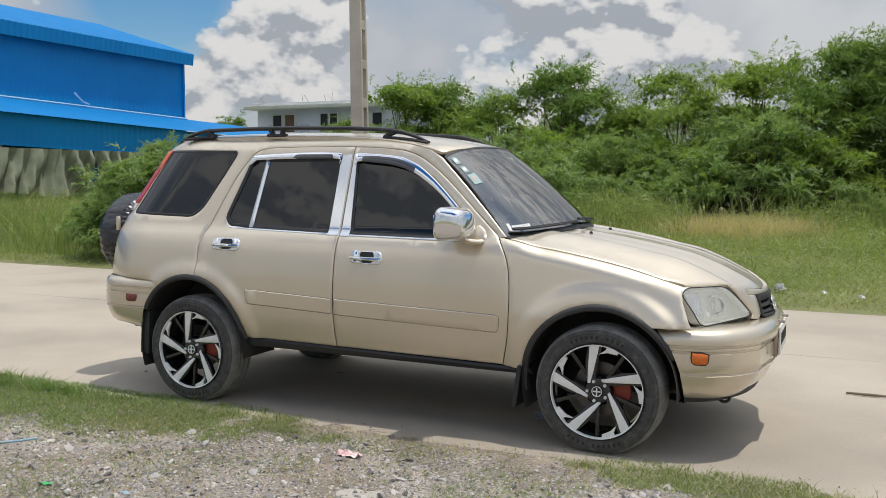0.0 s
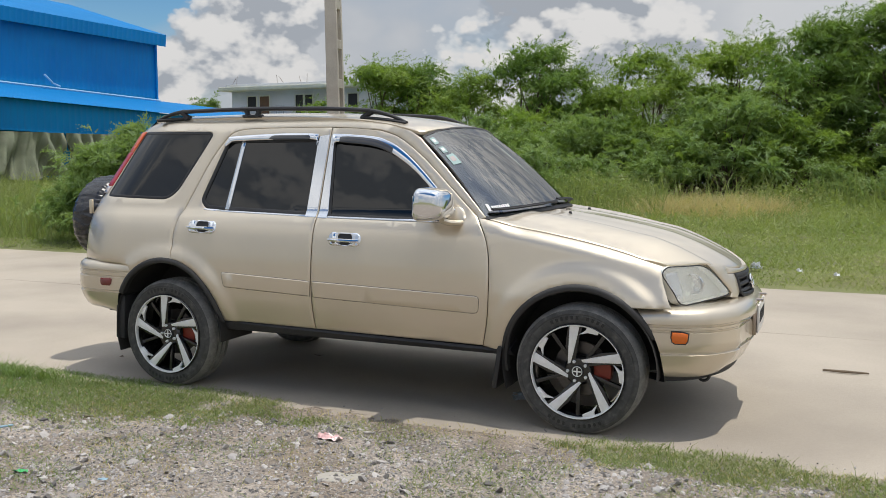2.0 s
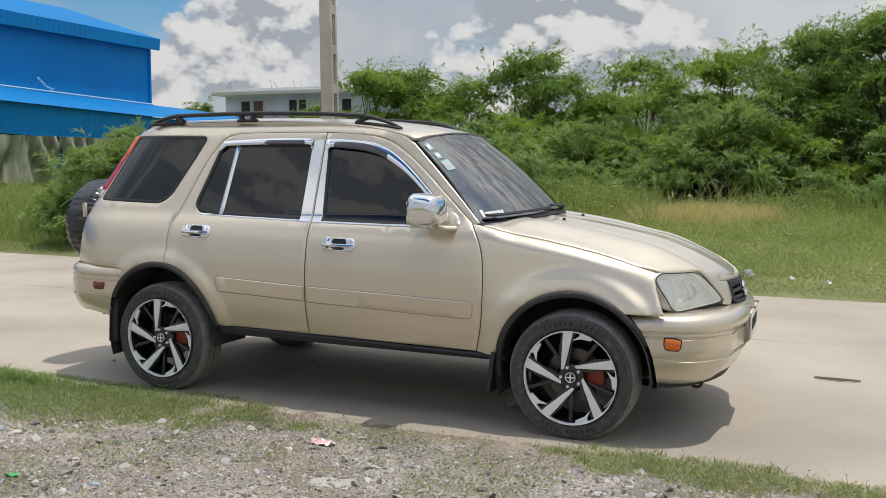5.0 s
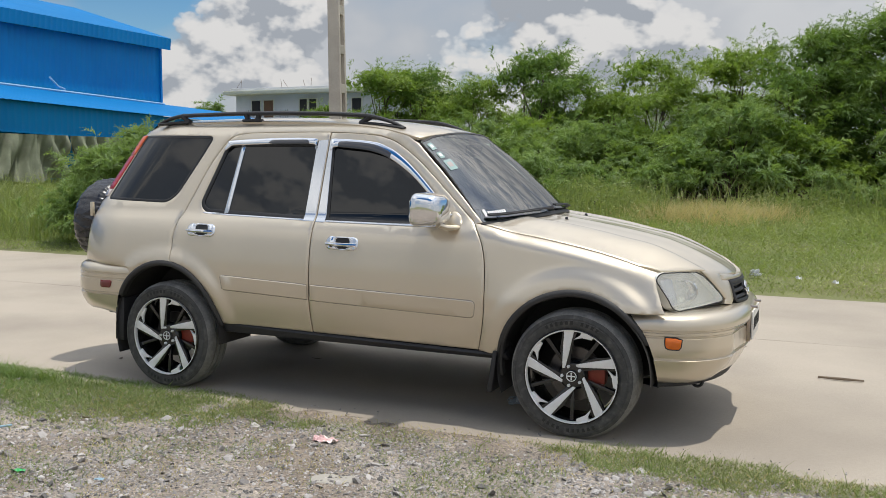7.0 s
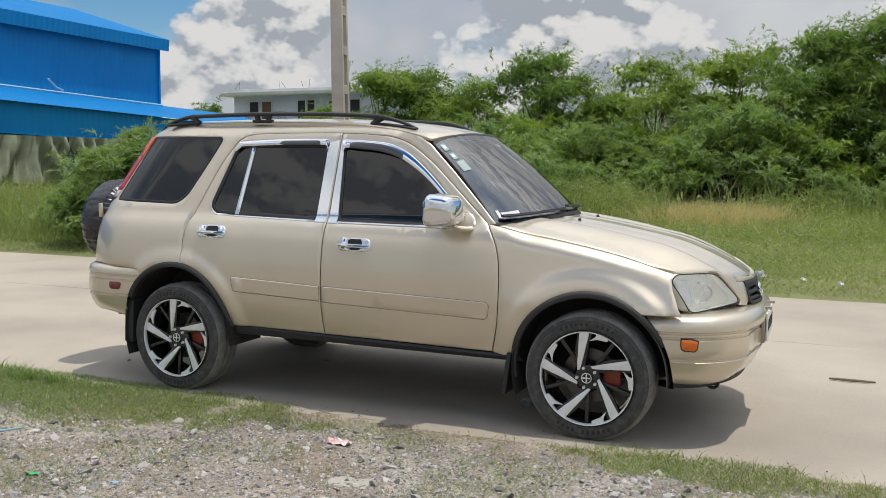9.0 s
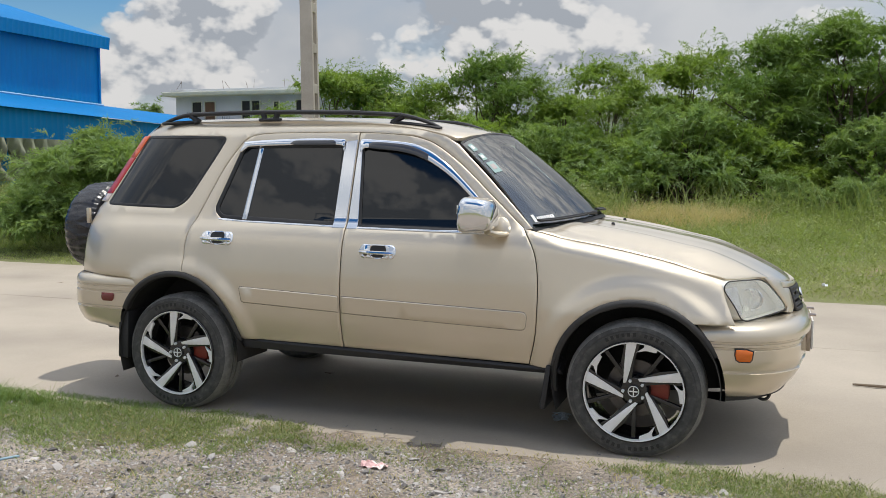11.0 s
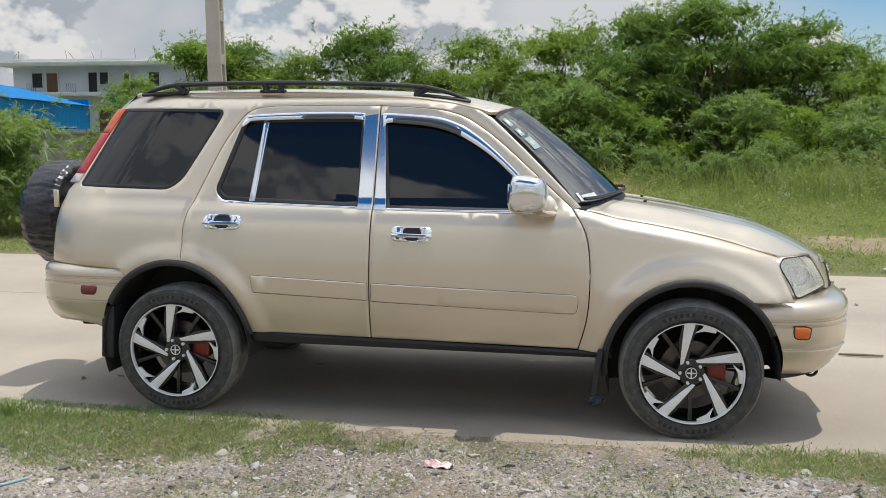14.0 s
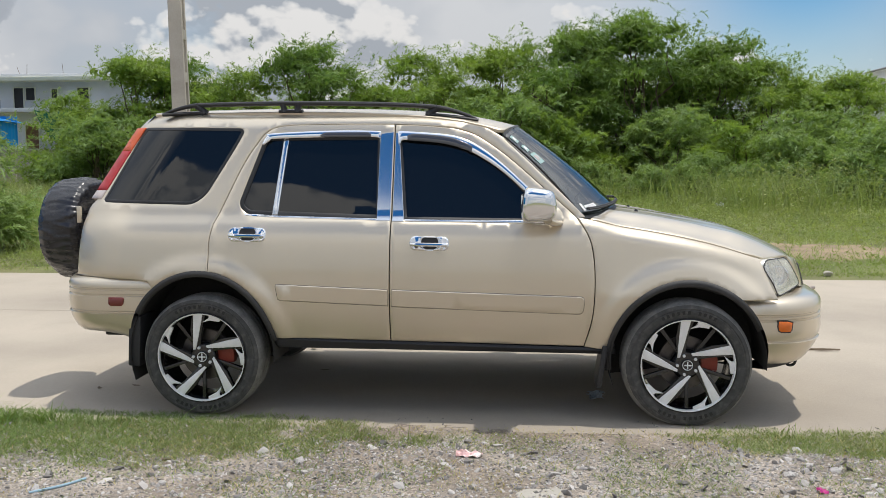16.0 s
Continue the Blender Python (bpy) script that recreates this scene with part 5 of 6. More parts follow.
# verge of trodden dirt and gravel on the camera's side
def verge_height(x, y):
    n1 = noise.noise(Vector((x * 0.8, y * 0.8, 7))) * 0.03 + noise.noise(Vector((x * 5, y * 5, 2))) * 0.008
    edge = min(0.004, max(-0.05, 0.035 * (-0.985 - y)))
    return edge + smoothstep(-0.95, -1.5, y) * (n1 + 0.006) + 0.0045 * noise.noise(Vector((x * 5, y * 5, 12))) + 0.003 * noise.noise(Vector((x * 17, y * 17, 4)))


xs = list(np.linspace(-40, -4, 40)) + list(np.linspace(-3.8, 4.2, 161)) + list(np.linspace(4.5, 40, 40))
# rows beyond y = -3 lie unseen, added as pale ground reflected in the car
ys = list(np.linspace(-30, -3, 16)) + list(np.linspace(-2.8, -0.75, 76))
bm = grid(xs, ys, lambda x, y: (x, y, verge_height(x, y)))
for f in bm.faces:
    f.normal_update()
    if f.normal.z < 0:
        f.normal_flip()
verge = tagged(part("verge", bm, DIRT, smooth=60), "trodden dirt verge with gravel beside the road", "ground", kind="structure")


# ---- blades, stones and leaves, built in bulk ----
def quads_object(name, verts, material, label, category, kind="stuff", parent=None):
    """verts: (n, 4, 3) corners of n small quads."""
    n = len(verts)
    me = bpy.data.meshes.new(name)
    me.vertices.add(n * 4)
    me.vertices.foreach_set("co", np.asarray(verts, np.float32).reshape(-1))
    me.loops.add(n * 4)
    me.loops.foreach_set("vertex_index", np.arange(n * 4, dtype=np.int32))
    me.polygons.add(n)
    me.polygons.foreach_set("loop_start", np.arange(0, n * 4, 4, dtype=np.int32))
    me.update(calc_edges=True)
    ob = link_data(name, me, material, parent, "", 0)
    return tagged(ob, label, category, kind=kind)


def blades(points, height, width, lean, r, bend=0.5, flat=False):
    """Grass blades at points (n, 3), bent ones of two quads, flat ones of one."""
    n = len(points)
    h = height * r.uniform(0.55, 1.25, n)
    w = width * r.uniform(0.6, 1.3, n)
    a = r.uniform(0, math.tau, n)
    b = r.uniform(0, math.tau, n)
    side_ = np.stack([np.cos(a), np.sin(a), np.zeros(n)], 1) * w[:, None] * 0.5
    tilt = np.stack([np.cos(b), np.sin(b), np.zeros(n)], 1) * (lean * r.uniform(0.2, 1.0, n) * h)[:, None]
    up = np.stack([np.zeros(n), np.zeros(n), h], 1)
    p0 = points
    p1 = points + up * 0.55 + tilt * 0.35
    p2 = points + up * (1 - bend * 0.2 * r.uniform(0, 1, n))[:, None] + tilt
    if flat:
        return np.stack([p0 - side_, p0 + side_, p2 + side_ * 0.15, p2 - side_ * 0.15], 1)
    q1 = np.stack([p0 - side_, p0 + side_, p1 + side_ * 0.8, p1 - side_ * 0.8], 1)
    q2 = np.stack([p1 - side_ * 0.8, p1 + side_ * 0.8, p2 + side_ * 0.12, p2 - side_ * 0.12], 1)
    return np.concatenate([q1, q2])


def scatter(r, n, x0, x1, y0, y1, keep=None, height=None):
    p = np.stack([r.uniform(x0, x1, n), r.uniform(y0, y1, n), np.zeros(n)], 1)
    if keep is not None:
        k = np.array([keep(a, b) for a, b, _ in p])
        p = p[r.uniform(0, 1, n) < k]
    f = height or ground_height
    p[:, 2] = [f(a, b) for a, b, _ in p]
    return p


def nz(x, y, s, o=0.0):
    return noise.noise(Vector((x * s, y * s, o)))


def blob(x, y, cx, cy, rx, ry, soft=0.35):
    d = math.hypot((x - cx) / rx, (y - cy) / ry) + 0.45 * nz(x, y, 3.0, 4) + 0.25 * nz(x, y, 9.0, 1)
    return smoothstep(1.0 + soft * 0.5, 1.0 - soft, d)


# grass patches beside the road, sparse between
def patch_lush(x, y):
    return max(blob(x, y, -2.0, -1.18, 1.7, 0.52), blob(x, y, -1.2, -1.30, 0.55, 0.38) * 0.8, blob(x, y, 1.95, -1.10, 0.85, 0.22), blob(x, y, -3.6, -1.05, 0.9, 0.35), blob(x, y, 3.2, -1.2, 0.8, 0.3))


def patch_thin(x, y):
    return max(blob(x, y, 0.25, -1.22, 0.42, 0.17) * 0.8, blob(x, y, 1.12, -1.60, 0.36, 0.42) * 0.7, blob(x, y, -0.75, -1.35, 0.35, 0.25) * 0.6, blob(x, y, -0.1, -1.75, 0.3, 0.25) * 0.5, blob(x, y, -0.6, -1.95, 0.35, 0.2) * 0.5, blob(x, y, 2.3, -1.6, 0.7, 0.35) * 0.6, blob(x, y, -1.0, -2.35, 0.5, 0.25) * 0.6, blob(x, y, -1.7, -1.72, 0.9, 0.22) * 0.5, 0.05 + 0.22 * smoothstep(0.05, 0.4, nz(x, y, 2.3, 17)))


p = scatter(rng, 110000, -4.4, 3.9, -1.75, -0.80, patch_lush, verge_height)
lush = blades(p, 0.021, 0.0048, 2.2, rng, flat=True)
p = scatter(rng, 62000, -3.4, 3.6, -2.6, -1.0, patch_thin, verge_height)
thin = blades(p, 0.020, 0.0042, 2.0, rng, flat=True)
quads_object("verge_grass", np.concatenate([lush, thin]), GRASS_LAWN, "short green and straw grass patches on the verge", "grass")
p = scatter(rng, 9000, -4.4, -1.9, -1.25, -0.86, lambda x, y: blob(x, y, -2.85, -1.04, 0.75, 0.17) * smoothstep(-0.15, 0.25, nz(x, y, 7, 5)), verge_height)
tall = blades(p, 0.085, 0.005, 1.7, rng)
p = scatter(rng, 900, -2.3, 3.5, -1.6, -0.9, lambda x, y: patch_lush(x, y) * 0.5, verge_height)
tall = np.concatenate([tall, blades(p, 0.08, 0.005, 1.1, rng)])
quads_object("grass_tuft", tall, GRASS_LAWN, "longer green grass tufts at the road edge", "grass")
p = scatter(rng, 34000, -4.0, 3.6, -2.6, -0.95, lambda x, y: 0.10 + 0.45 * patch_lush(x, y) + 0.35 * smoothstep(0.0, 0.3, nz(x, y, 1.7, 21)), verge_height)
quads_object("dead_grass", blades(p, 0.018, 0.004, 2.2, rng), GRASS_DRY, "dead straw litter among the gravel", "grass")


def stones(points, size, r, name, material, label, category="gravel", fine=False):
    """Crushed stones: jittered lumps of few faces."""
    b = bmesh.new()
    if fine:
        bmesh.ops.create_cone(b, cap_ends=False, segments=5, radius1=1.0, radius2=0.55, depth=1.1)
        bmesh.ops.contextual_create(b, geom=[v for v in b.verts if v.co.z > 0])
        bmesh.ops.triangulate(b, faces=b.faces[:])
    else:
        bmesh.ops.create_icosphere(b, subdivisions=1, radius=1.0)
    b.verts.index_update()
    base = np.array([v.co for v in b.verts])
    faces = np.array([[v.index for v in f.verts] for f in b.faces])
    b.free()
    n = len(points)
    sc = size[:, None] * r.uniform(0.55, 1.25, (n, 3)) * np.array([1.0, 1.0, 0.6])
    rot = r.uniform(0, math.tau, n)
    lean = r.normal(scale=0.35, size=(n, 2))
    v = base[None] * (1 + r.uniform(-0.42, 0.35, (n, len(base), 1))) * sc[:, None, :]
    v[..., 2] += v[..., 0] * lean[:, :1] + v[..., 1] * lean[:, 1:]
    c, s_ = np.cos(rot)[:, None], np.sin(rot)[:, None]
    v = np.stack([v[..., 0] * c - v[..., 1] * s_, v[..., 0] * s_ + v[..., 1] * c, v[..., 2]], -1) + points[:, None, :]
    idx = (faces[None] + np.arange(n)[:, None, None] * len(base)).reshape(-1, 3)
    me = bpy.data.meshes.new(name)
    me.from_pydata(v.reshape(-1, 3).tolist(), [], idx.tolist())
    ob = link_data(name, me, material, None, "", 0)
    return tagged(ob, label, category, kind="stuff")


def gravel_density(x, y):
    return smoothstep(-1.02, -1.3, y + 0.1 * nz(x, y, 2)) * (1 - 0.75 * patch_lush(x, y)) * (0.6 + 0.4 * smoothstep(-0.2, 0.25, nz(x, y, 1.4, 8)))


p = scatter(rng, 60000, -3.8, 3.6, -2.7, -1.0, gravel_density, verge_height)
size = 0.003 + 0.011 * rng.uniform(0, 1, len(p)) ** 2.0
stones(p, size, rng, "gravel", STONE, "crushed grey gravel strewn over the dirt", fine=True)
p = scatter(rng, 2600, -3.8, 3.6, -2.7, -1.05, gravel_density, verge_height)
stones(p, 0.010 + 0.020 * rng.uniform(0, 1, len(p)) ** 3, rng, "rubble", STONE, "larger pale stones among the gravel", "stones")
p = scatter(rng, 2600, -6, 5, -1.06, -0.70, lambda x, y: smoothstep(-0.70, -1.05, y) * 0.7, lambda x, y: 0.003)
stones(p, 0.0025 + 0.005 * rng.uniform(0, 1, len(p)) ** 3, rng, "road_grit", STONE, "fine grit on the edge of the concrete", "grit")


# ---- small things lying about ----
def flat_litter(name, outline, at, material, label, category, crumple=0.006, height=0.006):
    surf = lambda u, v: (u, v, height + crumple * noise.noise(Vector((u * 40, v * 40, 1))) + 0.4 * crumple * noise.noise(Vector((u * 110, v * 110, 1))))
    ob = part(name, panel(V2(outline), surf, 0.0012, 0.012, edge=0.0), material, None, smooth=0)
    ob.matrix_basis = at
    return tagged(ob, label, category)


wrap = flat_litter("wrapper", [(-0.065, -0.028), (0.06, -0.034), (0.068, 0.02), (-0.055, 0.034)], pose(0.20, -1.43, 0.012, 8, 0, 8), PAPER, "crumpled faded pink wrapper on the gravel", "litter", 0.03, 0.012)
flat_litter("plastic_bag", [(-0.07, -0.035), (0.06, -0.04), (0.07, 0.02), (0.0, 0.045), (-0.06, 0.03)], pose(1.66, 6.05, 0.12, 60, 0, 20), LITTER_WHITE, "crumpled white plastic bag in the far grass", "litter", 0.10, 0.02)
flat_litter("plastic_bag", [(-0.10, -0.04), (0.09, -0.04), (0.10, 0.035), (-0.07, 0.045)], pose(4.84, 15.75, 0.28, 50, 0, 0), LITTER_WHITE, "white plastic bag lying in the field", "litter", 0.1, 0.02)
for dx, dy in ((2.15, 6.0), (2.55, 5.75)):
    flat_litter("plastic_scrap", [(-0.035, -0.02), (0.035, -0.02), (0.03, 0.02), (-0.03, 0.022)], pose(dx, dy, 0.10, 50, 0, 10), LITTER_WHITE, "small white plastic scrap in the far grass", "litter", 0.05, 0.01)
flat_litter("plastic_scrap", [(-0.03, -0.012), (0.035, -0.015), (0.03, 0.015), (-0.025, 0.015)], pose(-0.84, -2.39, 0.01, 5, 0, 30), LITTER_GREEN, "green plastic scrap on the dirt", "litter", 0.02, 0.008)
flat_litter("plastic_scrap", [(-0.02, -0.012), (0.025, -0.012), (0.02, 0.015), (-0.02, 0.012)], pose(-0.42, -2.33, 0.01, 5, 0, 70), LITTER_BLUE, "blue plastic scrap on the dirt", "litter", 0.02, 0.008)
flat_litter("petal_wrapper", [(-0.02, -0.018), (0.02, -0.02), (0.025, 0.018), (-0.018, 0.02)], pose(1.71, -1.77, 0.012, 20, 0, 10), PETAL, "magenta wrapper on the dirt", "litter", 0.03, 0.01)
tagged(part("hose_scrap", tube(flow([(-1.62, -2.06, 0.012), (-1.52, -1.98, 0.016), (-1.46, -1.88, 0.014)], 5), 0.006, 8), LITTER_BLUE), "pale blue bit of hose on the dirt", "litter")
tagged(part("cardboard_scrap", box(-0.02, -0.004, 0, 0.02, 0.004, 0.012, 0.002), TWIG), "brown scrap lying in the grass", "litter").matrix_basis = pose(-1.2, -1.62, 0.012, 0, 10, 30)
tagged(part("stick", tube([(2.46, 1.15, 0.010), (2.60, 1.135, 0.013), (2.74, 1.15, 0.010)], [0.007, 0.010, 0.006], 7), TWIG), "dry stick lying on the concrete", "stick")
tagged(part("flat_stone", panel(rounded([(-0.10, -0.06, 0.03), (0.09, -0.07, 0.03), (0.11, 0.05, 0.04), (-0.03, 0.08, 0.03), (-0.11, 0.03, 0.03)]), lambda u, v: (u, v, 0.012 * noise.noise(Vector((u * 9, v * 9, 2))) + 0.022), 0.03, 0.02, edge=0.006), CEMENT), "flat pale slab of broken concrete on the gravel", "stone").matrix_basis = pose(0.53, -1.92, 0.0, 3, 0, 12)
tagged(part("kerb_stone", panel(rounded([(-0.06, -0.04, 0.02), (0.06, -0.04, 0.02), (0.05, 0.04, 0.02), (-0.05, 0.05, 0.02)]), lambda u, v: (u, v, 0.05 - 6 * (u * u + v * v)), 0.05, 0.02, edge=0.006), CEMENT), "pale stone at the far road edge", "stone").matrix_basis = pose(3.97, 5.33, 0.02)
bag = merge(*[panel(V2([(-0.05, -0.03), (0.05, -0.03), (0.04, 0.03), (-0.04, 0.03)]), lambda u, v, k=k: (u + 0.03 * noise.noise(Vector((u * 30, v * 30, k))), v, 0.02 + k * 0.012 + 0.03 * noise.noise(Vector((u * 25, v * 25, k * 3)))), 0.0012, 0.012, edge=0.0) for k in range(3)])
tagged(part("crumpled_can", bag, mat("foil", (0.45, 0.5, 0.55), 0.3, metal=0.6, vary=0.2, scale=30), smooth=0), "crumpled silver foil on the concrete under the car", "litter").matrix_basis = pose(0.87, -0.40, 0.02, 0, 0, 15)
for lx, ly in ((-0.865, 0.25), (-2.15, -0.33), (-1.95, -0.25), (-1.1, 0.9), (-2.4, 0.7), (1.9, 2.0), (3.1, 3.2), (-6.0, 3.4)):
    tagged(part("dead_leaf", panel(V2([(-0.035, -0.008), (0.0, -0.016), (0.04, 0.0), (0.0, 0.015)]), lambda u, v: (u, v, 0.008 + 3 * u * u), 0.001, 0.02, edge=0.0), TWIG, smooth=0), "dry brown leaf on the concrete", "leaf", "leaves on the road").matrix_basis = pose(lx, ly, 0.0, 0, 0, lx * 200)

# ---- vegetation ----
def fronds(base, way, length, r, leaf=0.07, width=0.03, pairs=3, droop=0.5):
    """Feathery sprays: a tapering drooping ribbon with a few side leaflets. base, way: (n, 3)."""
    n = len(base)
    out = []
    ref = np.stack([r.normal(size=n) * 0.5, r.normal(size=n) * 0.5, np.ones(n)], 1)
    side_ = np.cross(way, ref)
    side_ /= np.linalg.norm(side_, axis=1)[:, None] + 1e-9
    w = width * r.uniform(0.7, 1.3, n)

    def at(t):
        p = base + way * (length * t)[:, None]
        p[:, 2] -= droop * length * t * t
        return p

    cuts = ((0.0, 0.3), (0.5, 1.0), (1.0, 0.08))
    for (t0, w0), (t1, w1) in zip(cuts, cuts[1:]):
        a, b = at(t0), at(t1)
        out.append(np.stack([a - side_ * (w * w0 * 0.5)[:, None], a + side_ * (w * w0 * 0.5)[:, None], b + side_ * (w * w1 * 0.5)[:, None], b - side_ * (w * w1 * 0.5)[:, None]], 1))
    for k in range(pairs):
        t = 0.2 + 0.62 * k / max(1, pairs - 1) if pairs > 1 else 0.45
        p = at(t)
        for sgn in (-1, 1):
            tip = p + (side_ * sgn * 0.8 + way * 0.65 + r.normal(scale=0.2, size=(n, 3))) * (leaf * r.uniform(0.7, 1.3, n))[:, None]
            tip[:, 2] -= droop * leaf * 0.5
            mid = p * 0.45 + tip * 0.55
            e = np.cross(tip - p, ref)
            e /= np.linalg.norm(e, axis=1)[:, None] + 1e-9
            e *= (w * 0.38)[:, None]
            out.append(np.stack([p, mid + e, tip, mid - e], 1))
    return np.concatenate(out)


def limb_path(a, b, r, n=6, wob=0.12):
    a, b = Vector(a), Vector(b)
    L = (b - a).length
    return [a.lerp(b, i / n) + Vector((r.normal() * wob * L * 0.3, r.normal() * wob * L * 0.3, r.normal() * wob * L * 0.15)) * math.sin(math.pi * i / n) + Vector((0, 0, 0.10 * L * math.sin(math.pi * i / n))) for i in range(n + 1)]


def tree_mesh(seed, height, spread, clumps, sprays, wind=0.25, low=0.12, leaf=0.078, width=0.031):
    """Crown quads and trunk bmesh of a many-stemmed thorn tree, standing at the origin."""
    r = np.random.default_rng(seed)
    stems, tips = [], []
    limbs = int(12 + spread * 5)
    lobes = []
    for i in range(limbs):
        a = r.uniform(0, math.tau)
        d = spread * r.uniform(0.15, 0.85)
        h = height * r.uniform(0.22, 0.92) * (1 - 0.3 * (d / spread) ** 2)
        lobes.append((d * math.cos(a), d * math.sin(a), h))
    lobes.append((0, 0, height * 0.9))
    for lb in lobes:
        path = limb_path((r.normal() * 0.12, r.normal() * 0.12, 0), (lb[0] * 0.9, lb[1] * 0.9, lb[2] * 0.93), r)
        stems.append(tube(path, [0.075 * (1 - 0.85 * k / 6) * (height / 6) for k in range(7)], 6, caps=False))
    base, way, lens, core = [], [], [], []
    for i in range(clumps):
        lb = lobes[r.integers(len(lobes))]
        size = spread * r.uniform(0.10, 0.27)
        c = np.array(lb) + r.normal(size=3) * np.array([0.17, 0.17, 0.085]) * spread
        c[2] = min(max(c[2], height * low), height * 0.95)
        k = max(8, int(sprays * r.uniform(0.5, 1.5)))
        u = r.normal(size=(k, 3))
        u /= np.linalg.norm(u, axis=1)[:, None]
        u[:, 2] = np.abs(u[:, 2]) - 0.2
        rad = size * r.uniform(0.6, 1.0, k)
        pts = c + u * rad[:, None] * np.array([1.0, 1.0, 0.6])
        keep = pts[:, 2] > 0.1
        # close inner leaves that make the clump opaque
        q = 26
        mid = c + r.normal(size=(q, 3)) * size * np.array([0.42, 0.42, 0.25])
        ua = r.normal(size=(q, 3))
        ua /= np.linalg.norm(ua, axis=1)[:, None]
        ub = np.cross(ua, r.normal(size=(q, 3)))
        ub /= np.linalg.norm(ub, axis=1)[:, None]
        ls = (r.uniform(0.07, 0.15, q) * (height / 6) ** 0.5)[:, None]
        core.append(np.stack([mid - ua * ls, mid + ub * ls * 0.5, mid + ua * ls, mid - ub * ls * 0.5], 1))
        base.append(pts[keep])
        w = u * 0.7 + np.array([wind, 0, 0.12]) + r.normal(scale=0.28, size=(k, 3))
        w /= np.linalg.norm(w, axis=1)[:, None]
        way.append(w[keep])
        lens.append((r.uniform(0.22, 0.55, k) * (height / 5.5) ** 0.5)[keep])
    # long whips that break the outline
    for i in range(int(clumps * 1.3)):
        lb = lobes[r.integers(len(lobes))]
        c = np.array(lb) + r.normal(size=3) * np.array([0.3, 0.3, 0.1]) * spread
        w0 = np.array([r.normal() * 0.5 + wind * 1.6, r.normal() * 0.5, r.uniform(0.5, 1.1)])
        w0 /= np.linalg.norm(w0)
        L = r.uniform(0.6, 1.4) * height / 6
        k = 10
        t = np.linspace(0.1, 1, k)
        q = c + w0 * (L * t)[:, None] + np.array([wind * 0.6 * L, 0, -0.35 * L]) * (t ** 2)[:, None]
        base.append(q)
        ww = np.tile(w0, (k, 1)) + r.normal(scale=0.4, size=(k, 3))
        way.append(ww / np.linalg.norm(ww, axis=1)[:, None])
        lens.append(np.full(k, 0.24))
    base, way, lens = np.concatenate(base), np.concatenate(way), np.concatenate(lens)
    return np.concatenate([fronds(base, way, lens, r, leaf, width)] + core), merge(*stems)


def plant_tree(name, seed, height, spread, clumps, sprays, material, label, category, **kw):
    quads, stems = tree_mesh(seed, height, spread, clumps, sprays, **kw)
    root = thing(name, label, category)
    part("trunk", stems, BARK, root)
    crown = quads_object("crown", quads, material, "", "", kind="", parent=root)
    return root


LABEL_TREE = "feathery green thorn tree with many stems behind the grass"
kinds = [
    plant_tree("thorn_tree", 11, 5.8, 2.2, 130, 30, LEAF_A, LABEL_TREE, "tree"),
    plant_tree("thorn_tree", 12, 6.2, 2.2, 135, 30, LEAF_B, LABEL_TREE, "tree"),
    plant_tree("thorn_tree", 13, 5.2, 2.3, 125, 30, LEAF_A, LABEL_TREE, "tree"),
    plant_tree("thorn_tree", 14, 6.8, 2.7, 165, 32, LEAF_B, LABEL_TREE, "tree"),
]
tops = [
    (2, -15.4, 25.6, 4.1, 45), (0, -13.2, 25.0, 5.6, 10), (1, -11.9, 26.4, 5.7, 80), (2, -9.7, 25.6, 5.0, 200), (1, -7.1, 26.0, 6.2, 20), (0, -4.8, 27.0, 4.6, 130),
    (2, -2.8, 25.0, 5.5, 60), (0, -0.5, 25.6, 5.8, 250), (3, 1.7, 25.6, 6.4, 0), (3, 4.2, 25.8, 6.9, 140), (1, 6.6, 26.4, 6.2, 300),
    (2, 8.8, 26.0, 5.2, 40), (0, 11.4, 26.6, 4.8, 170), (2, 14.2, 27.0, 4.6, 90),
    (0, -12.4, 29.0, 4.4, 210), (2, -8.4, 29.2, 4.3, 330), (1, -5.9, 29.6, 4.5, 100), (0, -1.6, 29.0, 4.6, 15), (2, 0.7, 28.4, 5.2, 285), (1, 2.9, 28.6, 5.8, 190), (2, 5.4, 28.6, 5.6, 75), (0, 7.8, 29.2, 5.0, 20), (1, 10.2, 29.0, 4.5, 240), (0, 13.0, 29.6, 4.3, 320),
]
TALL = (6.5, 6.9, 5.9, 7.6)
spots = [(k, x, y, top / TALL[k], turn) for k, x, y, top, turn in tops]
used = set()
for k, x, y, s, turn in spots:
    m = pose(x, y, ground_height(x, y) - 0.02, 0, 0, turn)
    ob = kinds[k] if k not in used else copy_thing(kinds[k], m)
    used.add(k)
    ob.matrix_basis = m @ Matrix.Diagonal((s, s, s, 1))

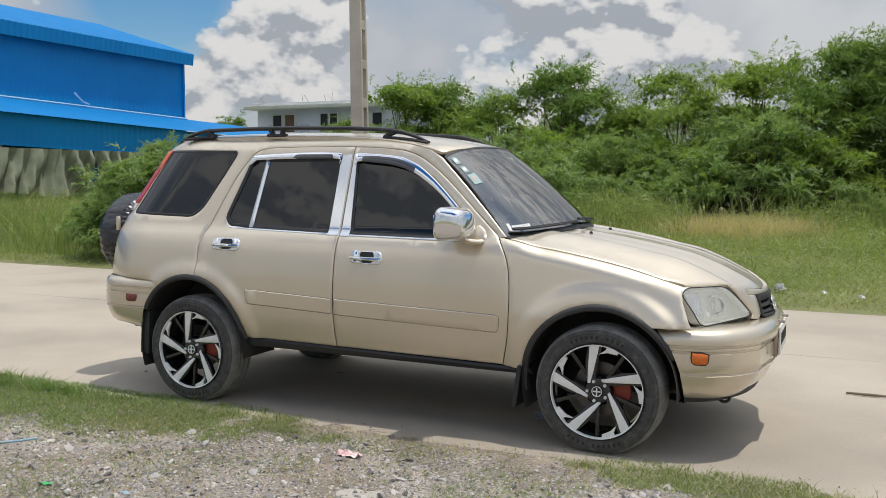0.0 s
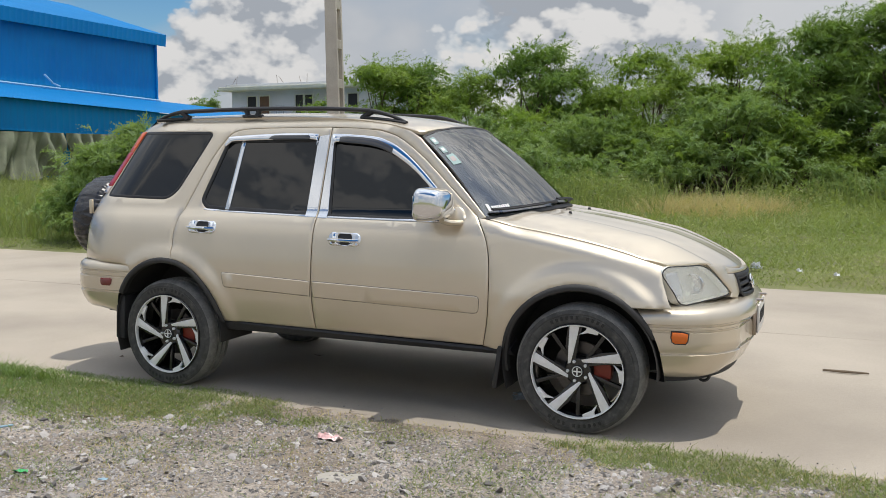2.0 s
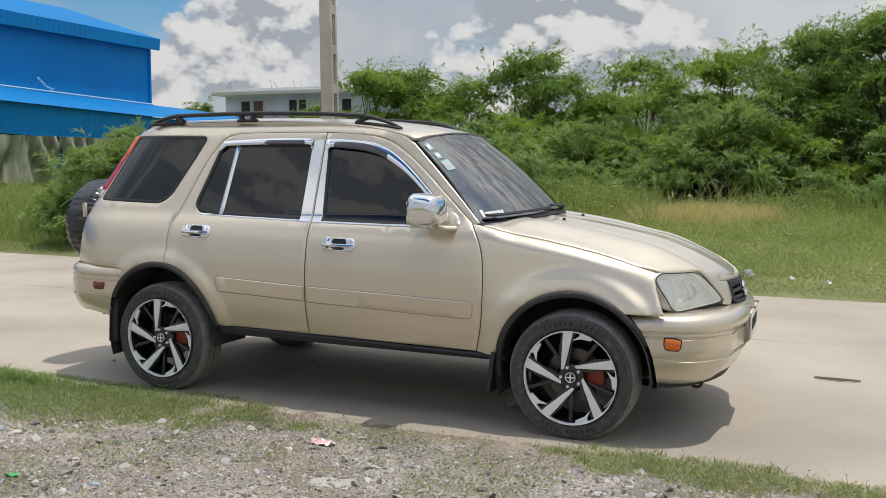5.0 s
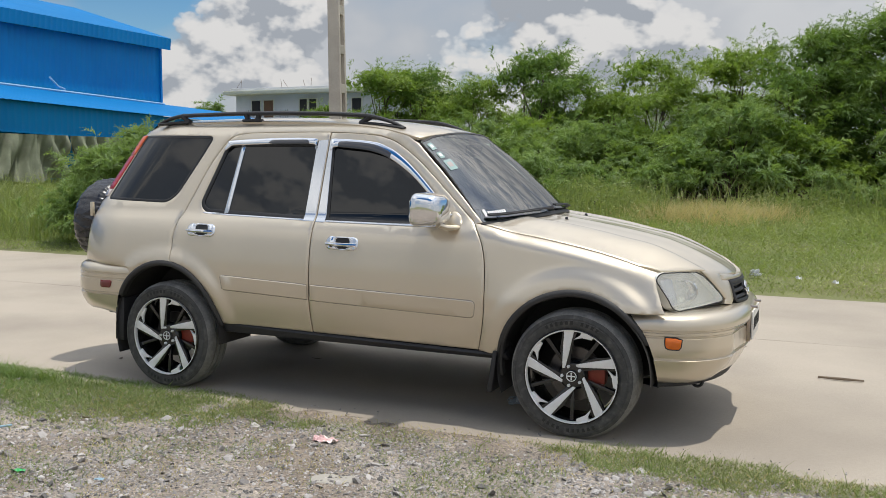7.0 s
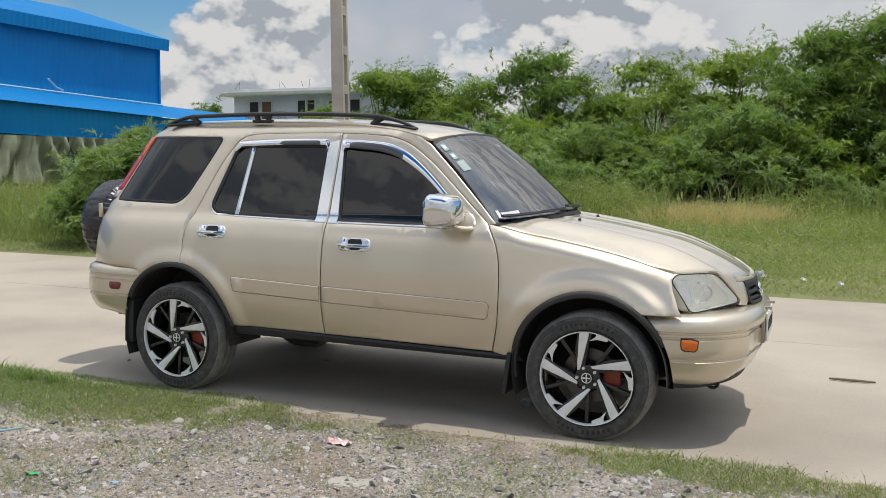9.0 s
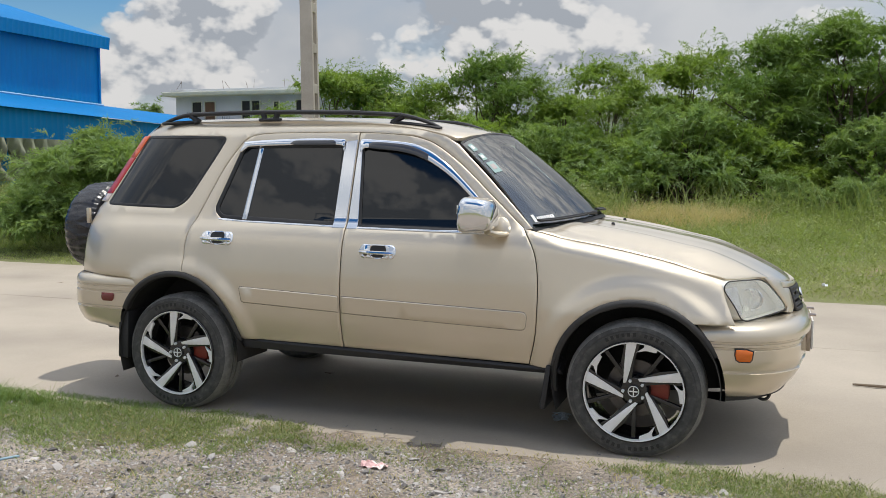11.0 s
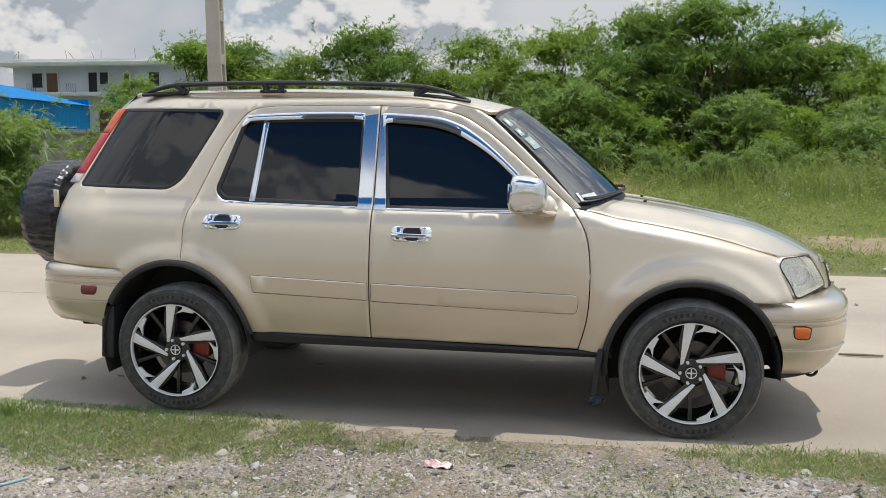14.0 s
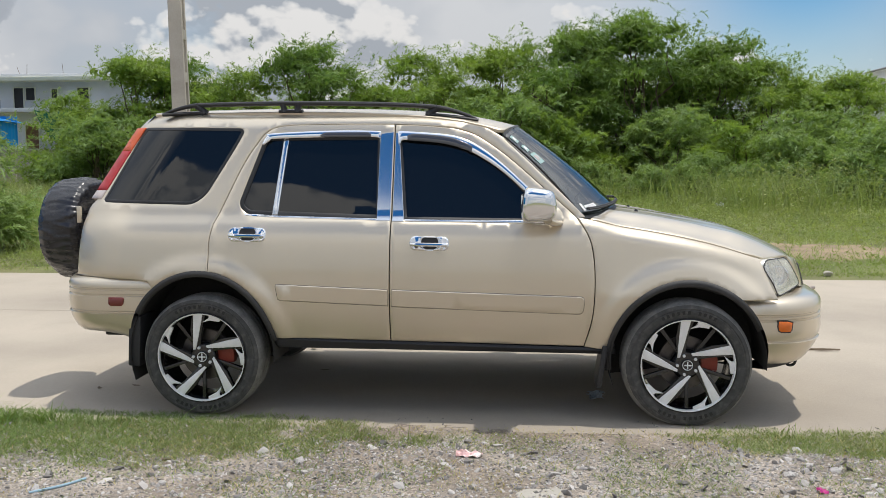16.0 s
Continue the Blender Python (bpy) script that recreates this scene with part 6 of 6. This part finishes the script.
LABEL_BUSH = "dense leafy green bush at the foot of the trees"
bushes = [
    plant_tree("bush", 21, 2.7, 1.9, 62, 30, LEAF_PALE, LABEL_BUSH, "bush", wind=0.1, low=0.05, leaf=0.09, width=0.036),
    plant_tree("bush", 22, 2.1, 1.8, 58, 30, LEAF_A, LABEL_BUSH, "bush", wind=0.1, low=0.05, leaf=0.09, width=0.036),
]
spots = [
    (1, -15.2, 23.6, 1.0, 110), (0, -13.2, 22.5, 1.0, 0), (1, -10.8, 23, 1.2, 70), (0, -8.4, 22.6, 1.05, 140), (1, -6.2, 23.2, 1.3, 20), (0, -4.2, 22.4, 1.0, 200), (1, -2.2, 22.6, 1.15, 300),
    (0, -0.2, 22.2, 1.2, 100), (1, 1.3, 23.4, 1.2, 40), (0, 4.9, 23.6, 1.05, 250), (1, 6.8, 22.4, 1.1, 10), (0, 9.0, 21.8, 1.0, 160), (1, 11.2, 21.5, 1.15, 90), (0, 13.5, 22, 1.0, 30), (1, 15.6, 21, 1.2, 220), (1, 3.2, 25.2, 1.0, 120), (1, 5.9, 27.0, 1.1, 300), (1, -3.3, 26.4, 1.0, 40), (1, 9.6, 25.6, 1.1, 190), (0, -1.8, 24.3, 1.1, 65), (1, -1.4, 27.4, 1.3, 230), (1, -4.8, 25.0, 1.2, 150),
]
used = set()
for k, x, y, s, turn in spots:
    m = pose(x, y, ground_height(x, y) - 0.02, 0, 0, turn)
    ob = bushes[k] if k not in used else copy_thing(bushes[k], m)
    used.add(k)
    ob.matrix_basis = m @ Matrix.Diagonal((s, s, s, 1))
# pale shrubs out in the field, and the big one by the road behind the car
shrub = plant_tree("shrub", 31, 1.35, 1.15, 34, 40, LEAF_PALE, "low pale green shrub in the rough field", "bush", wind=0.1, low=0.15, leaf=0.07, width=0.028)
for i, (x, y, s, turn) in enumerate([(8.6, 17.5, 1.0, 0), (10.4, 15.6, 1.15, 90), (6.2, 19.0, 0.75, 40), (12.0, 18.2, 1.25, 200), (4.0, 19.8, 0.7, 120), (9.4, 13.2, 0.8, 300), (13.0, 14.2, 1.1, 10), (-3.6, 19.0, 0.95, 77), (7.6, 19.6, 1.35, 15), (9.6, 19.0, 1.6, 260), (11.0, 17.0, 1.5, 130), (12.8, 16.4, 1.6, 330), (5.2, 20.4, 0.95, 200), (2.4, 20.8, 0.8, 50), (-4.9, 18.2, 1.1, 140), (-5.9, 19.6, 1.5, 10), (-2.2, 20.2, 1.0, 290)]):
    m = pose(x, y, ground_height(x, y) - 0.02, 0, 0, turn)
    ob = shrub if i == 0 else copy_thing(shrub, m)
    ob.matrix_basis = m @ Matrix.Diagonal((s, s, s, 1))
big = plant_tree("roadside_bush", 41, 2.35, 1.5, 170, 60, LEAF_PALE, "large feathery bush at the far edge of the road", "bush", wind=0.05, low=0.02, leaf=0.06, width=0.022)
big.matrix_basis = pose(-8.35, 6.85, 0.0, 0, 0, 30) @ Matrix.Diagonal((0.9, 0.9, 0.84, 1))
side_bush = copy_thing(big, pose(-7.6, 7.9, 0.0, 0, 0, 160))
side_bush.matrix_basis = pose(-10.5, 8.4, 0.0, 0, 0, 160) @ Matrix.Diagonal((0.8, 0.8, 0.62, 1))
bare = []
r = np.random.default_rng(5)
for i in range(9):
    a = r.uniform(0, math.tau)
    bare.append(tube(limb_path((0, 0, 0), (math.cos(a) * 0.7, math.sin(a) * 0.5, r.uniform(0.7, 1.3)), r), [0.014 * (1 - 0.8 * k / 6) for k in range(7)], 5))
tagged(part("dead_branch", merge(*bare), TWIG), "bare grey dead branches among the shrubs", "branch").matrix_basis = pose(8.2, 19.4, 0.3)


# ---- grass of the field ----
def straw_zone(x, y):
    return blob(x, y, -0.2, 16.6, 1.75, 2.3, 0.8) * smoothstep(-0.7, -0.1, nz(x, y, 1.3, 6))


r = np.random.default_rng(9)
p = scatter(r, 22000, -16, 8, 5.1, 6.6, lambda x, y: smoothstep(5.05, 5.35, y + 0.12 * nz(x, y, 1.5)) * (1 - blob(x, y, 4.6, 7.5, 1.6, 0.9)))
near = blades(p, 0.06, 0.008, 1.8, r, flat=True)
p = scatter(r, 60000, -20, 12, 6.2, 13, lambda x, y: 1 - 0.72 * blob(x, y, 4.6, 7.7, 1.7, 1.0))
mid_ = blades(p, 0.13, 0.011, 2.0, r, flat=True)
p = scatter(r, 34000, -26, 18, 12, 24, lambda x, y: 1 - 0.95 * straw_zone(x, y))
far_ = blades(p, 0.26, 0.026, 1.6, r, flat=True)
quads_object("field_grass", np.concatenate([near, mid_, far_]), GRASS, "rough green grass of the far field", "grass")
p = scatter(r, 30000, -5, 5, 13, 20, straw_zone)
quads_object("straw_grass", blades(p, 0.46, 0.010, 1.3, r), GRASS_DRY, "patch of dry straw-coloured grass", "grass")
# low herbs: small leaves at all angles over the grass, heaped into banks of tall weeds
def weed_bank(x, y):
    return max(0.95 * blob(x, y, -2.9, 17.0, 2.0, 2.6, 0.9), 0.55 * blob(x, y, 1.6, 19.2, 2.6, 1.4, 0.8), 1.1 * blob(x, y, 7.2, 17.0, 3.4, 3.0, 0.9), 1.2 * blob(x, y, 11.2, 15.6, 2.6, 3.0, 0.9), 0.75 * blob(x, y, -15.5, 11.0, 5.5, 4.0, 0.9))


p = scatter(r, 200000, -18, 13, 5.3, 22.5, lambda x, y: (0.72 + 0.8 * nz(x, y, 0.8, 3)) * (1 - 0.97 * straw_zone(x, y)) * (1 - 0.9 * blob(x, y, 4.6, 7.7, 1.7, 1.0)))
n = len(p)
lump = np.array([0.5 + nz(a, b, 1.1, 7) + 0.6 * nz(a, b, 3.0, 2) for a, b, _ in p])
p[:, 2] += r.uniform(0.02, 0.30, n) * (0.45 + 0.085 * (p[:, 1] - 5)) * np.clip(lump, 0.15, 1.6)
extra = scatter(r, 150000, -20, 13.5, 7.5, 20.5, lambda x, y: min(1.0, 1.6 * weed_bank(x, y)))
tall_ = np.array([weed_bank(a, b) * (1 + 0.55 * nz(a, b, 1.6, 9) + 0.4 * nz(a, b, 5.0, 3)) for a, b, _ in extra])
extra[:, 2] += np.clip(tall_, 0.05, 1.6) * r.uniform(0, 1, len(extra)) ** 0.4
p = np.concatenate([p, extra])
n = len(p)
ax = r.normal(size=(n, 3)) * np.array([1, 1, 0.6])
ax /= np.linalg.norm(ax, axis=1)[:, None]
bx = np.cross(ax, r.normal(size=(n, 3)))
bx /= np.linalg.norm(bx, axis=1)[:, None]
sz = (r.uniform(0.014, 0.036, n) * (0.7 + 0.06 * (p[:, 1] - 5)))[:, None]
quads_object("herbs", np.stack([p - ax * sz, p + bx * sz * 0.45, p + ax * sz, p - bx * sz * 0.45], 1), HERB, "low leafy herbs through the rough grass", "weeds")
p = scatter(r, 5000, -18, 12, 6.4, 18, lambda x, y: 0.35 + 0.5 * nz(x, y, 0.6, 3))
quads_object("weeds", fronds(np.repeat(p, 1, 0) + np.array([0, 0, 0.05]), np.tile(np.array([0.05, 0, 1.0]), (len(p), 1)) + r.normal(scale=0.35, size=(len(p), 3)), r.uniform(0.10, 0.30, len(p)), r, 0.06, 0.014, 3, 0.4), HERB, "broad-leaved weeds among the grass", "weeds")
p = scatter(r, 26000, -20, 13.5, 7.5, 20.5, lambda x, y: min(1.0, 1.3 * weed_bank(x, y)))
bank_blades = blades(p, 0.95, 0.016, 0.7, r)
quads_object("tall_weeds", bank_blades, HERB, "bank of tall pale weeds before the trees", "weeds")
p = scatter(r, 36000, -34, -9.5, 6.0, 26, lambda x, y: 0.8)
quads_object("tall_grass", blades(p, 0.62, 0.022, 1.0, r), GRASS, "tall rough grass before the blue shed", "grass")

# bare earth where the verge is worn
bm = grid(np.linspace(2.6, 6.8, 30), np.linspace(6.3, 9.2, 20), lambda x, y: (x, y, ground_height(x, y) + 0.02 * blob(x, y, 4.7, 7.6, 1.7, 1.0) - 0.02 * (1 - blob(x, y, 4.7, 7.6, 1.7, 1.0))))
tagged(part("bare_earth", bm, mat("orange_earth", (0.30, 0.225, 0.145), 0.95, vary=0.3, scale=3, bump=0.5, bump_scale=20), smooth=60), "bare orange earth patch in the field", "ground", kind="structure")

# ---- concrete pole across the road ----
pole = thing("utility_pole", "tall tapered concrete utility pole with recessed pockets", "pole")
H = 8.5


def tapered(x0, x1, y0, y1, z0, z1):
    b = box(x0, y0, z0, x1, y1, z1, 0.006, 1)
    for v in b.verts:
        f = 1.18 - 0.42 * v.co.z / H
        v.co.x *= f
        v.co.y *= f
    return b


part("flange", tapered(-0.085, 0.085, -0.115, -0.065, -0.2, H), CEMENT, pole)
part("flange", tapered(-0.085, 0.085, 0.065, 0.115, -0.2, H), CEMENT, pole)
part("web", tapered(-0.03, 0.03, -0.065, 0.065, -0.2, H), CEMENT, pole)
z = 0.2
while z < H:
    part("rung", tapered(-0.083, 0.083, -0.065, 0.065, z, z + 0.13), CEMENT, pole)
    z += 0.55
pole.matrix_basis = pose(-4.07, 6.17, 0, 0.3, -0.8, 8)

# ---- blue warehouse beyond the field ----
shed = thing("warehouse", "bright blue corrugated steel warehouse with a lean-to roof", "warehouse")


def ribbed(y0, y1, z0, z1, x0, x1, pitch=0.30, depth=0.012):
    """Trapezoid-ribbed sheet that runs along y; from (x0, z0) at its foot to (x1, z1) at its head."""
    ysr = []
    y = y0
    while y < y1:
        for d, h in ((0, 0), (0.55, 0), (0.68, 1), (0.87, 1)):
            ysr.append((min(y1, y + d * pitch), h))
        y += pitch
    ysr.append((y1, 0))
    n = Vector((z1 - z0, 0, -(x1 - x0))).normalized() * depth
    return grid(range(len(ysr)), [0, 1], lambda i, v: (x0 + (x1 - x0) * v + n.x * ysr[i][1], ysr[i][0], z0 + (z1 - z0) * v + n.z * ysr[i][1]))


YA, YB = -8.0, 28.95
part("wall", ribbed(YA, 28.6, 2.0, 6.6, -26.6, -26.6, 0.28), BLUE, shed)
part("end_wall", box(-37.6, 28.4, 0.0, -26.62, 28.58, 6.7), BLUE, shed)
part("fascia", ribbed(YA, YB, 6.55, 7.07, -26.2, -26.15, 0.28), BLUE, shed)
part("roof", ribbed(YA, YB, 7.07, 8.85, -26.15, -32.0, 0.28), BLUE_ROOF, shed)
part("roof_back", ribbed(YA, YB, 7.07, 8.85, -37.9, -32.0, 0.28), BLUE_ROOF, shed)
part("gable", prism([(-37.6, 6.6), (-26.65, 6.6), (-26.65, 6.9), (-32, 8.7), (-37.6, 6.9)], 28.5, 28.6), BLUE, shed)
part("corner_trim", box(-26.7, 28.6, 0, -26.5, 28.7, 6.8), BLUE, shed)
part("flashing", tube([(-26.5, YA, 4.97), (-26.5, 28.8, 4.08)], 0.05, 6), mat("pale_flashing", (0.35, 0.55, 0.75), 0.4, metal=0.2), shed)
part("loose_flashing", tube([(-26.35, 22.7, 4.3), (-26.2, 22.2, 4.38), (-26.2, 21.8, 4.7)], 0.04, 6), mat("bent_flashing", (0.45, 0.62, 0.8), 0.4, metal=0.2), shed)
def falling(bm):
    """Let a lean-to piece drop slightly towards its far end."""
    for v in bm.verts:
        v.co.z += 0.06 - 0.024 * (v.co.y - 18.5)
    return bm


part("lean_to_roof", falling(ribbed(YA, 34.3, 3.30, 4.25, -22.4, -26.6, 0.28)), BLUE_ROOF, shed)
part("skirt", falling(ribbed(YA, 33.9, 2.25, 3.30, -22.6, -22.6, 0.28)), BLUE, shed)
part("skirt_end", falling(box(-26.6, 33.85, 2.25, -22.6, 33.95, 3.6)), BLUE, shed)
for i in range(9):
    y = 33.8 - i * 4.6
    part("post", tube([(-22.7, y, 0), (-22.7, y, 2.4)], 0.05, 8), CEMENT, shed)
# tarpaulins slung below the lean-to
def tarp_at(y, v, seed):
    gather = abs(math.sin((y + seed) * 0.55))
    zt, zb = 2.3, 0.9
    z = zt + (zb - zt) * v - 0.30 * gather * v * (1 - v) - 0.25 * (1 - gather) * v
    return (-22.35 + (0.30 * math.sin(y * 9.5 + 8 * v * math.sin(y * 0.9)) + 0.12 * math.sin(y * 23 + 9 * v)) * (0.25 + 0.75 * v) + 0.08 * noise.noise(Vector((y * 2, v * 3, seed))), y, z)


for a, b, sd in ((9.0, 18.9, 0.0), (19.1, 30.0, 1.3)):
    tagged(part("tarpaulin", grid(np.linspace(a, b, 260), np.linspace(0, 1, 14), lambda y, v: tarp_at(y, v, sd)), TARP, smooth=70), "draped grey-green tarpaulin hung below the blue shed", "tarpaulin")

# ---- two-storey house behind ----
house = thing("house", "grey-white two-storey house with a flat roof", "house")
HY = 40.0
house.matrix_basis = pose(0.25, 0, -0.1)
part("wall", box(-30.9, HY, 0.0, -19.0, HY + 8, 5.44), PLASTER, house)
roof_slab = part("roof", box(-31.2, HY - 0.9, 5.42, -18.6, HY + 8.3, 5.64, 0.03), ROOF_EDGE, house, "cream flat roof edge")
part("parapet", box(-31.0, HY - 0.4, 5.64, -18.8, HY + 8, 5.82, 0.02), PLASTER, house)
part("balcony", box(-31.8, HY - 1.0, 3.85, -18.8, HY, 4.05, 0.02), PLASTER, house)
part("plinth_ledge", box(-31.8, HY - 0.6, 1.85, -18.8, HY, 1.98, 0.02), CEMENT, house)
part("plinth", box(-31.7, HY - 0.5, 0.0, -18.9, HY - 0.002, 1.85), CEMENT, house)
for x0, x1, z0, z1, m, nm in ((-29.75, -29.15, 4.35, 5.1, OPENING, "window"), (-28.9, -28.25, 4.1, 5.1, WOOD, "door"), (-26.45, -25.95, 4.1, 5.12, OPENING, "door"), (-25.8, -25.32, 4.5, 5.12, OPENING, "window"), (-24.4, -24.1, 4.6, 5.05, OPENING, "window"), (-25.9, -25.2, 2.0, 3.2, WOOD, "door"), (-29.0, -28.4, 2.0, 3.2, WOOD, "door"), (-23.0, -22.4, 4.4, 5.1, OPENING, "window")):
    op = part(nm, box(x0, HY - 0.03, z0, x1, HY - 0.004, z1, 0.0), m, house)
    part("frame", merge(box(x0 - 0.05, HY - 0.06, z0 - 0.05, x0, HY - 0.002, z1 + 0.05), box(x1, HY - 0.06, z0 - 0.05, x1 + 0.05, HY - 0.002, z1 + 0.05), box(x0, HY - 0.06, z1, x1, HY - 0.002, z1 + 0.05)), ROOF_EDGE, op)
for i in range(10):
    x = -29.5 + i * 0.12 if i < 5 else -27.2 + (i - 5) * 0.12
    part("railing_bar", tube([(x, HY - 0.9, 4.05), (x, HY - 0.9, 4.5)], 0.012, 5), PLASTIC, house)
r = np.random.default_rng(3)
for x in (-31.2, -30.9, -28.0, -27.6, -26.4, -26.0, -24.0):
    part("starter_bar", tube([(x, HY + 0.5, 5.9), (x + r.normal() * 0.15, HY + 0.5, 6.25 + r.uniform(0, 0.25))], 0.012, 4), TWIG, house)
tagged(part("shade_net", grid(np.linspace(-24.6, -21.0, 30), np.linspace(0, 1, 8), lambda x, v: (x, HY - 1.1 + 0.1 * math.sin(x * 5), 3.85 - 0.12 * abs(math.sin((x + 24.6) * 1.7)) - v * (1.75 * smoothstep(-24.9, -23.3, x) - 0.1))), NET, smooth=60), "green shade net hung under the balcony", "net")
wall2 = tagged(part("garden_fence", box(-33, 36.4, 0.0, -17, 36.5, 0.9, 0.01), CEMENT), "low grey block fence before the house", "fence")
# roofs that show over the trees on the other side
house2 = thing("far_house", "far house with a pale roof among the trees", "house")
house2.matrix_basis = pose(0.9, 0, -0.25)
part("wall", box(13.5, 34, 0, 22, 40, 4.4), PLASTER, house2)
part("roof", box(13.2, 33.4, 4.4, 22.4, 40.4, 4.75, 0.03), ROOF_EDGE, house2)
part("dormer", prism([(14.6, 5.35), (16.6, 5.9), (18.6, 5.35)], 34, 38), mat("grey_roof", (0.2, 0.2, 0.21), 0.7), house2)
part("upper_wall", box(14.9, 34.3, 4.75, 18.3, 37.7, 5.36), PLASTER, house2)
house3 = thing("far_building", "pale low building half hidden by the trees", "house")
part("wall", box(-9, 40, 0, -1, 45, 3.9), PLASTER, house3)
part("roof", box(-9.4, 39.5, 3.9, -0.6, 45.5, 4.35, 0.05), ROOF_EDGE, house3)
palm = plant_tree("palm", 51, 5.2, 1.2, 10, 60, LEAF_B, "dark small tree beside the far house", "tree", wind=0.0, low=0.8, leaf=0.2, width=0.05)
palm.matrix_basis = pose(-36.6, 45, 0.0) @ Matrix.Diagonal((1.1, 1.1, 1.12, 1))
